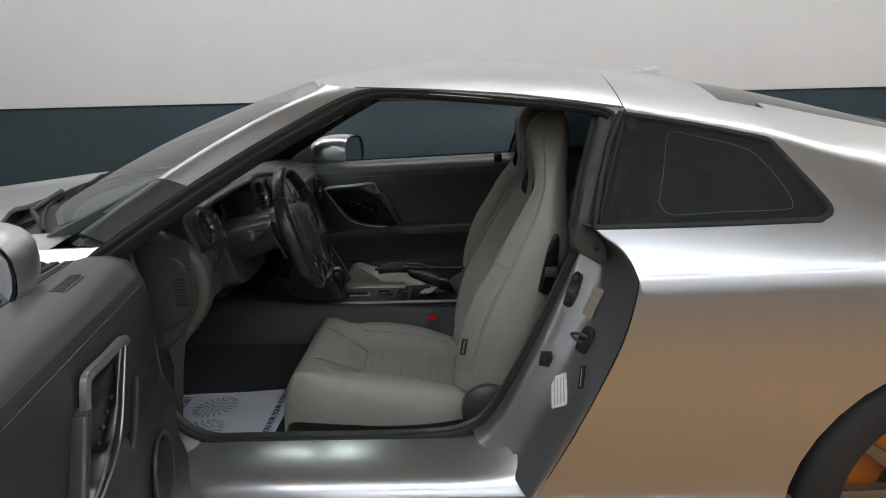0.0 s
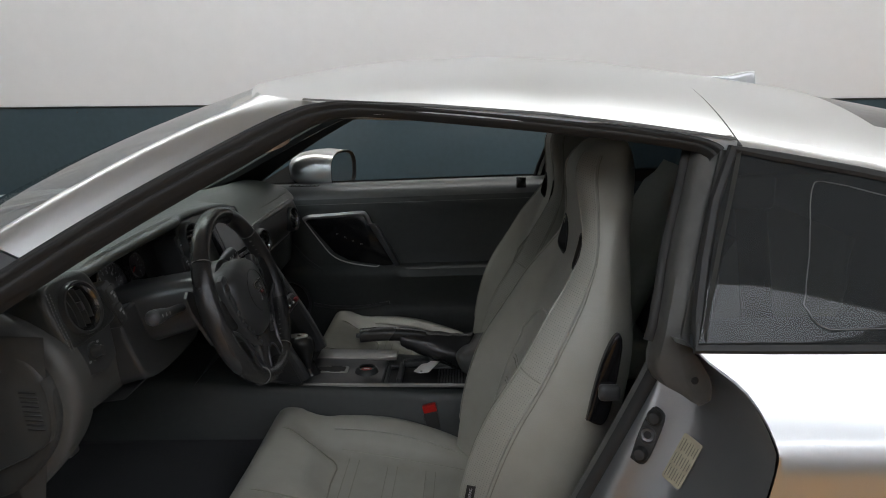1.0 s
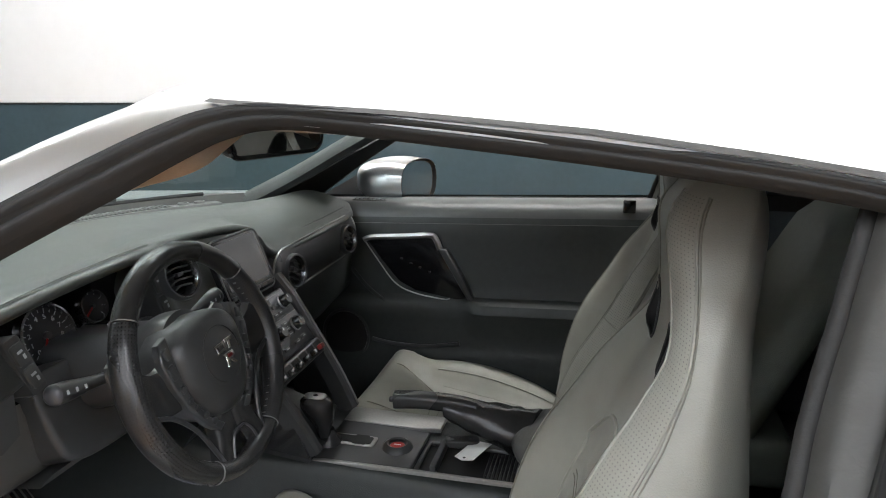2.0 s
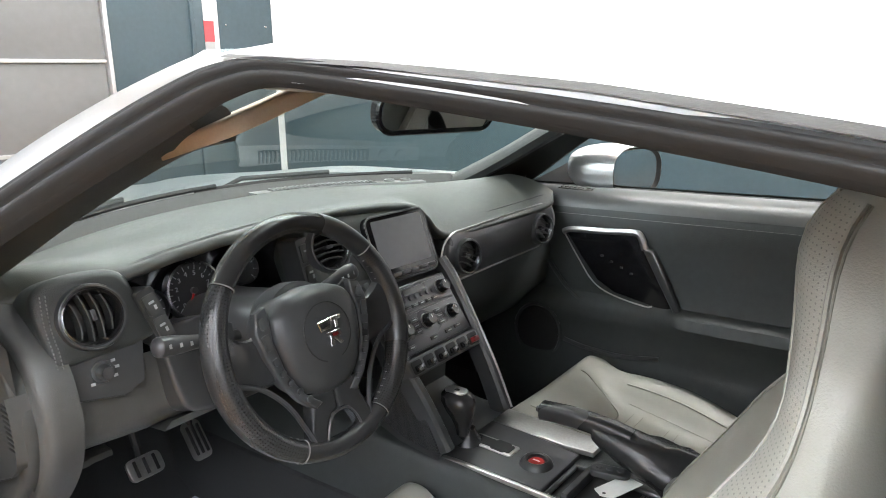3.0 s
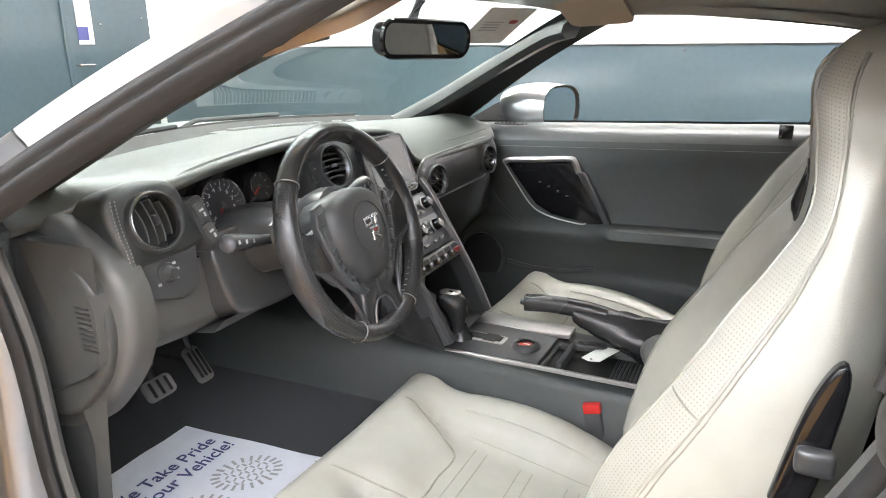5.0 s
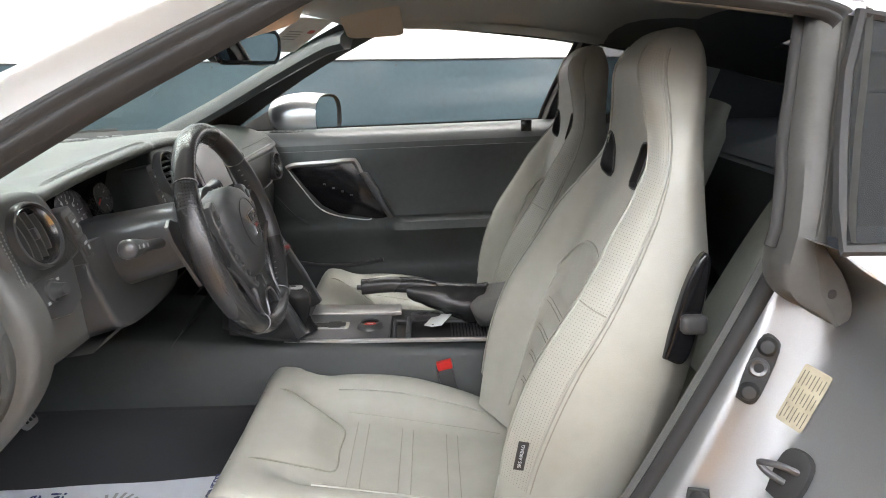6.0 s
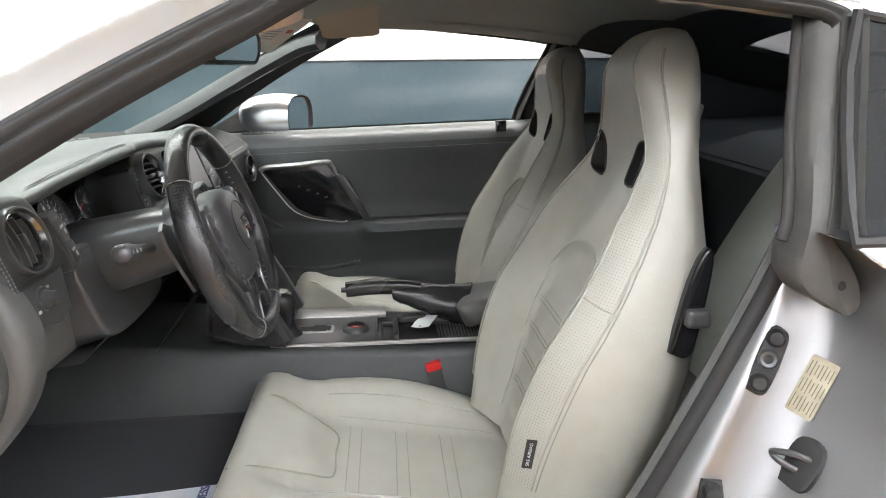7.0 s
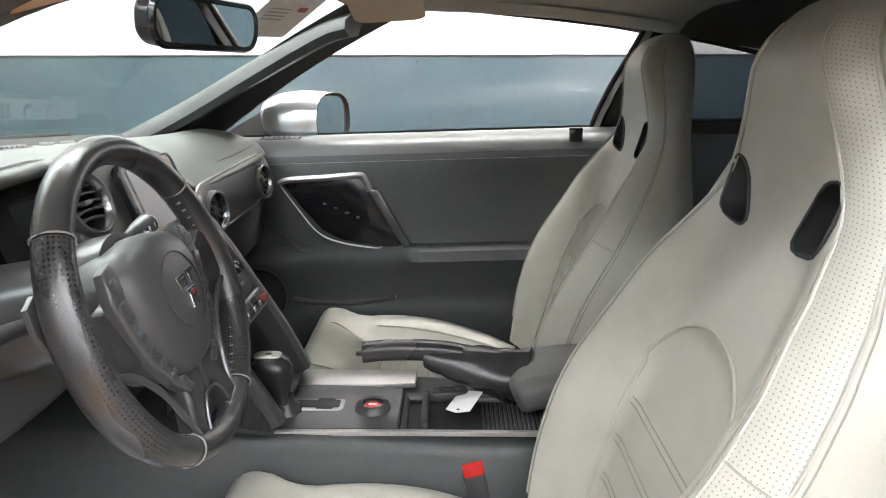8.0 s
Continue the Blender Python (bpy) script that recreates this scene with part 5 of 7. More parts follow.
def dash_top():
    rows = []
    for y in np.linspace(-0.70, 0.70, 113):
        u = (y + 0.795) / 1.59
        f = screen_point(min(1, max(0, u)), 0.03)
        x1, z1 = lip(y)
        a = Vector((f.x + 0.01, y, f.z - 0.040))
        crest = 1.026 - 0.014 * abs(y) - 0.018 * smooth_step((y - 0.1) / 0.5)
        xc = min(x1 - 0.06, -0.70 - 0.02 * smooth_step((y - 0.1) / 0.3))
        row = []
        for k in range(61):
            t = k / 60
            x = a.x + (x1 - a.x) * t
            if x > xc:
                s = (x - xc) / (x1 - xc)
                droop = 1.9 if z1 < crest else 1.0
                z = crest + (z1 - crest) * (smooth_step(s) if z1 > crest else s ** droop)
            else:
                ridge = crest - 0.024 * smooth_step((xc - x) / max(0.05, xc - a.x - 0.09))
                z = ridge + (a.z - ridge) * smooth_step((a.x + 0.095 - x) / 0.03)
            row.append(Vector((x, y, z)))
        row += [Vector((x1 + 0.005, y, z1 - 0.004)), Vector((x1 + 0.006, y, z1 - 0.010)), Vector((x1 + 0.001, y, z1 - 0.017)), Vector((x1 - 0.02, y, z1 - 0.022)), Vector((x1 - 0.06, y, z1 - 0.024))]
        rows.append(row)
    return grid(rows)


part("top_pad", dash_top(), DASH, dash, "charcoal leather top pad", smooth=55)
for dx in (0.012, 0.018):
    part("stitching", tube([Vector((lip(y)[0] - dx, y, lip(y)[1] + 0.0010)) for y in np.linspace(-0.52, -0.20, 40)], 0.0009, 5), THREAD, dash)
part("pad_seam", tube(catmull([(-0.575, 0.15, 0.962), (-0.57, 0.30, 0.960), (-0.565, 0.45, 0.961), (-0.562, 0.62, 0.964)], 6), 0.0008, 5), RUBBER, dash)
# demister grille along the windscreen's foot, with its two round sensors
def foot_line(y, back=0.030, up=0.006):
    """A point of the dash close to the windscreen's foot."""
    f = screen_point((y + 0.795) / 1.59, 0.03)
    return Vector((f.x + back, y, f.z - 0.040 + up))


base_line = [foot_line(y) for y in np.linspace(0.08, 0.57, 30)]
g = part("demister_grille", sweep(base_line, [(-0.024, -0.004), (0.024, -0.004), (0.022, 0.003), (-0.022, 0.003)], (0, 0, 1)), GRILLE, dash, "slatted demister grille")
part("grille_well", sweep(base_line[3:22], [(-0.014, 0.0), (0.014, 0.0), (0.014, 0.0040), (-0.014, 0.0040)], (0, 0, 1)), RUBBER, g)
for k in range(26):
    p, q = foot_line(0.135 + 0.0115 * k), foot_line(0.140 + 0.0115 * k)
    turn = math.atan2((q - p).x, (q - p).y)
    part("grille_slat", box(0.027, 0.0055, 0.006, 0.001, 1), GRILLE, g, place=Matrix.Translation(p + Vector((0, 0, 0.005))) @ Matrix.Rotation(-turn, 4, "Z"))
for k in range(2):
    part("sensor", lathe([(0, 0.003), (0.010, 0.003), (0.011, 0.006), (0.015, 0.006), (0.016, 0)], 20), GRILLE, dash, place=Matrix.Translation(foot_line(0.475 + 0.045 * k) + Vector((0, 0, 0.003))))


def air_vent(at, normal, r, blades=4, spin=0, tilt=-25):
    root = new("air_vent")
    root.parent = dash
    m = facing(at, normal)
    part("rim", lathe([(r * 0.99, 0.006), (r * 1.04, 0.011), (r * 1.11, 0.010), (r * 1.15, 0.003), (r * 1.16, -0.01)], 40), SATIN, root, place=m)
    part("ring", lathe([(r * 0.82, -0.014), (r * 0.84, -0.004), (r * 0.89, 0.003), (r * 0.95, 0.008), (r * 1.0, 0.007)], 40), VENT_RING, root, "dark satin metal vent ring", place=m)
    part("well", lathe([(0, -0.045), (r * 0.84, -0.045), (r * 0.83, -0.012)], 28), RUBBER, root, place=m)
    for k in range(blades):
        u = (k - (blades - 1) / 2) / (blades / 2) * 0.86
        h = 2 * r * 0.82 * math.sqrt(max(0.05, 1 - u * u))
        bow = [(u * r * 0.80 + 0.004 * (1 - (2 * j / 6 - 1) ** 2), h * (j / 6 - 0.5), -0.004) for j in range(7)]
        b = sweep(bow, [(-0.0016, -0.016), (0.0016, -0.016), (0.0012, 0.004), (-0.0012, 0.004)], (0, 0, 1))
        part("blade", b, TRIM, root, place=m @ Matrix.Rotation(radians(spin), 4, "Z"))
    part("thumb_tab", box(0.007, 0.016, 0.012, 0.002, 2), GUNMETAL, root, place=m @ Matrix.Rotation(radians(spin), 4, "Z") @ Matrix.Translation((0.002, 0.002, 0.0)))
    return root


def holed_block(name, outline, centre, r, m, depth, mat, label="", bevel=0.012):
    """A padded block with a round opening for a vent: outline and centre in the plane of m."""
    cx, cy = centre
    dense = []
    for i in range(len(outline)):
        a, b = Vector(outline[i]), Vector(outline[(i + 1) % len(outline)])
        n = max(1, int((b - a).length / 0.008))
        dense += [a.lerp(b, k / n) for k in range(n)]
    small = [p + (Vector((cx, cy)) - p).normalized() * bevel for p in dense]
    ring = [Vector((cx, cy)) + (p - Vector((cx, cy))).normalized() * r for p in dense]
    rows = [[(p.x, p.y, -depth) for p in dense], [(p.x, p.y, -bevel) for p in dense]]
    for k in range(1, 5):
        t = math.pi / 2 * k / 4
        rows.append([(a.x + (b.x - a.x) * (1 - math.cos(t)), a.y + (b.y - a.y) * (1 - math.cos(t)), -bevel + bevel * math.sin(t)) for a, b in zip(dense, small)])
    rows += [[(p.x, p.y, 0) for p in ring], [(p.x, p.y, -0.05) for p in ring]]
    return part(name, grid(rows, True), mat, dash, label, smooth=50, place=m)


def soft(points, per=4):
    return [(p.x, p.y) for p in catmull([(x, y, 0) for x, y in points], per)]


# leather pod with the outer vent
VL = facing((-0.604, -0.578, 0.958), (0.955, -0.07, 0.29))
pod_line = [(-0.062, -0.060)] + soft([(-0.064, -0.030), (-0.070, 0.012), (-0.068, 0.046), (-0.046, 0.064), (0.0, 0.068), (0.044, 0.062), (0.062, 0.046), (0.072, 0.010)], 4) + [(0.088, -0.045), (0.05, -0.055)]
pod = holed_block("vent_pod", pod_line, (0.0, 0.002), 0.044, VL, 0.19, POD, "dash leather vent pod, coloured darker for shade", 0.014)
air_vent(VL @ Vector((0.0, 0.002, 0.001)), VL.col[2].xyz, 0.0415, 4, 6)
for dx in (0.0, 0.007):
    for k in range(19):
        y = -0.056 + 0.0055 * k
        part("stitching", box(0.0020, 0.0036, 0.0014, 0.0005, 1), THREAD, pod, place=VL @ Matrix.Translation((-0.058 + dx - 0.010 * max(0.0, (y + 0.03) / 0.07) * (1 - max(0.0, (y + 0.03) / 0.07)), y, 0.0004 - 0.05 * max(0.0, y - 0.03))))
# binnacle: dark cavity and dials under the hood
part("binnacle", grid([[(lip(y)[0] - 0.01, y, lip(y)[1] - 0.016), (-0.675, y, 1.005), (-0.682, y, 0.95), (-0.668, y, 0.895), (-0.61, y, 0.880)] for y in np.linspace(-0.525, -0.185, 12)]), PIANO, dash)
part("binnacle_shelf", sweep([(-0.600, -0.49, 0.884), (-0.596, -0.42, 0.880), (-0.596, -0.30, 0.882), (-0.60, -0.19, 0.888)], rounded(0.03, 0.020, 0.006, 3), (0, 0, 1)), SATIN, dash)
face_n = (0.955, -0.05, 0.26)


def dial(y, z, r, sweep_deg, numbers=(), x=-0.652, bezel=True):
    root = new("dial")
    root.parent = dash
    m = facing((x, y, z), face_n)
    part("face", lathe([(0, 0.0), (r, 0.0), (r, -0.008)], 36), DIAL, root, place=m)
    part("bezel", lathe([(r * 0.95, 0.0), (r * 1.0, 0.010), (r * 1.08, 0.009), (r * 1.12, -0.006)], 40), CHROME if bezel else GUNMETAL, root, place=m)
    n = 19 if numbers else 9
    for k in range(n):
        a = radians(225 - 270 * k / (n - 1))
        part("tick", box(r * (0.16 if k % 2 == 0 else 0.09), 0.0012, 0.0006), GREY_PRINT, root, place=m @ Matrix.Rotation(a, 4, "Z") @ Matrix.Translation((r * 0.85, 0, 0.001)))
    for k, s in enumerate(numbers):
        a = radians(225 - 270 * k / (len(numbers) - 1))
        lettering("numeral", s, r * 0.24, GREY_PRINT, root, m @ Matrix.Translation((r * 0.64 * math.cos(a), r * 0.64 * math.sin(a), 0.001)))
    part("needle", box(r * 0.95, 0.0030, 0.0015), RED, root, place=m @ Matrix.Rotation(radians(sweep_deg), 4, "Z") @ Matrix.Translation((r * 0.42, 0, 0.004)))
    part("boss", lathe([(0, 0.008), (r * 0.12, 0.007), (r * 0.13, 0.0)], 16), SATIN, root, place=m)


dial(-0.388, 0.940, 0.046, 240, [str(k) for k in range(10)])
dial(-0.470, 0.930, 0.030, 235, bezel=False)
dial(-0.292, 0.956, 0.026, 215, x=-0.648)
dial(-0.318, 0.912, 0.022, 215, x=-0.642)
for a, b in (((-0.598, -0.500, 0.972), (-0.590, -0.482, 0.905)), ((-0.585, -0.206, 0.992), (-0.582, -0.200, 0.918))):
    a, b = Vector(a), Vector(b)
    up = (a - b).normalized()
    pm_ = facing(a.lerp(b, 0.5), (0.96, 0, 0.2), up)
    ln = (a - b).length + 0.02
    plate = part("switch_plate", prism(rounded(0.030, ln, 0.006), 0.05, 0.003, 2), SATIN, dash, place=pm_ @ Matrix.Translation((0, 0, -0.045)))
    for k in (-1, 1):
        part("switch", prism(rounded(0.021, ln * 0.36, 0.004), 0.005, 0.0015, 2), TRIM, plate, place=pm_ @ Matrix.Translation((0, k * ln * 0.21, 0.004)))
        part("switch_mark", box(0.009, 0.0035, 0.0008), GREY_PRINT, plate, place=pm_ @ Matrix.Translation((0, k * ln * 0.21 + 0.004, 0.0095)))
        part("switch_mark", box(0.004, 0.007, 0.0008), GREY_PRINT, plate, place=pm_ @ Matrix.Translation((0.003, k * ln * 0.21 - 0.005, 0.0095)))

# centre pod: round vent and recessed display under one leather brow
PD = facing((-0.556, 0.0, 0.960), (0.935, -0.045, 0.35))
pod_line = [(-0.190, -0.055)] + soft([(-0.196, -0.02), (-0.202, 0.030), (-0.190, 0.066), (-0.160, 0.080), (-0.10, 0.080), (0.0, 0.074), (0.07, 0.066), (0.104, 0.052), (0.118, 0.020), (0.118, -0.03)], 4) + [(0.116, -0.085), (-0.08, -0.085), (-0.12, -0.06)]
holed_block("screen_pod", pod_line, (-0.158, 0.018), 0.044, PD @ Matrix.Translation((0, 0, -0.004)), 0.15, DASH, "leather brow round the display", 0.010)
air_vent(PD @ Vector((-0.158, 0.018, 0.0)), (0.945, -0.07, 0.32), 0.041, 5, 92)
SC = facing((-0.541, 0.012, 0.957), (0.935, -0.045, 0.35))
scr = part("screen_bezel", prism(rounded(0.172, 0.136, 0.020, 5), 0.014, 0.005, 3), PIANO, dash, "gloss black screen surround", place=SC @ Matrix.Translation((0, -0.004, -0.012)))
part("bezel_edge", bmesh_place(sweep([(x, y, 0.002) for x, y in rounded(0.168, 0.132, 0.018, 5)], circle(0.0018, 6), (0, 0, 1), loop=True), SC @ Matrix.Translation((0, -0.004, 0))), SATIN, scr)
part("display", prism(rounded(0.140, 0.098, 0.004, 3), 0.0015), SCREEN, scr, "dark switched-off display", place=SC @ Matrix.Translation((0.0, 0.004, 0.002)))
for k in range(6):
    part("screen_button", box(0.022, 0.008, 0.006, 0.002, 2), GUNMETAL, scr, place=SC @ Matrix.Translation((-0.064 + 0.0255 * k, -0.0585, 0.003)))

# centre stack with radio, climate knobs and toggle row
ST = facing((-0.455, -0.010, 0.815), (0.857, 0.0, 0.514))
stack = part("control_panel", prism([(-0.095, 0.085), (0.098, 0.083), (0.110, -0.05), (-0.120, -0.05)], 0.05, 0.006, 3), SATIN, dash, "dark centre stack of radio and climate controls", place=ST @ Matrix.Translation((0, 0, -0.050)))
part("radio_panel", prism([(-0.086, 0.078), (0.090, 0.076), (0.094, 0.030), (-0.094, 0.030)], 0.004, 0.0015, 2), PANEL_GREY, stack, place=ST)
part("climate_panel", prism([(-0.095, 0.026), (0.095, 0.026), (0.102, -0.044), (-0.108, -0.044)], 0.004, 0.0015, 2), PANEL_GREY, stack, place=ST)
part("radio_display", prism(rounded(0.066, 0.012, 0.002), 0.001), PIANO, stack, place=ST @ Matrix.Translation((-0.008, 0.068, 0.0042)))


def knob(x, y, r, h=0.018):
    k = part("knob", lathe([(0, h), (r * 0.8, h), (r * 0.92, h * 0.9), (r, 0.3 * h), (r * 1.12, 0.1 * h), (r * 1.15, 0)], 24), PIANO, stack, place=ST @ Matrix.Translation((x, y, 0.004)))
    part("knob_ring", lathe([(r * 1.1, 0.002), (r * 1.2, 0.004), (r * 1.28, 0.0)], 24), BRUSHED, k, place=ST @ Matrix.Translation((x, y, 0.004)))
    part("knob_mark", box(0.0016, r * 0.5, 0.0006), WHITE_PRINT, k, place=ST @ Matrix.Translation((x, y + r * 0.45, 0.004 + h)))


for kx, ky in ((0.068, 0.055), (-0.070, 0.055), (-0.010, 0.003), (0.066, 0.001), (-0.078, 0.001)):
    knob(kx, ky, 0.0125)
for k in range(6):
    part("preset_button", lathe([(0, 0.004), (0.004, 0.004), (0.005, 0)], 12), GUNMETAL, stack, place=ST @ Matrix.Translation((-0.045 + 0.017 * k, 0.055, 0.004)))
for k in range(5):
    for r_ in range(1):
        part("radio_button", box(0.018, 0.007, 0.005, 0.0015, 2), SATIN, stack, place=ST @ Matrix.Translation((-0.044 + 0.0205 * k, 0.039 - 0.011 * r_, 0.005)))
        part("button_mark", box(0.009, 0.0018, 0.0005), GREY_PRINT, stack, place=ST @ Matrix.Translation((-0.044 + 0.0205 * k, 0.039 - 0.011 * r_, 0.0077)))
for x, y in ((0.028, 0.014), (0.028, 0.002), (0.028, -0.010), (0.066, -0.030), (0.036, -0.032), (-0.010, -0.032), (-0.044, 0.014), (-0.044, 0.002), (-0.044, -0.010), (-0.078, -0.032)):
    part("climate_button", box(0.022, 0.008, 0.005, 0.002, 2), SATIN, stack, place=ST @ Matrix.Translation((x, y, 0.005)))
    part("button_mark", box(0.011, 0.002, 0.0005), GREY_PRINT, stack, place=ST @ Matrix.Translation((x, y, 0.0078)))
TG = ST @ Matrix.Translation((-0.004, -0.067, 0.006))
tog = part("toggle_panel", prism(rounded(0.218, 0.034, 0.009), 0.03, 0.005, 3), GUNMETAL, dash, "metal-trimmed row of toggle switches", place=TG @ Matrix.Translation((0, 0, -0.024)))
for k in range(6):
    part("toggle_well", prism(rounded(0.028, 0.024, 0.004), 0.001), RUBBER, tog, place=TG @ Matrix.Translation((-0.088 + 0.035 * k, 0, 0.0062)))
    part("toggle", box(0.016, 0.011, 0.016, 0.003, 2), VENT_RING if k < 5 else DULL_RED, tog, place=TG @ Matrix.Translation((-0.088 + 0.035 * k, -0.003, 0.010)))
for s, ys in ((1, (0.112, 0.112, 0.104)), (-1, (-0.112, -0.112, -0.092))):
    path = catmull([(-0.522, ys[0], 0.905), (-0.490, ys[0] + 0.003 * s, 0.862), (-0.430, ys[1], 0.765), (-0.385, (ys[1] + ys[2]) / 2, 0.690), (-0.346, ys[2], 0.612)], 6)
    b = part("stack_brace", sweep(path, [(-0.012, -0.030), (0.012, -0.030), (0.012, 0.004), (0.006, 0.010), (-0.006, 0.010), (-0.012, 0.004)], (1, 0, 0.5)), SATIN, dash, "satin black stack brace")
    if s > 0:
        part("brace_edge", tube([p + Vector((0.009, 0.006 * s, 0.005)) for p in path], 0.0028, 6), BRUSHED, b)
part("cubby", grid([[(-0.425, y, 0.745), (-0.50, y, 0.735), (-0.51, y, 0.64), (-0.44, y, 0.615), (-0.35, y, 0.605)] for y in (-0.125, -0.04, 0.04, 0.11)]), SATIN, dash)
carbon = bmesh_place(prism([(-0.50, 0.62), (-0.352, 0.600), (-0.415, 0.735), (-0.50, 0.735)], 0.006, 0.001, 1), facing_side(-0.112))
part("carbon_cheek", carbon, material("carbon_weave", (0.03, 0.03, 0.032), 0.3, vary=0.6, grain=300, bump=0.6, bump_scale=140, wave=True), dash)
part("socket_plate", box(0.044, 0.020, 0.003, 0.001, 1), GREY_PRINT, dash, place=facing((-0.498, -0.03, 0.675), (1, -0.1, 0.2)))
part("stack_core", grid([[(-0.60, y, 0.93), (-0.535, y, 0.90), (-0.44, y, 0.745), (-0.52, y, 0.735), (-0.62, y, 0.60)] for y in np.linspace(-0.15, 0.108, 5)]), SATIN, dash)

# passenger's side: satin panel between two vents, a glove box below
pp = []
for y in np.linspace(0.140, 0.632, 40):
    t = (y - 0.140) / 0.492
    h = 0.059 - 0.016 * smooth_step((y - 0.55) / 0.085) ** 2
    if y < 0.202:
        h = math.sqrt(max(1e-6, 0.059 ** 2 - (0.059 * (0.202 - y) / 0.062) ** 2))
    zc_ = 0.884 + 0.006 * t
    row = []
    for k in range(13):
        s = k / 12
        z = zc_ + h * (1 - 2 * s)
        x = -0.556 + 0.026 * math.sin(math.pi * min(1.0, 0.12 + 0.76 * s)) ** 0.8 - 0.006 * s
        row.append(Vector((x, y, z)))
    pp.append(row)
ppan = part("passenger_panel", lipped(grid(pp), (-0.03, 0, 0)), PANEL_GREY, dash, "satin dark panel with two round vents")
loop = [r[0] for r in pp] + pp[-1][1:-1] + [r[-1] for r in pp[::-1]] + pp[0][-2:0:-1]
part("panel_edge", tube([p + Vector((0.001, 0, 0)) for p in loop], 0.0024, 6, (1, 0, 0), loop=True), BRUSHED, ppan)
air_vent((-0.530, 0.222, 0.884), (0.985, -0.14, 0.10), 0.036, 4, 68)
air_vent((-0.528, 0.556, 0.886), (0.985, -0.14, 0.10), 0.036, 4, 68)
part("glove_box", grid([[(-0.575, y, 0.84), (-0.56, y, 0.81), (-0.57, y, 0.72), (-0.66, y, 0.62), (-0.85, y, 0.60)] for y in np.linspace(0.10, 0.70, 9)]), DOORSKIN, dash)
part("panel_back", grid([[(-0.565, y, 0.955), (-0.585, y, 0.90), (-0.575, y, 0.83)] for y in np.linspace(0.10, 0.70, 9)]), DOORSKIN, dash)

# driver's knee panels, column and stalks
SW = facing((-0.590, -0.590, 0.872), (0.975, -0.08, 0.18))
strip = part("switch_strip", prism([(-0.055, 0.028), (0.074, 0.040), (0.066, -0.020), (0.034, -0.034), (-0.045, -0.020)], 0.05, 0.004, 2), SATIN, dash, "black switch strip under the vent", place=SW @ Matrix.Translation((0, 0, -0.048)))
part("headlamp_knob", lathe([(0, 0.020), (0.008, 0.020), (0.010, 0.010), (0.012, 0.004), (0.016, 0.003), (0.017, 0)], 24), SATIN, strip, place=SW @ Matrix.Translation((0.010, 0.010, 0.002)))
for dx, dy in ((-0.006, -0.004), (0.026, 0.022), (0.026, 0.000), (0.030, 0.012)):
    part("switch_mark", box(0.006, 0.004, 0.001), GREY_PRINT, strip, place=SW @ Matrix.Translation((dx, dy, 0.0025)))
rows = []
for y in np.linspace(-0.70, -0.42, 15):
    b = 0.775 - 0.012 * smooth_step((y + 0.66) / 0.2)
    rows.append([(-0.610, y, 0.880), (-0.604, y, 0.860), (-0.602, y, 0.82), (-0.604, y, b + 0.02), (-0.611, y, b), (-0.640, y, b - 0.022), (-0.74, y, b - 0.07), (-0.90, y, b - 0.10)])
part("knee_panel", grid(rows), TRIM_MID, dash, "grey plastic lower panel")
for k, (yy, zz) in enumerate(((-0.60, 0.700), (-0.555, 0.690))):
    part("fuse_cover", box(0.03, 0.05, 0.012, 0.003, 2, (-0.70 - 0.02 * k, yy, zz)), TRIM, dash)
cheek = [(-0.150, 0.075)] + soft([(-0.152, 0.03), (-0.146, -0.03), (-0.132, -0.062), (-0.09, -0.076), (0.0, -0.080), (0.10, -0.074), (0.14, -0.05)], 4) + [(0.15, 0.075)]
CK = facing((-0.578, -0.340, 0.845), (0.955, 0.0, 0.12))
part("column_cover", prism(cheek, 0.12, 0.010, 4), SATIN, dash, "dark curved column surround", place=CK @ Matrix.Rotation(radians(-9), 4, "X") @ Matrix.Translation((0, 0, -0.112)))
part("under_cover", grid([[(-0.565, y, 0.778), (-0.59, y, 0.752), (-0.70, y, 0.735), (-0.9, y, 0.72)] for y in np.linspace(-0.50, -0.12, 9)]), TRIM_MID, dash, "grey plastic lower panel")
col = sweep([(-0.45, -0.355, 0.915), (-0.49, -0.355, 0.905), (-0.60, -0.352, 0.878), (-0.66, -0.350, 0.865)], [(x, y) for x, y in rounded(0.115, 0.10, 0.035, 5)], (0, 0, 1), scale=[0.90, 1.05, 1.2, 1.3])
part("steering_column", col, SATIN, dash)
part("column_shroud", lathe([(0.062, 0.0), (0.066, 0.02), (0.064, 0.05), (0.056, 0.055)], 32), SATIN, dash, place=facing((-0.468, -0.355, 0.909), (0.953, 0, 0.302)))
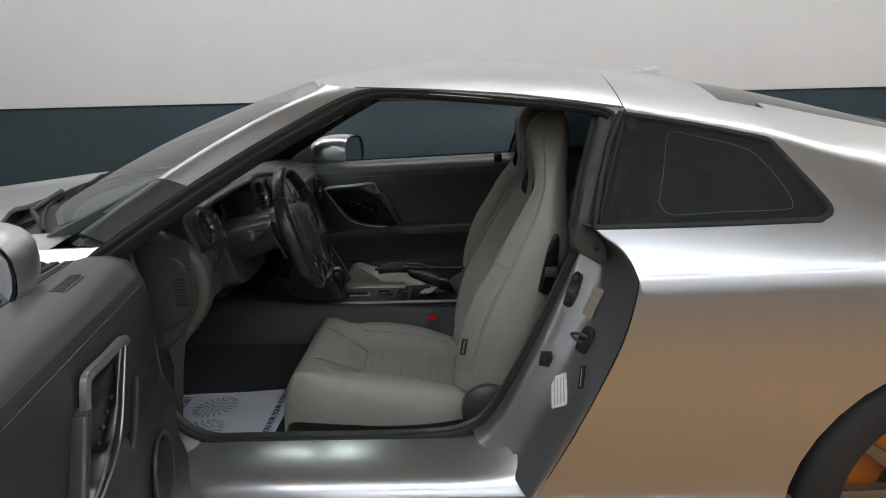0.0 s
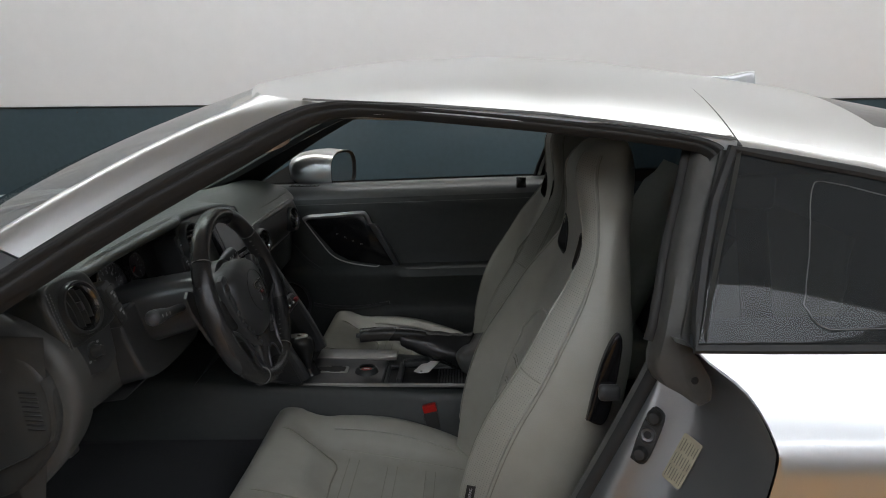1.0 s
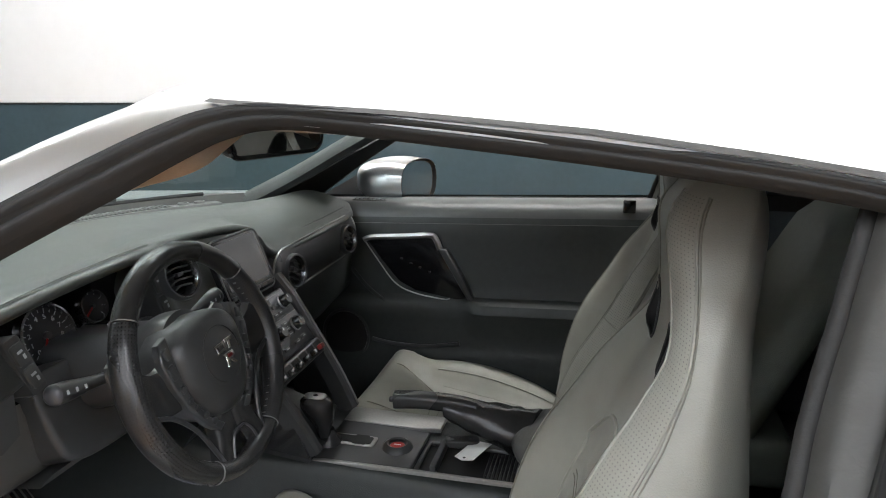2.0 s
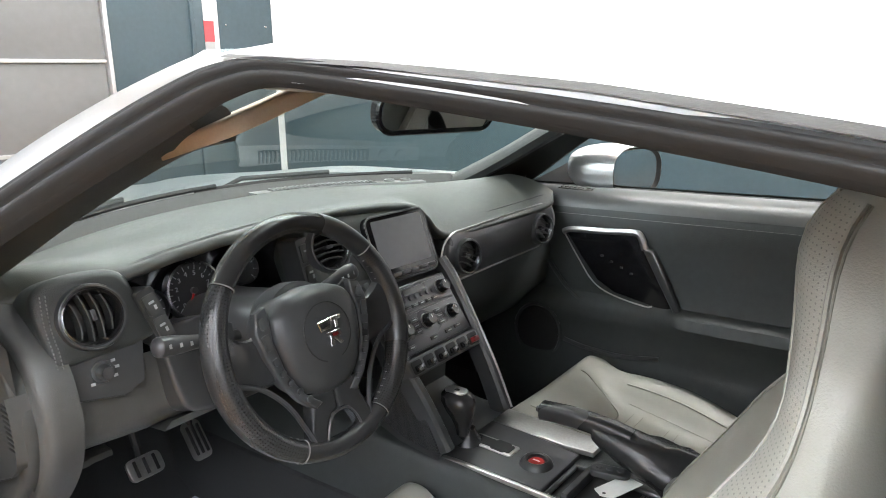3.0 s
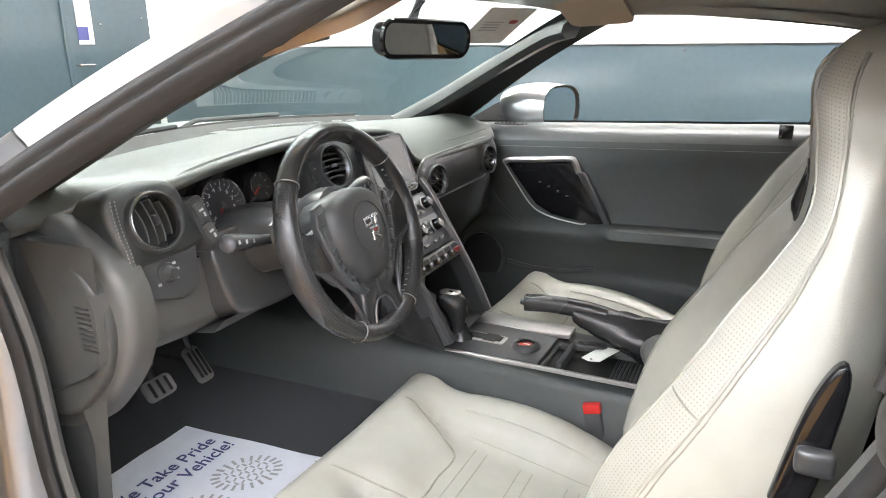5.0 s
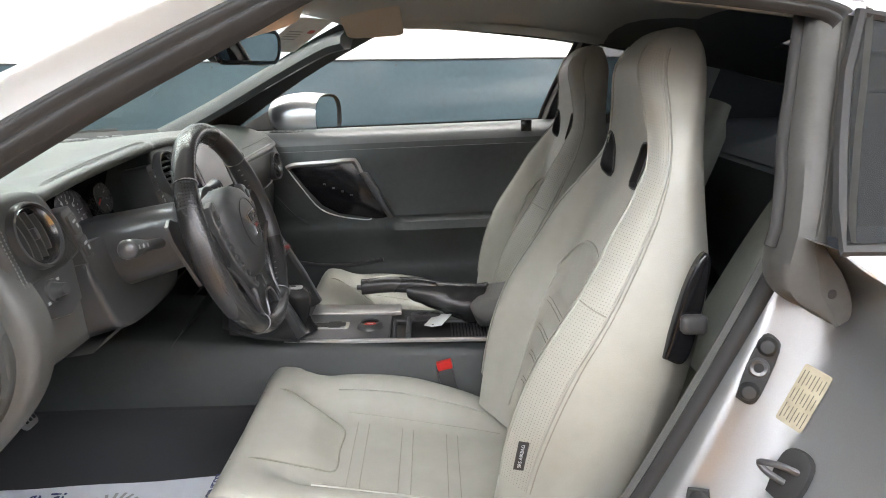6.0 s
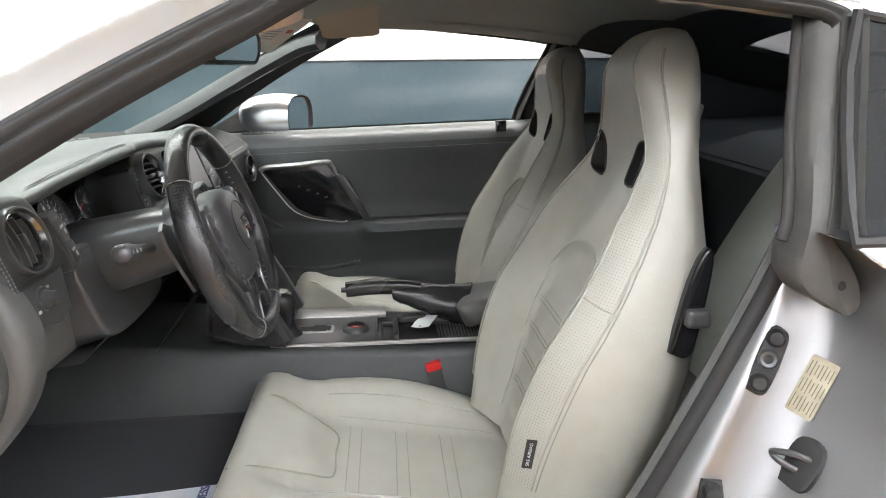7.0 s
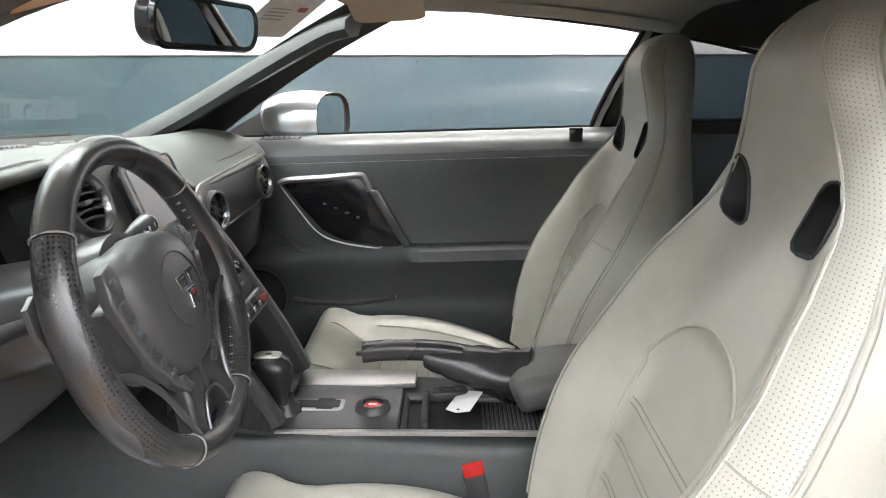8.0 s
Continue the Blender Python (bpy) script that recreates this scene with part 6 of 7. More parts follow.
for pts, tip in (([(-0.500, -0.41, 0.905), (-0.497, -0.48, 0.918), (-0.495, -0.545, 0.930)], 0), ([(-0.49, -0.30, 0.925), (-0.478, -0.245, 0.948), (-0.470, -0.200, 0.960)], 1)):
    st = part("stalk", tube(catmull(pts, 4), 0.0085, 12, scale=[1, 1, 1, 1, 1.1, 1.3, 1.55, 1.7, 1.7]), SATIN, dash)
    part("stalk_tip", lathe([(0, 0.008), (0.009, 0.007), (0.013, 0.004), (0.0146, 0)], 18), PANEL_GREY, st, place=facing(pts[2], Vector(pts[2]) - Vector(pts[1])))
    for k in range(3):
        part("stalk_mark", box(0.004, 0.006, 0.001), GREY_PRINT, st, place=facing(Vector(pts[1]).lerp(Vector(pts[2]), 0.35 + 0.25 * k) + Vector((0.0135, 0, 0.003)), (1, 0, 0.2)))

# footwell: side trim, pedals
for fl in (same, mirrored):
    part("footwell_side", fl(grid([[(x, -0.735, z) for z in (0.20, 0.45, 0.70, 0.95)] for x in (-1.16, -0.95, -0.72)])), CARPET, car)
part("kick_panel", grid([[(-0.74, -0.70, 0.95), (-0.70, -0.69, 0.80), (-0.68, -0.68, 0.62), (-0.72, -0.68, 0.30)], [(-0.60, -0.69, 0.95), (-0.62, -0.68, 0.80), (-0.66, -0.67, 0.62), (-0.70, -0.67, 0.30)], [(-0.95, -0.66, 0.95), (-0.95, -0.66, 0.80), (-0.95, -0.66, 0.62), (-0.95, -0.66, 0.30)]]), TRIM, car)
for y, w, h, x, z in ((-0.285, 0.042, 0.085, -0.87, 0.540), (-0.41, 0.070, 0.044, -0.85, 0.548)):
    ped = part("pedal", prism(rounded(h, w, 0.012), 0.008, 0.002, 2), BRUSHED, car, "drilled metal pedal", place=facing((x, y, z), (0.80, 0, 0.60), (0, 1, 0)))
    for k in range(3):
        part("pedal_stud", box(h * 0.75, 0.006, 0.004, 0.001, 1), RUBBER, ped, place=facing((x + 0.008, y - w * 0.28 + w * 0.28 * k, z + 0.006), (0.80, 0, 0.60), (0, 1, 0)))
    part("pedal_arm", tube([(x - 0.01, y, z), (x - 0.06, y, z + 0.16)], 0.008, 6), RUBBER, ped)


# ---- steering wheel ----
sw = new("steering_wheel")
sw.parent = car
tagged(sw, "black leather three-spoke steering wheel")
WM = facing((-0.393, -0.355, 0.913), (0.953, 0, 0.302)) @ Matrix.Scale(1.035, 4)


def rim_arc(a0, a1, r=0.0165, n=24, fat=0.0):
    pts, sc = [], []
    for k in range(n + 1):
        a = radians(a0 + (a1 - a0) * k / n)
        pts.append(Vector((0.163 * math.cos(a), 0.163 * math.sin(a), 0)))
        sc.append(1 + fat * math.sin(math.pi * k / n))
    rows = []
    for k, p in enumerate(pts):
        rad = p.normalized()
        rows.append([p + rad * (r * sc[k] * 0.92 * math.cos(2 * math.pi * j / 14)) + Vector((0, 0, r * sc[k] * 1.08 * math.sin(2 * math.pi * j / 14))) for j in range(14)])
    return grid(rows, True, True, uv=True)


for nm, a0, a1, mt, fat in (("rim_top", 38, 142, WHEEL_SKIN, 0.0), ("rim_grip", 142.6, 242, WHEEL_DOT, 0.16), ("rim_bottom", 242.6, 297.4, WHEEL_SKIN, 0.0), ("rim_grip", 298, 397.4, WHEEL_DOT, 0.16)):
    part(nm, rim_arc(a0, a1, fat=fat), mt, sw, place=WM)
for a in (38, 142, 242, 298):
    p = Vector((0.163 * math.cos(radians(a)), 0.163 * math.sin(radians(a)), 0))
    rad = p.normalized()
    seam = [p + rad * (0.0166 * math.cos(t)) + Vector((0, 0, 0.0188 * math.sin(t))) for t in np.linspace(0, 2 * math.pi, 17)[:-1]]
    part("rim_seam", bmesh_place(tube(seam, 0.0010, 5, (0, 0, 1), loop=True), WM), THREAD, sw)
for k in range(42):
    a = radians(146 + 92 * (k % 21) / 20 + (155 if k > 20 else 0))
    p = Vector((0.1478 * math.cos(a), 0.1478 * math.sin(a), 0.002))
    part("rim_stitch", box(0.0030, 0.0012, 0.0045), THREAD, sw, place=WM @ Matrix.Translation(p) @ Matrix.Rotation(a + 0.5, 4, "Z"))
hubo = [(-0.048, 0.064), (0.0, 0.071), (0.048, 0.064), (0.074, 0.046), (0.080, 0.015), (0.071, -0.030), (0.050, -0.068), (0.022, -0.084), (-0.022, -0.084), (-0.050, -0.068), (-0.071, -0.030), (-0.080, 0.015), (-0.074, 0.046)]
ho = soft(hubo + hubo[:1], 4)[:-1]
rows = []
for t, z in ((0.96, -0.05), (1.0, -0.03), (1.0, -0.006), (0.97, 0.006), (0.90, 0.014), (0.78, 0.020), (0.6, 0.025), (0.3, 0.0285), (0.02, 0.0295)):
    rows.append([(x * t, y * t, z) for x, y in ho])
part("airbag_cover", grid(rows, True, True), WHEEL_HUB, sw, "domed black airbag cover", smooth=60, place=WM)
ringp = [(0.042 * math.cos(a), 0.042 * math.sin(a) + 0.002, 0.0268) for a in np.linspace(radians(-70), radians(250), 41)]
part("cover_groove", bmesh_place(tube(ringp, 0.0009, 5, (0, 0, 1)), WM), RUBBER, sw)
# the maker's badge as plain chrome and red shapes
BM_ = WM @ Matrix.Translation((0.002, 0.000, 0.0282))
badge = part("badge", prism([(-0.020, 0.018), (0.002, 0.020), (0.003, 0.004), (-0.017, 0.004)], 0.003, 0.0008, 1), CHROME, sw, "small chrome and red badge", place=BM_)
part("badge_fill", prism([(-0.014, 0.008), (-0.015, 0.0145), (-0.002, 0.0150), (-0.002, 0.010)], 0.001), RUBBER, badge, place=BM_ @ Matrix.Translation((0, 0, 0.003)))
part("badge_bar", prism([(0.005, 0.0205), (0.024, 0.0205), (0.024, 0.0145), (0.017, 0.0140), (0.016, 0.004), (0.010, 0.004), (0.0105, 0.0140), (0.005, 0.0145)], 0.003, 0.0008, 1), CHROME, badge, place=BM_)
part("badge_bar", prism([(-0.010, 0.001), (0.016, 0.001), (0.019, -0.007), (0.012, -0.011), (0.020, -0.020), (0.012, -0.020), (0.004, -0.011), (0.001, -0.020), (-0.006, -0.020), (-0.003, -0.005)], 0.003, 0.0008, 1), CHROME, badge, place=BM_)
part("badge_fill", prism([(0.001, -0.002), (0.011, -0.002), (0.012, -0.0065), (0.002, -0.0070)], 0.001), DULL_RED, badge, place=BM_ @ Matrix.Translation((0, 0, 0.003)))

for s in (1, -1):
    # broad spoke at nine and three o'clock, dished towards the rim
    arm = []
    for k in range(9):
        t = k / 8
        x = 0.066 + 0.086 * t
        top = 0.046 - 0.024 * math.sin(math.pi * min(1, t * 1.1)) ** 0.7 + 0.004 * t
        bot = -0.040 + 0.016 * t - 0.010 * math.sin(math.pi * t)
        z1 = 0.006 + 0.004 * t - 0.008 * math.sin(math.pi * t)
        arm.append([(x * s, bot, z1 - 0.016), (x * s, bot + 0.003, z1 - 0.003), (x * s, bot + 0.010, z1), (x * s, top - 0.010, z1), (x * s, top - 0.003, z1 - 0.003), (x * s, top, z1 - 0.016)])
    part("spoke", grid(arm, True, True), WHEEL_SKIN, sw, place=WM)
    panel = [(0.078 * s, 0.062), (0.096 * s, 0.056), (0.104 * s, 0.030), (0.098 * s, -0.004), (0.084 * s, -0.046), (0.062 * s, -0.078), (0.040 * s, -0.098), (0.026 * s, -0.092), (0.052 * s, -0.070), (0.072 * s, -0.034), (0.080 * s, 0.012), (0.077 * s, 0.045)]
    sp = part("spoke_panel", prism(panel, 0.012, 0.004, 3), SATIN, sw, "satin black switch panel", place=WM @ Matrix.Translation((0, 0, -0.002)))
    for x, y, w, h in ((0.090, 0.040, 0.011, 0.016), (0.0905, 0.014, 0.012, 0.022), (0.0845, -0.014, 0.011, 0.010), (0.079, -0.032, 0.010, 0.008), (0.071, -0.048, 0.010, 0.008), (0.060, -0.064, 0.010, 0.008), (0.048, -0.079, 0.010, 0.008)):
        part("button", prism(rounded(w, h, 0.003, 4), 0.005, 0.0015, 2), SATIN, sp, place=WM @ Matrix.Translation((x * s, y, 0.0082)) @ Matrix.Rotation(radians(-16 * s), 4, "Z"))
    limb = [(0.0, -0.078), (0.046 * s, -0.074), (0.047 * s, -0.104), (0.066 * s, -0.152), (0.036 * s, -0.160), (0.026 * s, -0.130), (0.014 * s, -0.114), (0.0, -0.112)]
    part("lower_spoke", prism(limb, 0.020, 0.007, 3), WHEEL_SKIN, sw, place=WM @ Matrix.Translation((0, 0, -0.012 + 0.0004 * s)))
    part("slot_edge", bmesh_place(tube(catmull([(0.036 * s, -0.158, 0.006), (0.027 * s, -0.131, 0.008), (0.014 * s, -0.115, 0.0085), (0.0, -0.1125, 0.0085)], 5), 0.0020, 6), WM), GUNMETAL, sw)
    part("spoke_edge", bmesh_place(tube(catmull([(0.052 * s, -0.150, 0.006), (0.062 * s, -0.118, 0.004), (0.080 * s, -0.078, 0.004), (0.110 * s, -0.044, 0.004), (0.146 * s, -0.026, 0.006)], 5), 0.0036, 8), WM), GUNMETAL, sw, "dark metal spoke edge")
    paddle = [(0.098 * s, 0.050), (0.120 * s, 0.060), (0.136 * s, 0.052), (0.140 * s, 0.028), (0.126 * s, -0.012), (0.112 * s, -0.050), (0.102 * s, -0.050), (0.104 * s, 0.0)]
    part("shift_paddle", prism(paddle, 0.006, 0.002, 2), SATIN, sw, "shift paddle behind the wheel", place=WM @ Matrix.Translation((0, 0, -0.050)))


# ---- centre console ----
con = new("centre_console")
con.parent = car
tagged(con, "dark centre console with gear lever and hand brake")
rows = []
for x in np.linspace(-1.1, 0.24, 36):
    z = T(x, ((-1.1, 0.66), (-0.62, 0.64), (-0.46, 0.612), (-0.30, 0.603), (-0.05, 0.590), (0.24, 0.588)))
    yl = T(x, ((-1.1, -0.17), (-0.62, -0.135), (-0.45, -0.108), (-0.34, -0.092), (-0.10, -0.088), (0.24, -0.090)))
    rows.append([(x, yl - 0.065, 0.24), (x, yl - 0.045, 0.40), (x, yl - 0.012, z - 0.02), (x, yl - 0.004, z - 0.006), (x, yl + 0.004, z), (x, 0.15, z), (x, 0.162, z - 0.006), (x, 0.175, z - 0.02), (x, 0.21, 0.40), (x, 0.23, 0.24)])
part("tunnel", grid(rows), DOORSKIN, con, "charcoal leather-sided tunnel")
for pick in ((0, 1, 2), (-1, -2, -3)):
    sgn = -1 if pick[0] == 0 else 1
    low_side = []
    for r in rows:
        a, b, c = (Vector(r[k]) for k in pick)
        low_side.append([a + Vector((0, 0.006 * sgn, 0)), b + Vector((0, 0.006 * sgn, 0)), b.lerp(c, 0.42) + Vector((0, 0.006 * sgn, 0)), b.lerp(c, 0.44)])
    part("tunnel_carpet", grid(low_side), CARPET, con, "black carpet edge")
part("tunnel_seam", tube([(-0.168, -0.075 - 0.001, 0.595), (-0.168, -0.095, 0.50), (-0.168, -0.122, 0.36)], 0.0015, 5), RUBBER, con)
part("shift_plate", prism([(-0.44, -0.092), (-0.33, -0.077), (-0.16, -0.075), (-0.16, 0.075), (-0.30, 0.090), (-0.44, 0.095)], 0.008, 0.004, 3), GUNMETAL, con, place=Matrix.Translation((0, 0.0, 0.600)))
gate = part("shift_gate", prism(rounded(0.095, 0.040, 0.006), 0.006, 0.002, 2), BRUSHED, con, place=Matrix.Translation((-0.305, 0.004, 0.605)))
part("gate_slot", prism(rounded(0.084, 0.026, 0.004), 0.003), RUBBER, gate, place=Matrix.Translation((-0.307, 0.004, 0.6095)))
part("gate_slot", prism(rounded(0.030, 0.036, 0.004), 0.003), RUBBER, gate, place=Matrix.Translation((-0.290, 0.004, 0.6096)))
gl = new("gear_lever")
gl.parent = con
part("gear_boot", lathe([(0.030, 0.0), (0.026, 0.008), (0.018, 0.016), (0.013, 0.03)], 20), WHEEL_SKIN, con, place=Matrix.Translation((-0.355, -0.012, 0.607)))
kn = [[(-0.366 + dx + r * 1.25 * math.cos(a), -0.022 + r * math.sin(a), z) for a in np.linspace(0, 2 * math.pi, 21)[:-1]] for r, z, dx in ((0.011, 0.625, 0.006), (0.013, 0.640, 0.005), (0.018, 0.656, 0.003), (0.025, 0.674, -0.002), (0.029, 0.690, -0.006), (0.027, 0.703, -0.008), (0.018, 0.711, -0.009), (0.002, 0.714, -0.009))]
part("knob", grid(kn, True, True), WHEEL_SKIN, gl, "black leather gear knob")
part("knob_cap", prism(rounded(0.046, 0.030, 0.013), 0.005, 0.002, 2), BRUSHED, gl, place=Matrix.Translation((-0.376, -0.022, 0.7085)))
tagged(gl, "black and chrome gear lever")
part("console_trim", prism([(-0.43, -0.100), (-0.33, -0.086), (-0.16, -0.083), (0.2, -0.084), (0.2, -0.076), (-0.16, -0.074), (-0.33, -0.076), (-0.43, -0.088)], 0.008, 0.003, 2), BRUSHED, con, place=Matrix.Translation((0, 0, 0.600)))
part("console_trim", prism([(-0.40, 0.085), (-0.20, 0.082), (-0.14, 0.09), (-0.14, 0.145), (-0.40, 0.150)], 0.010, 0.004, 2), BRUSHED, con, "brushed metal trim", place=Matrix.Translation((0, 0, 0.601)))
st_b = part("start_button_bezel", lathe([(0.018, 0.012), (0.022, 0.014), (0.028, 0.010), (0.032, 0.0)], 28), SATIN, con, place=Matrix.Translation((-0.208, -0.004, 0.606)))
part("start_button", lathe([(0, 0.009), (0.014, 0.008), (0.0175, 0.004), (0.0175, 0)], 24), RED, st_b, "red start button", place=Matrix.Translation((-0.208, -0.004, 0.606)))
part("button_mark", box(0.014, 0.003, 0.0006), WHITE_PRINT, st_b, place=Matrix.Translation((-0.208, -0.004, 0.6152)))
tray = part("tray", prism([(-0.155, -0.072), (0.09, -0.072), (0.09, 0.045), (-0.155, 0.045)], 0.004, 0.001, 1), RUBBER, con, "black ribbed storage tray", place=Matrix.Translation((0, 0, 0.592)))
for k in range(15):
    part("tray_rib", box(0.004, 0.10, 0.003, 0.001, 1, (-0.02 + 0.0075 * k, -0.014, 0.597)), SATIN, tray)
for a, b in (((-0.155, -0.071, 0.601), (0.09, -0.070, 0.598)), ((-0.155, 0.044, 0.601), (0.09, 0.046, 0.598)), ((-0.152, -0.071, 0.601), (-0.152, 0.044, 0.601))):
    part("tray_edge", tube([a, b], 0.005, 8), SATIN, tray)
part("tray_divider", box(0.012, 0.11, 0.022, 0.004, 2, (-0.118, -0.014, 0.606)), SATIN, tray, place=None)
# hand brake lying along the tunnel
hb = new("hand_brake")
hb.parent = con
hb.matrix_basis = Matrix.Translation((0.032, -0.038, 0.014))
tagged(hb, "black leather hand brake with a folded gaiter")
part("grip", sweep(catmull([(-0.262, 0.090, 0.672), (-0.20, 0.093, 0.676), (-0.13, 0.098, 0.672), (-0.09, 0.10, 0.665)], 5), [(x, y) for x, y in rounded(0.036, 0.034, 0.012, 4)], (0, 0, 1)), WHEEL_SKIN, hb)
part("release", lathe([(0, 0.012), (0.006, 0.011), (0.007, 0)], 12), SATIN, hb, place=facing((-0.262, 0.090, 0.672), (-1, 0, 0)))
gait = []
for k in range(13):
    t = k / 12
    p = Vector((-0.15, 0.097, 0.662)).lerp(Vector((0.035, 0.112, 0.612)), t)
    r = 0.021 + 0.034 * t ** 0.8
    ring = []
    for j in range(22):
        a = 2 * math.pi * j / 22
        fold = 1 + 0.09 * math.sin(5 * a + 7 * t) * t + 0.05 * math.sin(9 * t * 3)
        ring.append(p + Vector((0.25 * r * math.cos(a), r * 1.05 * math.cos(a) * fold, r * 0.95 * math.sin(a) * fold)))
    gait.append(ring)
part("gaiter", grid(gait, True, True), WHEEL_SKIN, hb, "creased black leather gaiter")
arm_rest = sweep(catmull([(0.035, 0.05, 0.625), (0.07, 0.05, 0.640), (0.16, 0.05, 0.650), (0.26, 0.05, 0.650)], 5), [(x, y) for x, y in rounded(0.165, 0.060, 0.026, 5)], (0, 0, 1), scale=[0.80] + [0.93, 0.98, 1, 1] + [1.0] * 11)
part("armrest", arm_rest, TRIM_MID, con, "padded dark armrest lid")


# ---- seats ----
def table(h, m):
    return float(np.interp(h, [p[0] for p in m], [p[1] for p in m]))


BACK_W = ((0, 0.235), (0.08, 0.25), (0.2, 0.266), (0.32, 0.268), (0.42, 0.250), (0.48, 0.224), (0.54, 0.194), (0.6, 0.164), (0.66, 0.136), (0.70, 0.112), (0.735, 0.090), (0.758, 0.068), (0.775, 0.032))
BACK_C = ((0, 0.01), (0.1, 0.0), (0.25, -0.005), (0.4, -0.03), (0.5, -0.042), (0.57, -0.040), (0.64, -0.018), (0.70, 0.002), (0.745, -0.012), (0.765, -0.03), (0.775, -0.05))
BACK_B = ((0, 0.045), (0.12, 0.07), (0.25, 0.068), (0.35, 0.055), (0.45, 0.042), (0.52, 0.022), (0.60, 0.0), (0.8, 0.0))
BACK_T = ((0, -0.17), (0.25, -0.175), (0.42, -0.165), (0.52, -0.14), (0.62, -0.115), (0.72, -0.10), (0.765, -0.08), (0.775, -0.06))


def eased(m):
    """A table passed through by a smooth curve, close together."""
    return [(p.x, p.y) for p in catmull([(a, b, 0) for a, b in m], 10)]


BACK_W, BACK_C, BACK_B, BACK_T = map(eased, (BACK_W, BACK_C, BACK_B, BACK_T))


CUSHION_B = eased(((0, 0.022), (0.15, 0.044), (0.35, 0.062), (0.52, 0.060), (0.66, 0.048), (0.78, 0.034), (1, 0.026)))
CUSHION_Z = eased(((0, 0.485), (0.3, 0.498), (0.6, 0.526), (0.85, 0.562), (0.94, 0.560), (1, 0.525)))
CUSHION_W = eased(((0, 0.225), (0.2, 0.262), (0.45, 0.274), (0.68, 0.262), (0.82, 0.250), (0.93, 0.240), (1, 0.228)))


def back_front(v, h):
    """How far the backrest's front stands out at the share v of its half width and the height h."""
    a = abs(v)
    f = table(h, BACK_C) + table(h, BACK_B) * smooth_step((a - 0.40) / 0.36)
    top = 0.32 + 0.09 * math.sqrt(max(0.0, 1 - (a / 0.46) ** 2)) if a < 0.46 else 0.0
    inside = smooth_step((0.46 - a) / 0.07) * smooth_step((top - h) / 0.02)
    f -= 0.010 * inside
    if 0.05 < h < 0.29 and a < 0.46:
        f += 0.005 * inside * abs(math.sin(math.pi * (h - 0.05) / 0.055)) ** 0.5
    edge = -0.075 - 0.025 * smooth_step((0.62 - h) / 0.2)
    a0 = 0.60 + 0.06 * smooth_step((0.62 - h) / 0.2)
    if a > a0:
        k = (a - a0) / (1 - a0)
        f += (edge - f) * (1 - math.sqrt(max(0, 1 - k * k)))
    return f


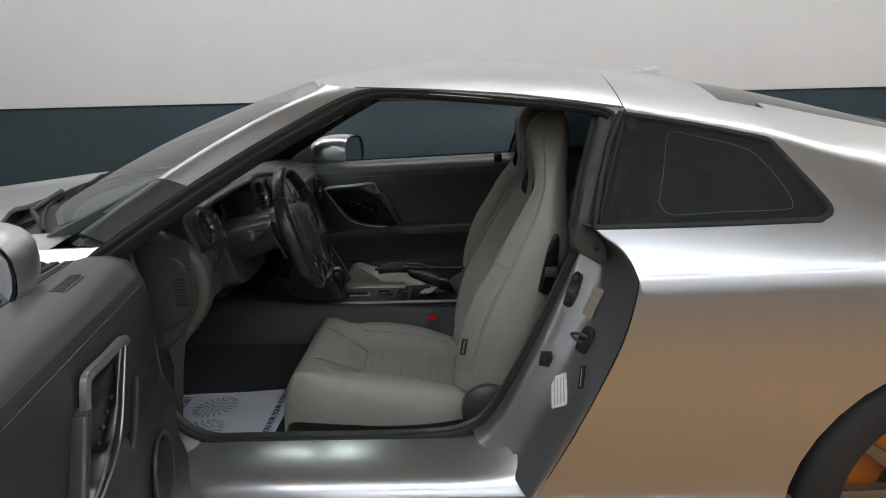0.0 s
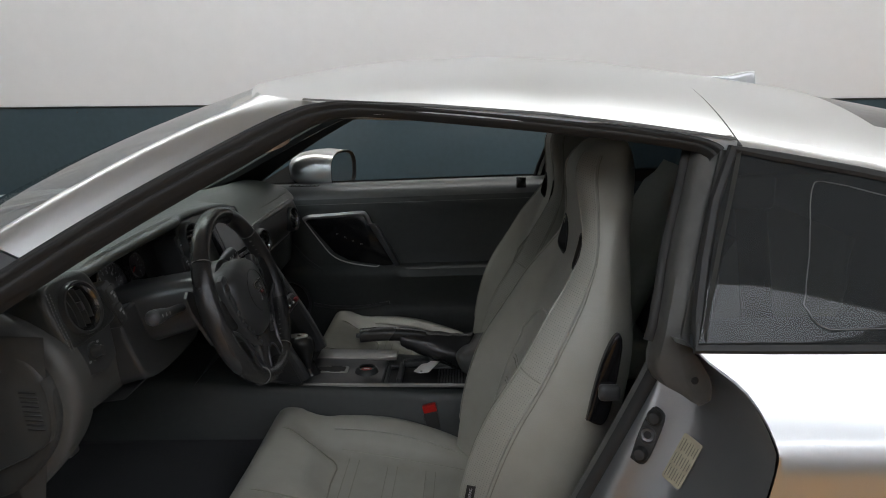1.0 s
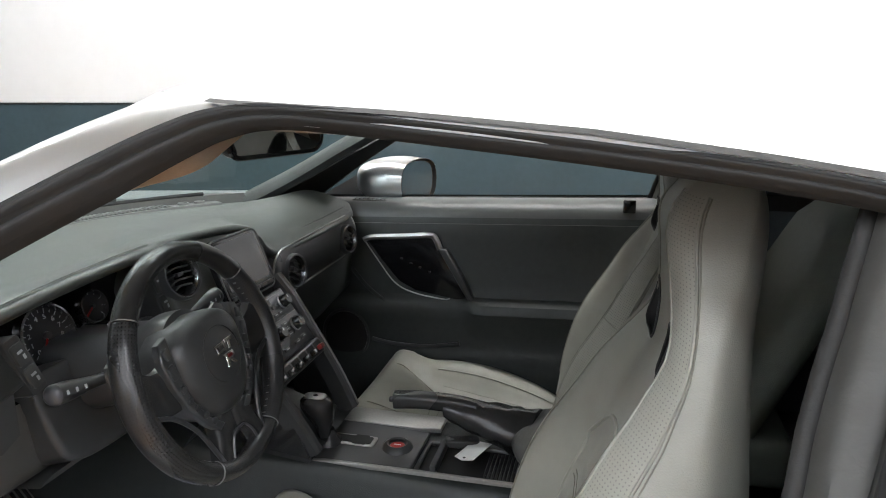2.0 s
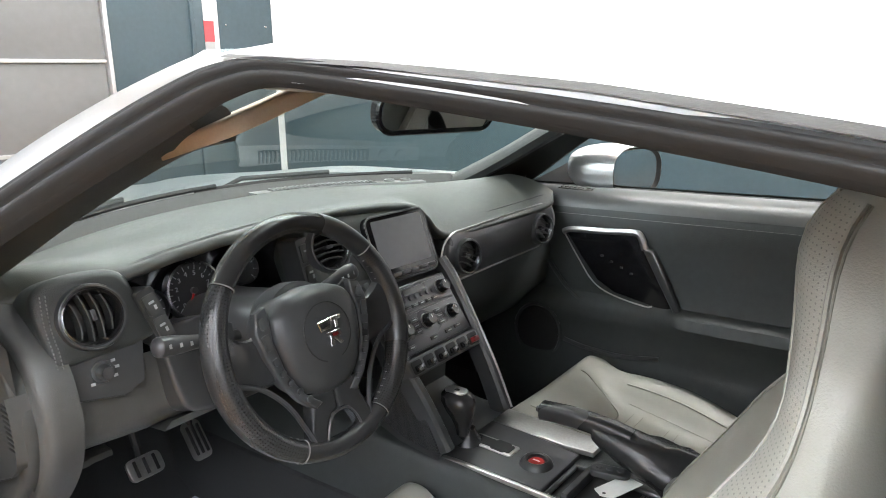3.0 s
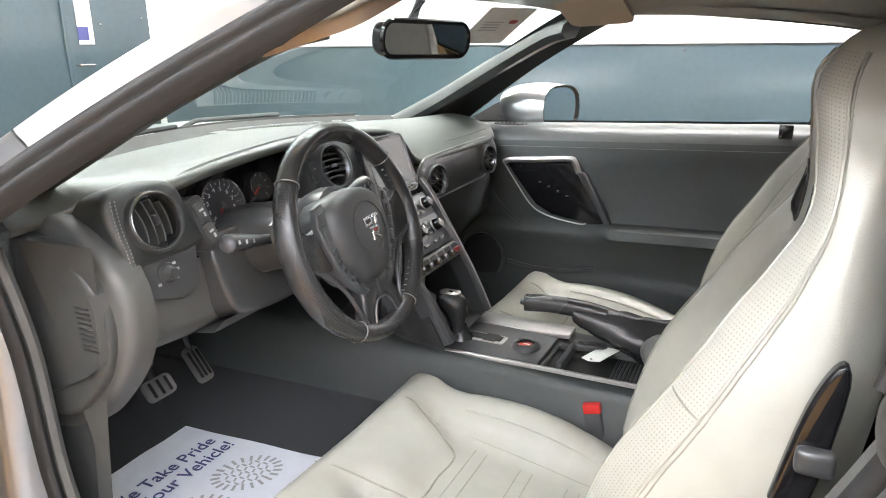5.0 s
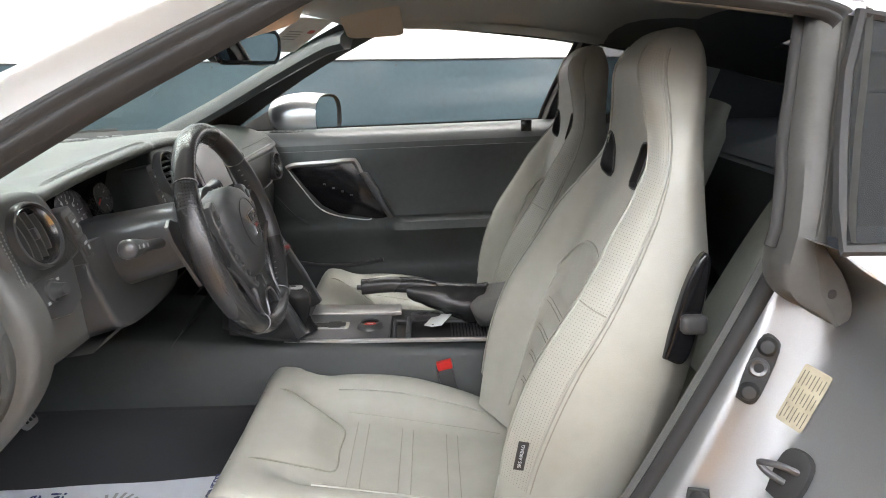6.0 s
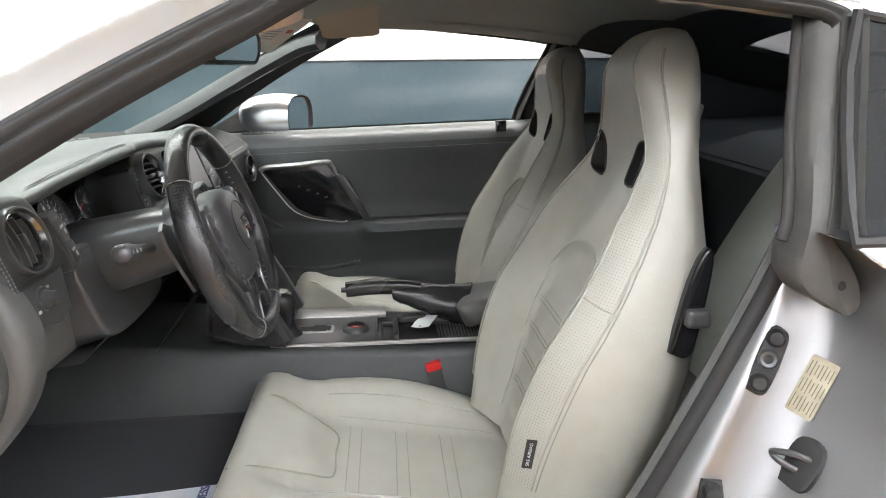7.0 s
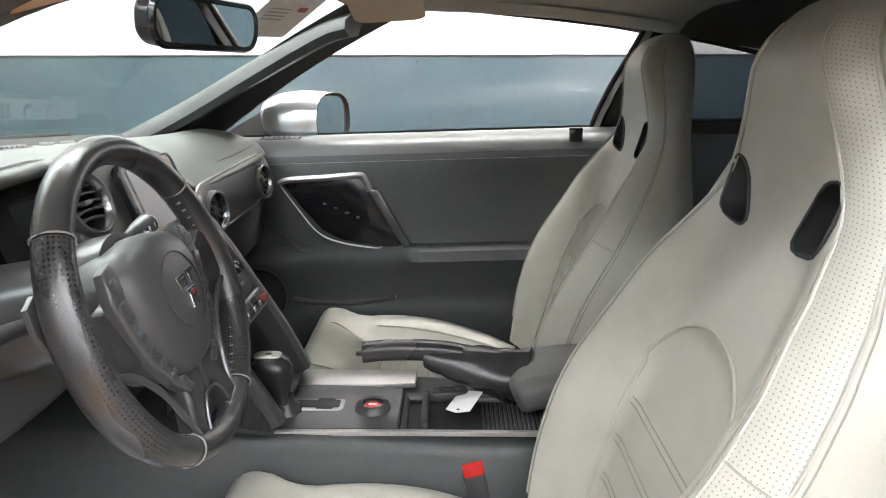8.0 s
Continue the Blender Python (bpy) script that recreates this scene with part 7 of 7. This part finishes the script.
def seat(yc, dx=0.0, side=1):
    root = new("seat")
    root.parent = car
    tagged(root, "cream leather bucket seat with perforated panels")
    M = Matrix(((0, 0.968, 0.250, 0.078 + dx), (1, 0, 0, yc), (0, -0.250, 0.968, 0.50), (0, 0, 0, 1)))
    root.matrix_basis = LEVEL
    n = 40
    rows = []
    for h in list(np.linspace(0, 0.72, 80)) + [0.735, 0.748, 0.758, 0.766, 0.772, 0.775]:
        w = table(h, BACK_W)
        ring = []
        for k in range(n + 1):
            u = -1 + 2 * k / n
            v = math.sin(u * math.pi / 2)
            ring.append((v * w, -back_front(v, h), h))
        for k in range(1, 12):
            v = math.cos(math.pi * k / 12)
            t = table(h, BACK_T)
            e = -0.075 - 0.025 * smooth_step((0.62 - h) / 0.2)
            ring.append((v * w, -(t + (e - t) * abs(v) ** 7), h))
        rows.append(ring)
    bm = grid(rows, True, True)
    HOLES = []
    for s in (-1, 1):
        hole = [(s * (0.090 + 0.010 * y / 0.036) + x * (1.0 - 0.28 * y / 0.036), 0.560 + y + 0.10 * x * s) for x, y in rounded(0.054, 0.072, 0.019, 3)]
        cut(bm, hole, 0.085)
        bmesh.ops.delete(bm, geom=[f for f in bm.faces if f.calc_center_median().y < 0.085 and within(hole, f.calc_center_median().x, f.calc_center_median().z)], context="FACES")
        HOLES.append(hole)
    part("backrest", bm, CREAM, root, "cream leather backrest", place=M)
    for hole in HOLES:
        def at(p, d):
            return Vector((p[0], -back_front(p[0] / table(p[1], BACK_W), p[1]) + d, p[1]))
        part("belt_opening", bmesh_place(grid([[at(p, d) for p in hole + hole[:1]] for d in (-0.0015, 0.004, 0.035)] + [[Vector((sum(p[0] for p in hole) / len(hole), 0.115, 0.562))] * (len(hole) + 1)]), M), RUBBER, root, "black belt opening")
        part("opening_rim", bmesh_place(tube([at(p, -0.001) for p in hole], 0.0018, 6, (0, 1, 0), loop=True), M), RUBBER, root)

    def on_back(v, h, off=0.0012):
        return Vector((v * table(h, BACK_W), -back_front(v, h) - off, h))

    hs = np.linspace(0.06, 0.735, 44)
    for s in (-1, 1):
        v0 = lambda h: table(h, ((0, 0.74), (0.3, 0.76), (0.42, 0.765), (0.50, 0.745), (0.61, 0.675), (0.68, 0.60), (0.74, 0.54)))
        v1 = lambda h: table(h, ((0, 0.885), (0.3, 0.905), (0.42, 0.915), (0.5, 0.93), (0.61, 0.93), (0.7, 0.91), (0.74, 0.89)))
        strip = grid([[on_back(s * (v0(h) + (v1(h) - v0(h)) * math.sin(math.pi / 2 * k / 12)), h, 0.0016) for k in range(13)] for h in hs], uv=True)
        part("perforated_panel", strip, CREAM_DOT, root, "perforated cream leather", place=M)
        for vv in (v0, v1):
            part("piping", bmesh_place(tube([on_back(s * vv(h), h, 0.001) for h in hs], 0.0022, 6), M), CREAM, root)
            part("stitching", bmesh_place(tube([on_back(s * (vv(h) + (0.012 if vv is v1 else -0.03)), h, 0.0002) for h in hs], 0.0010, 5), M), THREAD_CREAM, root)
        part("bolster_seam", bmesh_place(tube([on_back(s * (v0(0.365) + (v1(0.365) - v0(0.365)) * k / 8), 0.365 - 0.006 * k / 8, 0.0016) for k in range(9)], 0.0013, 5), M), THREAD_CREAM, root)
    arch = [on_back(0.46 * math.cos(a) * (1.0 if math.sin(a) < 0.5 else 1.0), 0.32 + 0.09 * math.sin(a) if math.sin(a) > 0 else 0.32, 0.0006) for a in np.linspace(0, math.pi, 21)]
    arch = [on_back(-0.44 * -1, h, 0.0006) for h in np.linspace(0.04, 0.32, 12)] + arch[1:-1] + [on_back(-0.44, h, 0.0006) for h in np.linspace(0.32, 0.04, 12)]
    part("insert_seam", bmesh_place(tube(arch, 0.0028, 6, (0, 1, 0.1)), M), CREAM, root)
    for h in (0.10, 0.155, 0.21, 0.265):
        for d in (0, 0.008):
            part("quilt_seam", bmesh_place(tube([on_back(v, h + d, 0.0002) for v in np.linspace(-0.42, 0.42, 11)], 0.0009, 5, (0, 1, 0.1)), M), THREAD_CREAM, root)
    # lever slot on the outer side
    hv = prism([(p.x, p.y) for p in catmull([(-0.022, -0.068, 0), (0.004, -0.074, 0), (0.016, -0.04, 0), (0.024, 0.06, 0), (0.012, 0.078, 0), (-0.006, 0.03, 0), (-0.022, -0.068, 0)], 4)][:-1], 0.014, 0.005, 3)
    yo = yc - side * 0.262
    lv = part("release_cover", hv, PIANO, root, "black seat release cover", place=Matrix.Translation((0.272 + dx, yo, 0.865)) @ Matrix.Rotation(radians(3), 4, "Y") @ Matrix(((1, 0, 0, 0), (0, 0, -side, 0), (0, 1, 0, 0), (0, 0, 0, 1))))
    part("release_lever", box(0.034, 0.018, 0.026, 0.008, 3, (0.280 + dx, yo - side * 0.018, 0.850)), SATIN, lv)
    tm = Matrix.Translation((0.058 + dx, yo - side * 0.006, 0.654)) @ Matrix.Rotation(radians(10), 4, "Y")
    atag = part("airbag_tag", box(0.015, 0.002, 0.044, 0.0005, 1), RUBBER, root, "small black airbag tag", place=tm)
    lettering("tag_print", "SRS AIRBAG", 0.0068, GREY_PRINT, atag, tm @ Matrix(((0, -side, 0, 0), (0, 0, -side, -side * 0.0012), (1, 0, 0, 0), (0, 0, 0, 1))), 0.0002)
    # cushion
    rows = []
    m = 36
    for k in range(49):
        t = k / 48
        x = 0.10 - 0.52 * t
        zc0 = table(t, CUSHION_Z)
        w = table(t, CUSHION_W)
        b = table(t, CUSHION_B)
        flap_t = t
        ring = []
        for j in range(m + 1):
            v = math.sin((-1 + 2 * j / m) * math.pi / 2)
            a = abs(v)
            flap = smooth_step((flap_t - 0.60 - 0.14 * smooth_step((a - 0.25) / 0.30)) / 0.13)
            z = zc0 + b * smooth_step((a - 0.42) / 0.33) * (1 - flap) + flap * 0.036 * (1 - smooth_step((t - 0.90) / 0.10) * 0.4) * (0.75 + 0.20 * a)
            z -= 0.003 * math.exp(-((t - 0.70) / 0.035) ** 2) * smooth_step((a - 0.40) / 0.15)
            a0 = 0.8 + 0.12 * flap
            if a > a0:
                q = (a - a0) / (1 - a0)
                z += (0.46 - z) * (1 - math.sqrt(max(0, 1 - q * q)))
            if t > 0.93:
                q = (t - 0.93) / 0.07
                z -= 0.05 * (1 - math.sqrt(max(0, 1 - q * q)))
            ring.append((x, v * w, z))
        for j in range(1, 6):
            v = 1 - 2 * j / 6
            ring.append((x + 0.03 * t, v * w * 0.94, 0.36))
        rows.append(ring)
    C = Matrix.Translation((dx * 0.4 - (0.03 if dx else 0.01), yc, -0.020))
    part("cushion", grid(rows, True, True), CREAM, root, "cream leather seat cushion", place=C)

    def on_cushion(v, t, off=0.001):
        r = rows[min(48, max(0, int(round(t * 48))))]
        j = int(round((math.asin(max(-1, min(1, v))) / (math.pi / 2) + 1) / 2 * m))
        p = Vector(r[j])
        return p + Vector((0, 0, off))

    for s in (-1, 1):
        part("cushion_piping", bmesh_place(tube([on_cushion(s * 0.62, k / 24) for k in range(1, 17)], 0.0022, 6), C), CREAM, root)
        part("cushion_stitching", bmesh_place(tube([on_cushion(s * 0.52, k / 24, 0.0004) for k in range(1, 16)], 0.0007, 5), C), THREAD_CREAM, root)
    tongue = [(-0.50, 0.93), (-0.49, 0.85), (-0.45, 0.77), (-0.36, 0.69), (-0.22, 0.635), (0.0, 0.615), (0.22, 0.635), (0.36, 0.69), (0.45, 0.77), (0.49, 0.85), (0.50, 0.93)]
    part("flap_seam", bmesh_place(tube(catmull([on_cushion(v, t, 0.0006) for v, t in tongue], 4), 0.0016, 5), C), THREAD_CREAM, root)
    for t in (0.21, 0.25, 0.375, 0.415, 0.54, 0.58):
        part("cushion_seam", bmesh_place(tube([on_cushion(v, t, 0.0004) for v in (-0.40, -0.28, -0.14, 0, 0.14, 0.28, 0.40)], 0.0008, 5), C), THREAD_CREAM, root)
    part("seat_base", box(0.44, 0.44, 0.12, 0.02, 2, (-0.13 + dx * 0.4, yc, 0.305)), TRIM, root)
    part("recliner_cover", lathe([(0, 0.03), (0.05, 0.028), (0.07, 0.014), (0.072, 0)], 28), SATIN, root, place=facing((0.12 + dx, yc - side * 0.245, 0.47), (0, -side, 0)))
    return root


seat(-0.375, 0.0, 1)
seat(0.375, 0.042, -1)
for yb, s in ((-0.112, 1), (0.205, -1)):
    bk = part("belt_buckle", box(0.036, 0.022, 0.075, 0.006, 2), SATIN, car, "belt buckle with a red release", place=Matrix.Translation((-0.030, yb, 0.498)) @ Matrix.Rotation(radians(-14), 4, "Y"))
    part("release_button", box(0.034, 0.020, 0.020, 0.004, 2), RED, bk, place=Matrix.Translation((-0.039, yb, 0.542)) @ Matrix.Rotation(radians(-14), 4, "Y"))
strap = [(0.47, -0.655, 1.16), (0.485, -0.672, 1.02), (0.50, -0.69, 0.85), (0.51, -0.70, 0.60)]
part("seat_belt", sweep(catmull(strap, 4), rounded(0.046, 0.003, 0.001, 2), (0, 1, 0)), RUBBER, car, "black woven seat belt")
part("belt_guide", box(0.07, 0.02, 0.05, 0.01, 3, (0.47, -0.655, 1.165)), SATIN, car, "black belt guide")
# rear seats
for yb in (-0.40, 0.40):
    rs = new("rear_seat")
    rs.parent = car
    tagged(rs, "grey-green leather rear seat")
    rows = []
    for t in np.linspace(0, 1, 14):
        c = Vector((0.47 + 0.22 * t, yb, 0.60 + 0.47 * t))
        w = 0.22 - 0.09 * t ** 3
        ring = []
        for k in range(20):
            a = 2 * math.pi * k / 20
            ca, sa = math.cos(a), math.sin(a)
            d = 0.05 + 0.02 * abs(ca) ** 2
            if t > 0.9:
                d *= 0.6
            ring.append(c + Vector((-0.9 * d * sa, w * math.copysign(abs(ca) ** 0.6, ca), 0.4 * d * sa)))
        rows.append(ring)
    part("backrest", grid(rows, True, True), GREEN_GREY, rs)
    part("cushion", box(0.34, 0.42, 0.12, 0.04, 4, (0.42, yb, 0.53)), GREEN_GREY, rs)


# ---- loose things in the car ----
mat_t = thing("paper_floor_mat", "white printed paper mat on the driver's footwell carpet", "floor mat")
PM = Matrix.Translation((-0.78, -0.405, 0.327))
rows = [[(x, y, 0.002 + 0.0025 * noise.noise((x * 9, y * 9, 0))) for y in np.linspace(-0.235, 0.235, 16)] for x in np.linspace(-0.235, 0.285, 20)]
part("sheet", grid(rows), PAPER, mat_t, place=PM)
TX = PM @ Matrix.Translation((-0.085, 0.008, 0.0065)) @ Matrix.Rotation(radians(90), 4, "Z")
lettering("print", "We Take Pride", 0.046, INK, mat_t, TX @ Matrix.Translation((0, 0.018, 0)))
lettering("print", "In Your Vehicle!", 0.046, INK, mat_t, TX @ Matrix.Translation((0, -0.030, 0)))
lettering("print", "THANK YOU FOR YOUR BUSINESS!", 0.026, INK, mat_t, TX @ Matrix.Translation((0, -0.343, 0)))
for fx, fy, turn in ((0.058, 0.083, -38), (0.060, -0.068, -38)):
    foot = PM @ Matrix.Translation((fx, fy, 0.0066)) @ Matrix.Rotation(radians(turn), 4, "Z")
    for k in range(22):
        a = 2 * math.pi * k / 22
        part("tread_mark", box(0.019, 0.0062, 0.0005), GREY_PRINT, mat_t, place=foot @ Matrix.Translation((0.050 * math.cos(a), 0.066 * math.sin(a), 0)) @ Matrix.Rotation(a, 4, "Z"))
    for k in range(7):
        for j in range(5):
            x, y = -0.030 + 0.015 * j, -0.042 + 0.014 * k
            if (x / 0.037) ** 2 + (y / 0.052) ** 2 < 1:
                part("tread_mark", box(0.012, 0.0045, 0.0005), GREY_PRINT, mat_t, place=foot @ Matrix.Translation((x, y, 0)) @ Matrix.Rotation(0.6 if (k + j) % 2 else -0.6, 4, "Z"))
tag = thing("key_tag", "white paper key tag lying in the console tray", "key tag")
part("card", prism([(-0.026, -0.016), (0.03, -0.016), (0.03, 0.016), (-0.026, 0.016), (-0.032, 0.0)], 0.001), WHITE_PRINT, tag, place=Matrix.Translation((-0.052, -0.010, 0.6055)) @ Matrix.Rotation(radians(70), 4, "Z") @ Matrix.Rotation(radians(-6), 4, "X") @ Matrix.Scale(1.3, 4))
part("hole_mark", lathe([(0, 0.0006), (0.003, 0.0004), (0.003, 0)], 10), SATIN, tag, place=Matrix.Translation((-0.063, -0.040, 0.6068)))
key = thing("car_key", "black car key lying in the console tray", "key")
part("fob", prism(rounded(0.070, 0.030, 0.012), 0.012, 0.004, 3), SATIN, key, place=Matrix.Translation((-0.080, 0.024, 0.600)) @ Matrix.Rotation(radians(12), 4, "Z"))
for k in range(3):
    part("fob_button", lathe([(0, 0.002), (0.005, 0.0015), (0.006, 0)], 12), GUNMETAL, key, place=Matrix.Translation((-0.100 + 0.018 * k, 0.020 + 0.004 * k, 0.612)))


# the dash end, seen past the open door
endcap = part("dash_end", bmesh_place(prism([(p.x, p.z) for p in catmull([(-0.95, 0, 0.985), (-0.76, 0, 0.985), (-0.67, 0, 0.968), (-0.60, 0, 0.918), (-0.572, 0, 0.845), (-0.590, 0, 0.765), (-0.645, 0, 0.69), (-0.715, 0, 0.632), (-0.82, 0, 0.615), (-0.95, 0, 0.61)], 4)], 0.05, 0.022, 4), Matrix(((1, 0, 0, 0), (0, 0, -1, -0.622), (0, 1, 0, 0), (0, 0, 0, 1)))), TRIM_MID, dash, "grey plastic dash end")
part("end_boss", bmesh_place(prism([(p.x, p.z) for p in catmull([(-0.78, 0, 0.955), (-0.69, 0, 0.945), (-0.632, 0, 0.915), (-0.603, 0, 0.855), (-0.601, 0, 0.80), (-0.630, 0, 0.735), (-0.70, 0, 0.67), (-0.78, 0, 0.66)], 4)], 0.036, 0.016, 5), Matrix(((1, 0, 0, 0), (0, 0, -1, -0.655), (0, 1, 0, 0), (0, 0, 0, 1)))), TRIM, endcap)
for k in range(9):
    part("speaker_slot", box(0.030, 0.004, 0.0035, 0.001, 1, (-0.640 + 0.0008 * k, -0.6905, 0.857 - 0.008 * k)), RUBBER, endcap)
for o in (con, rv):
    o.matrix_basis = LEVEL
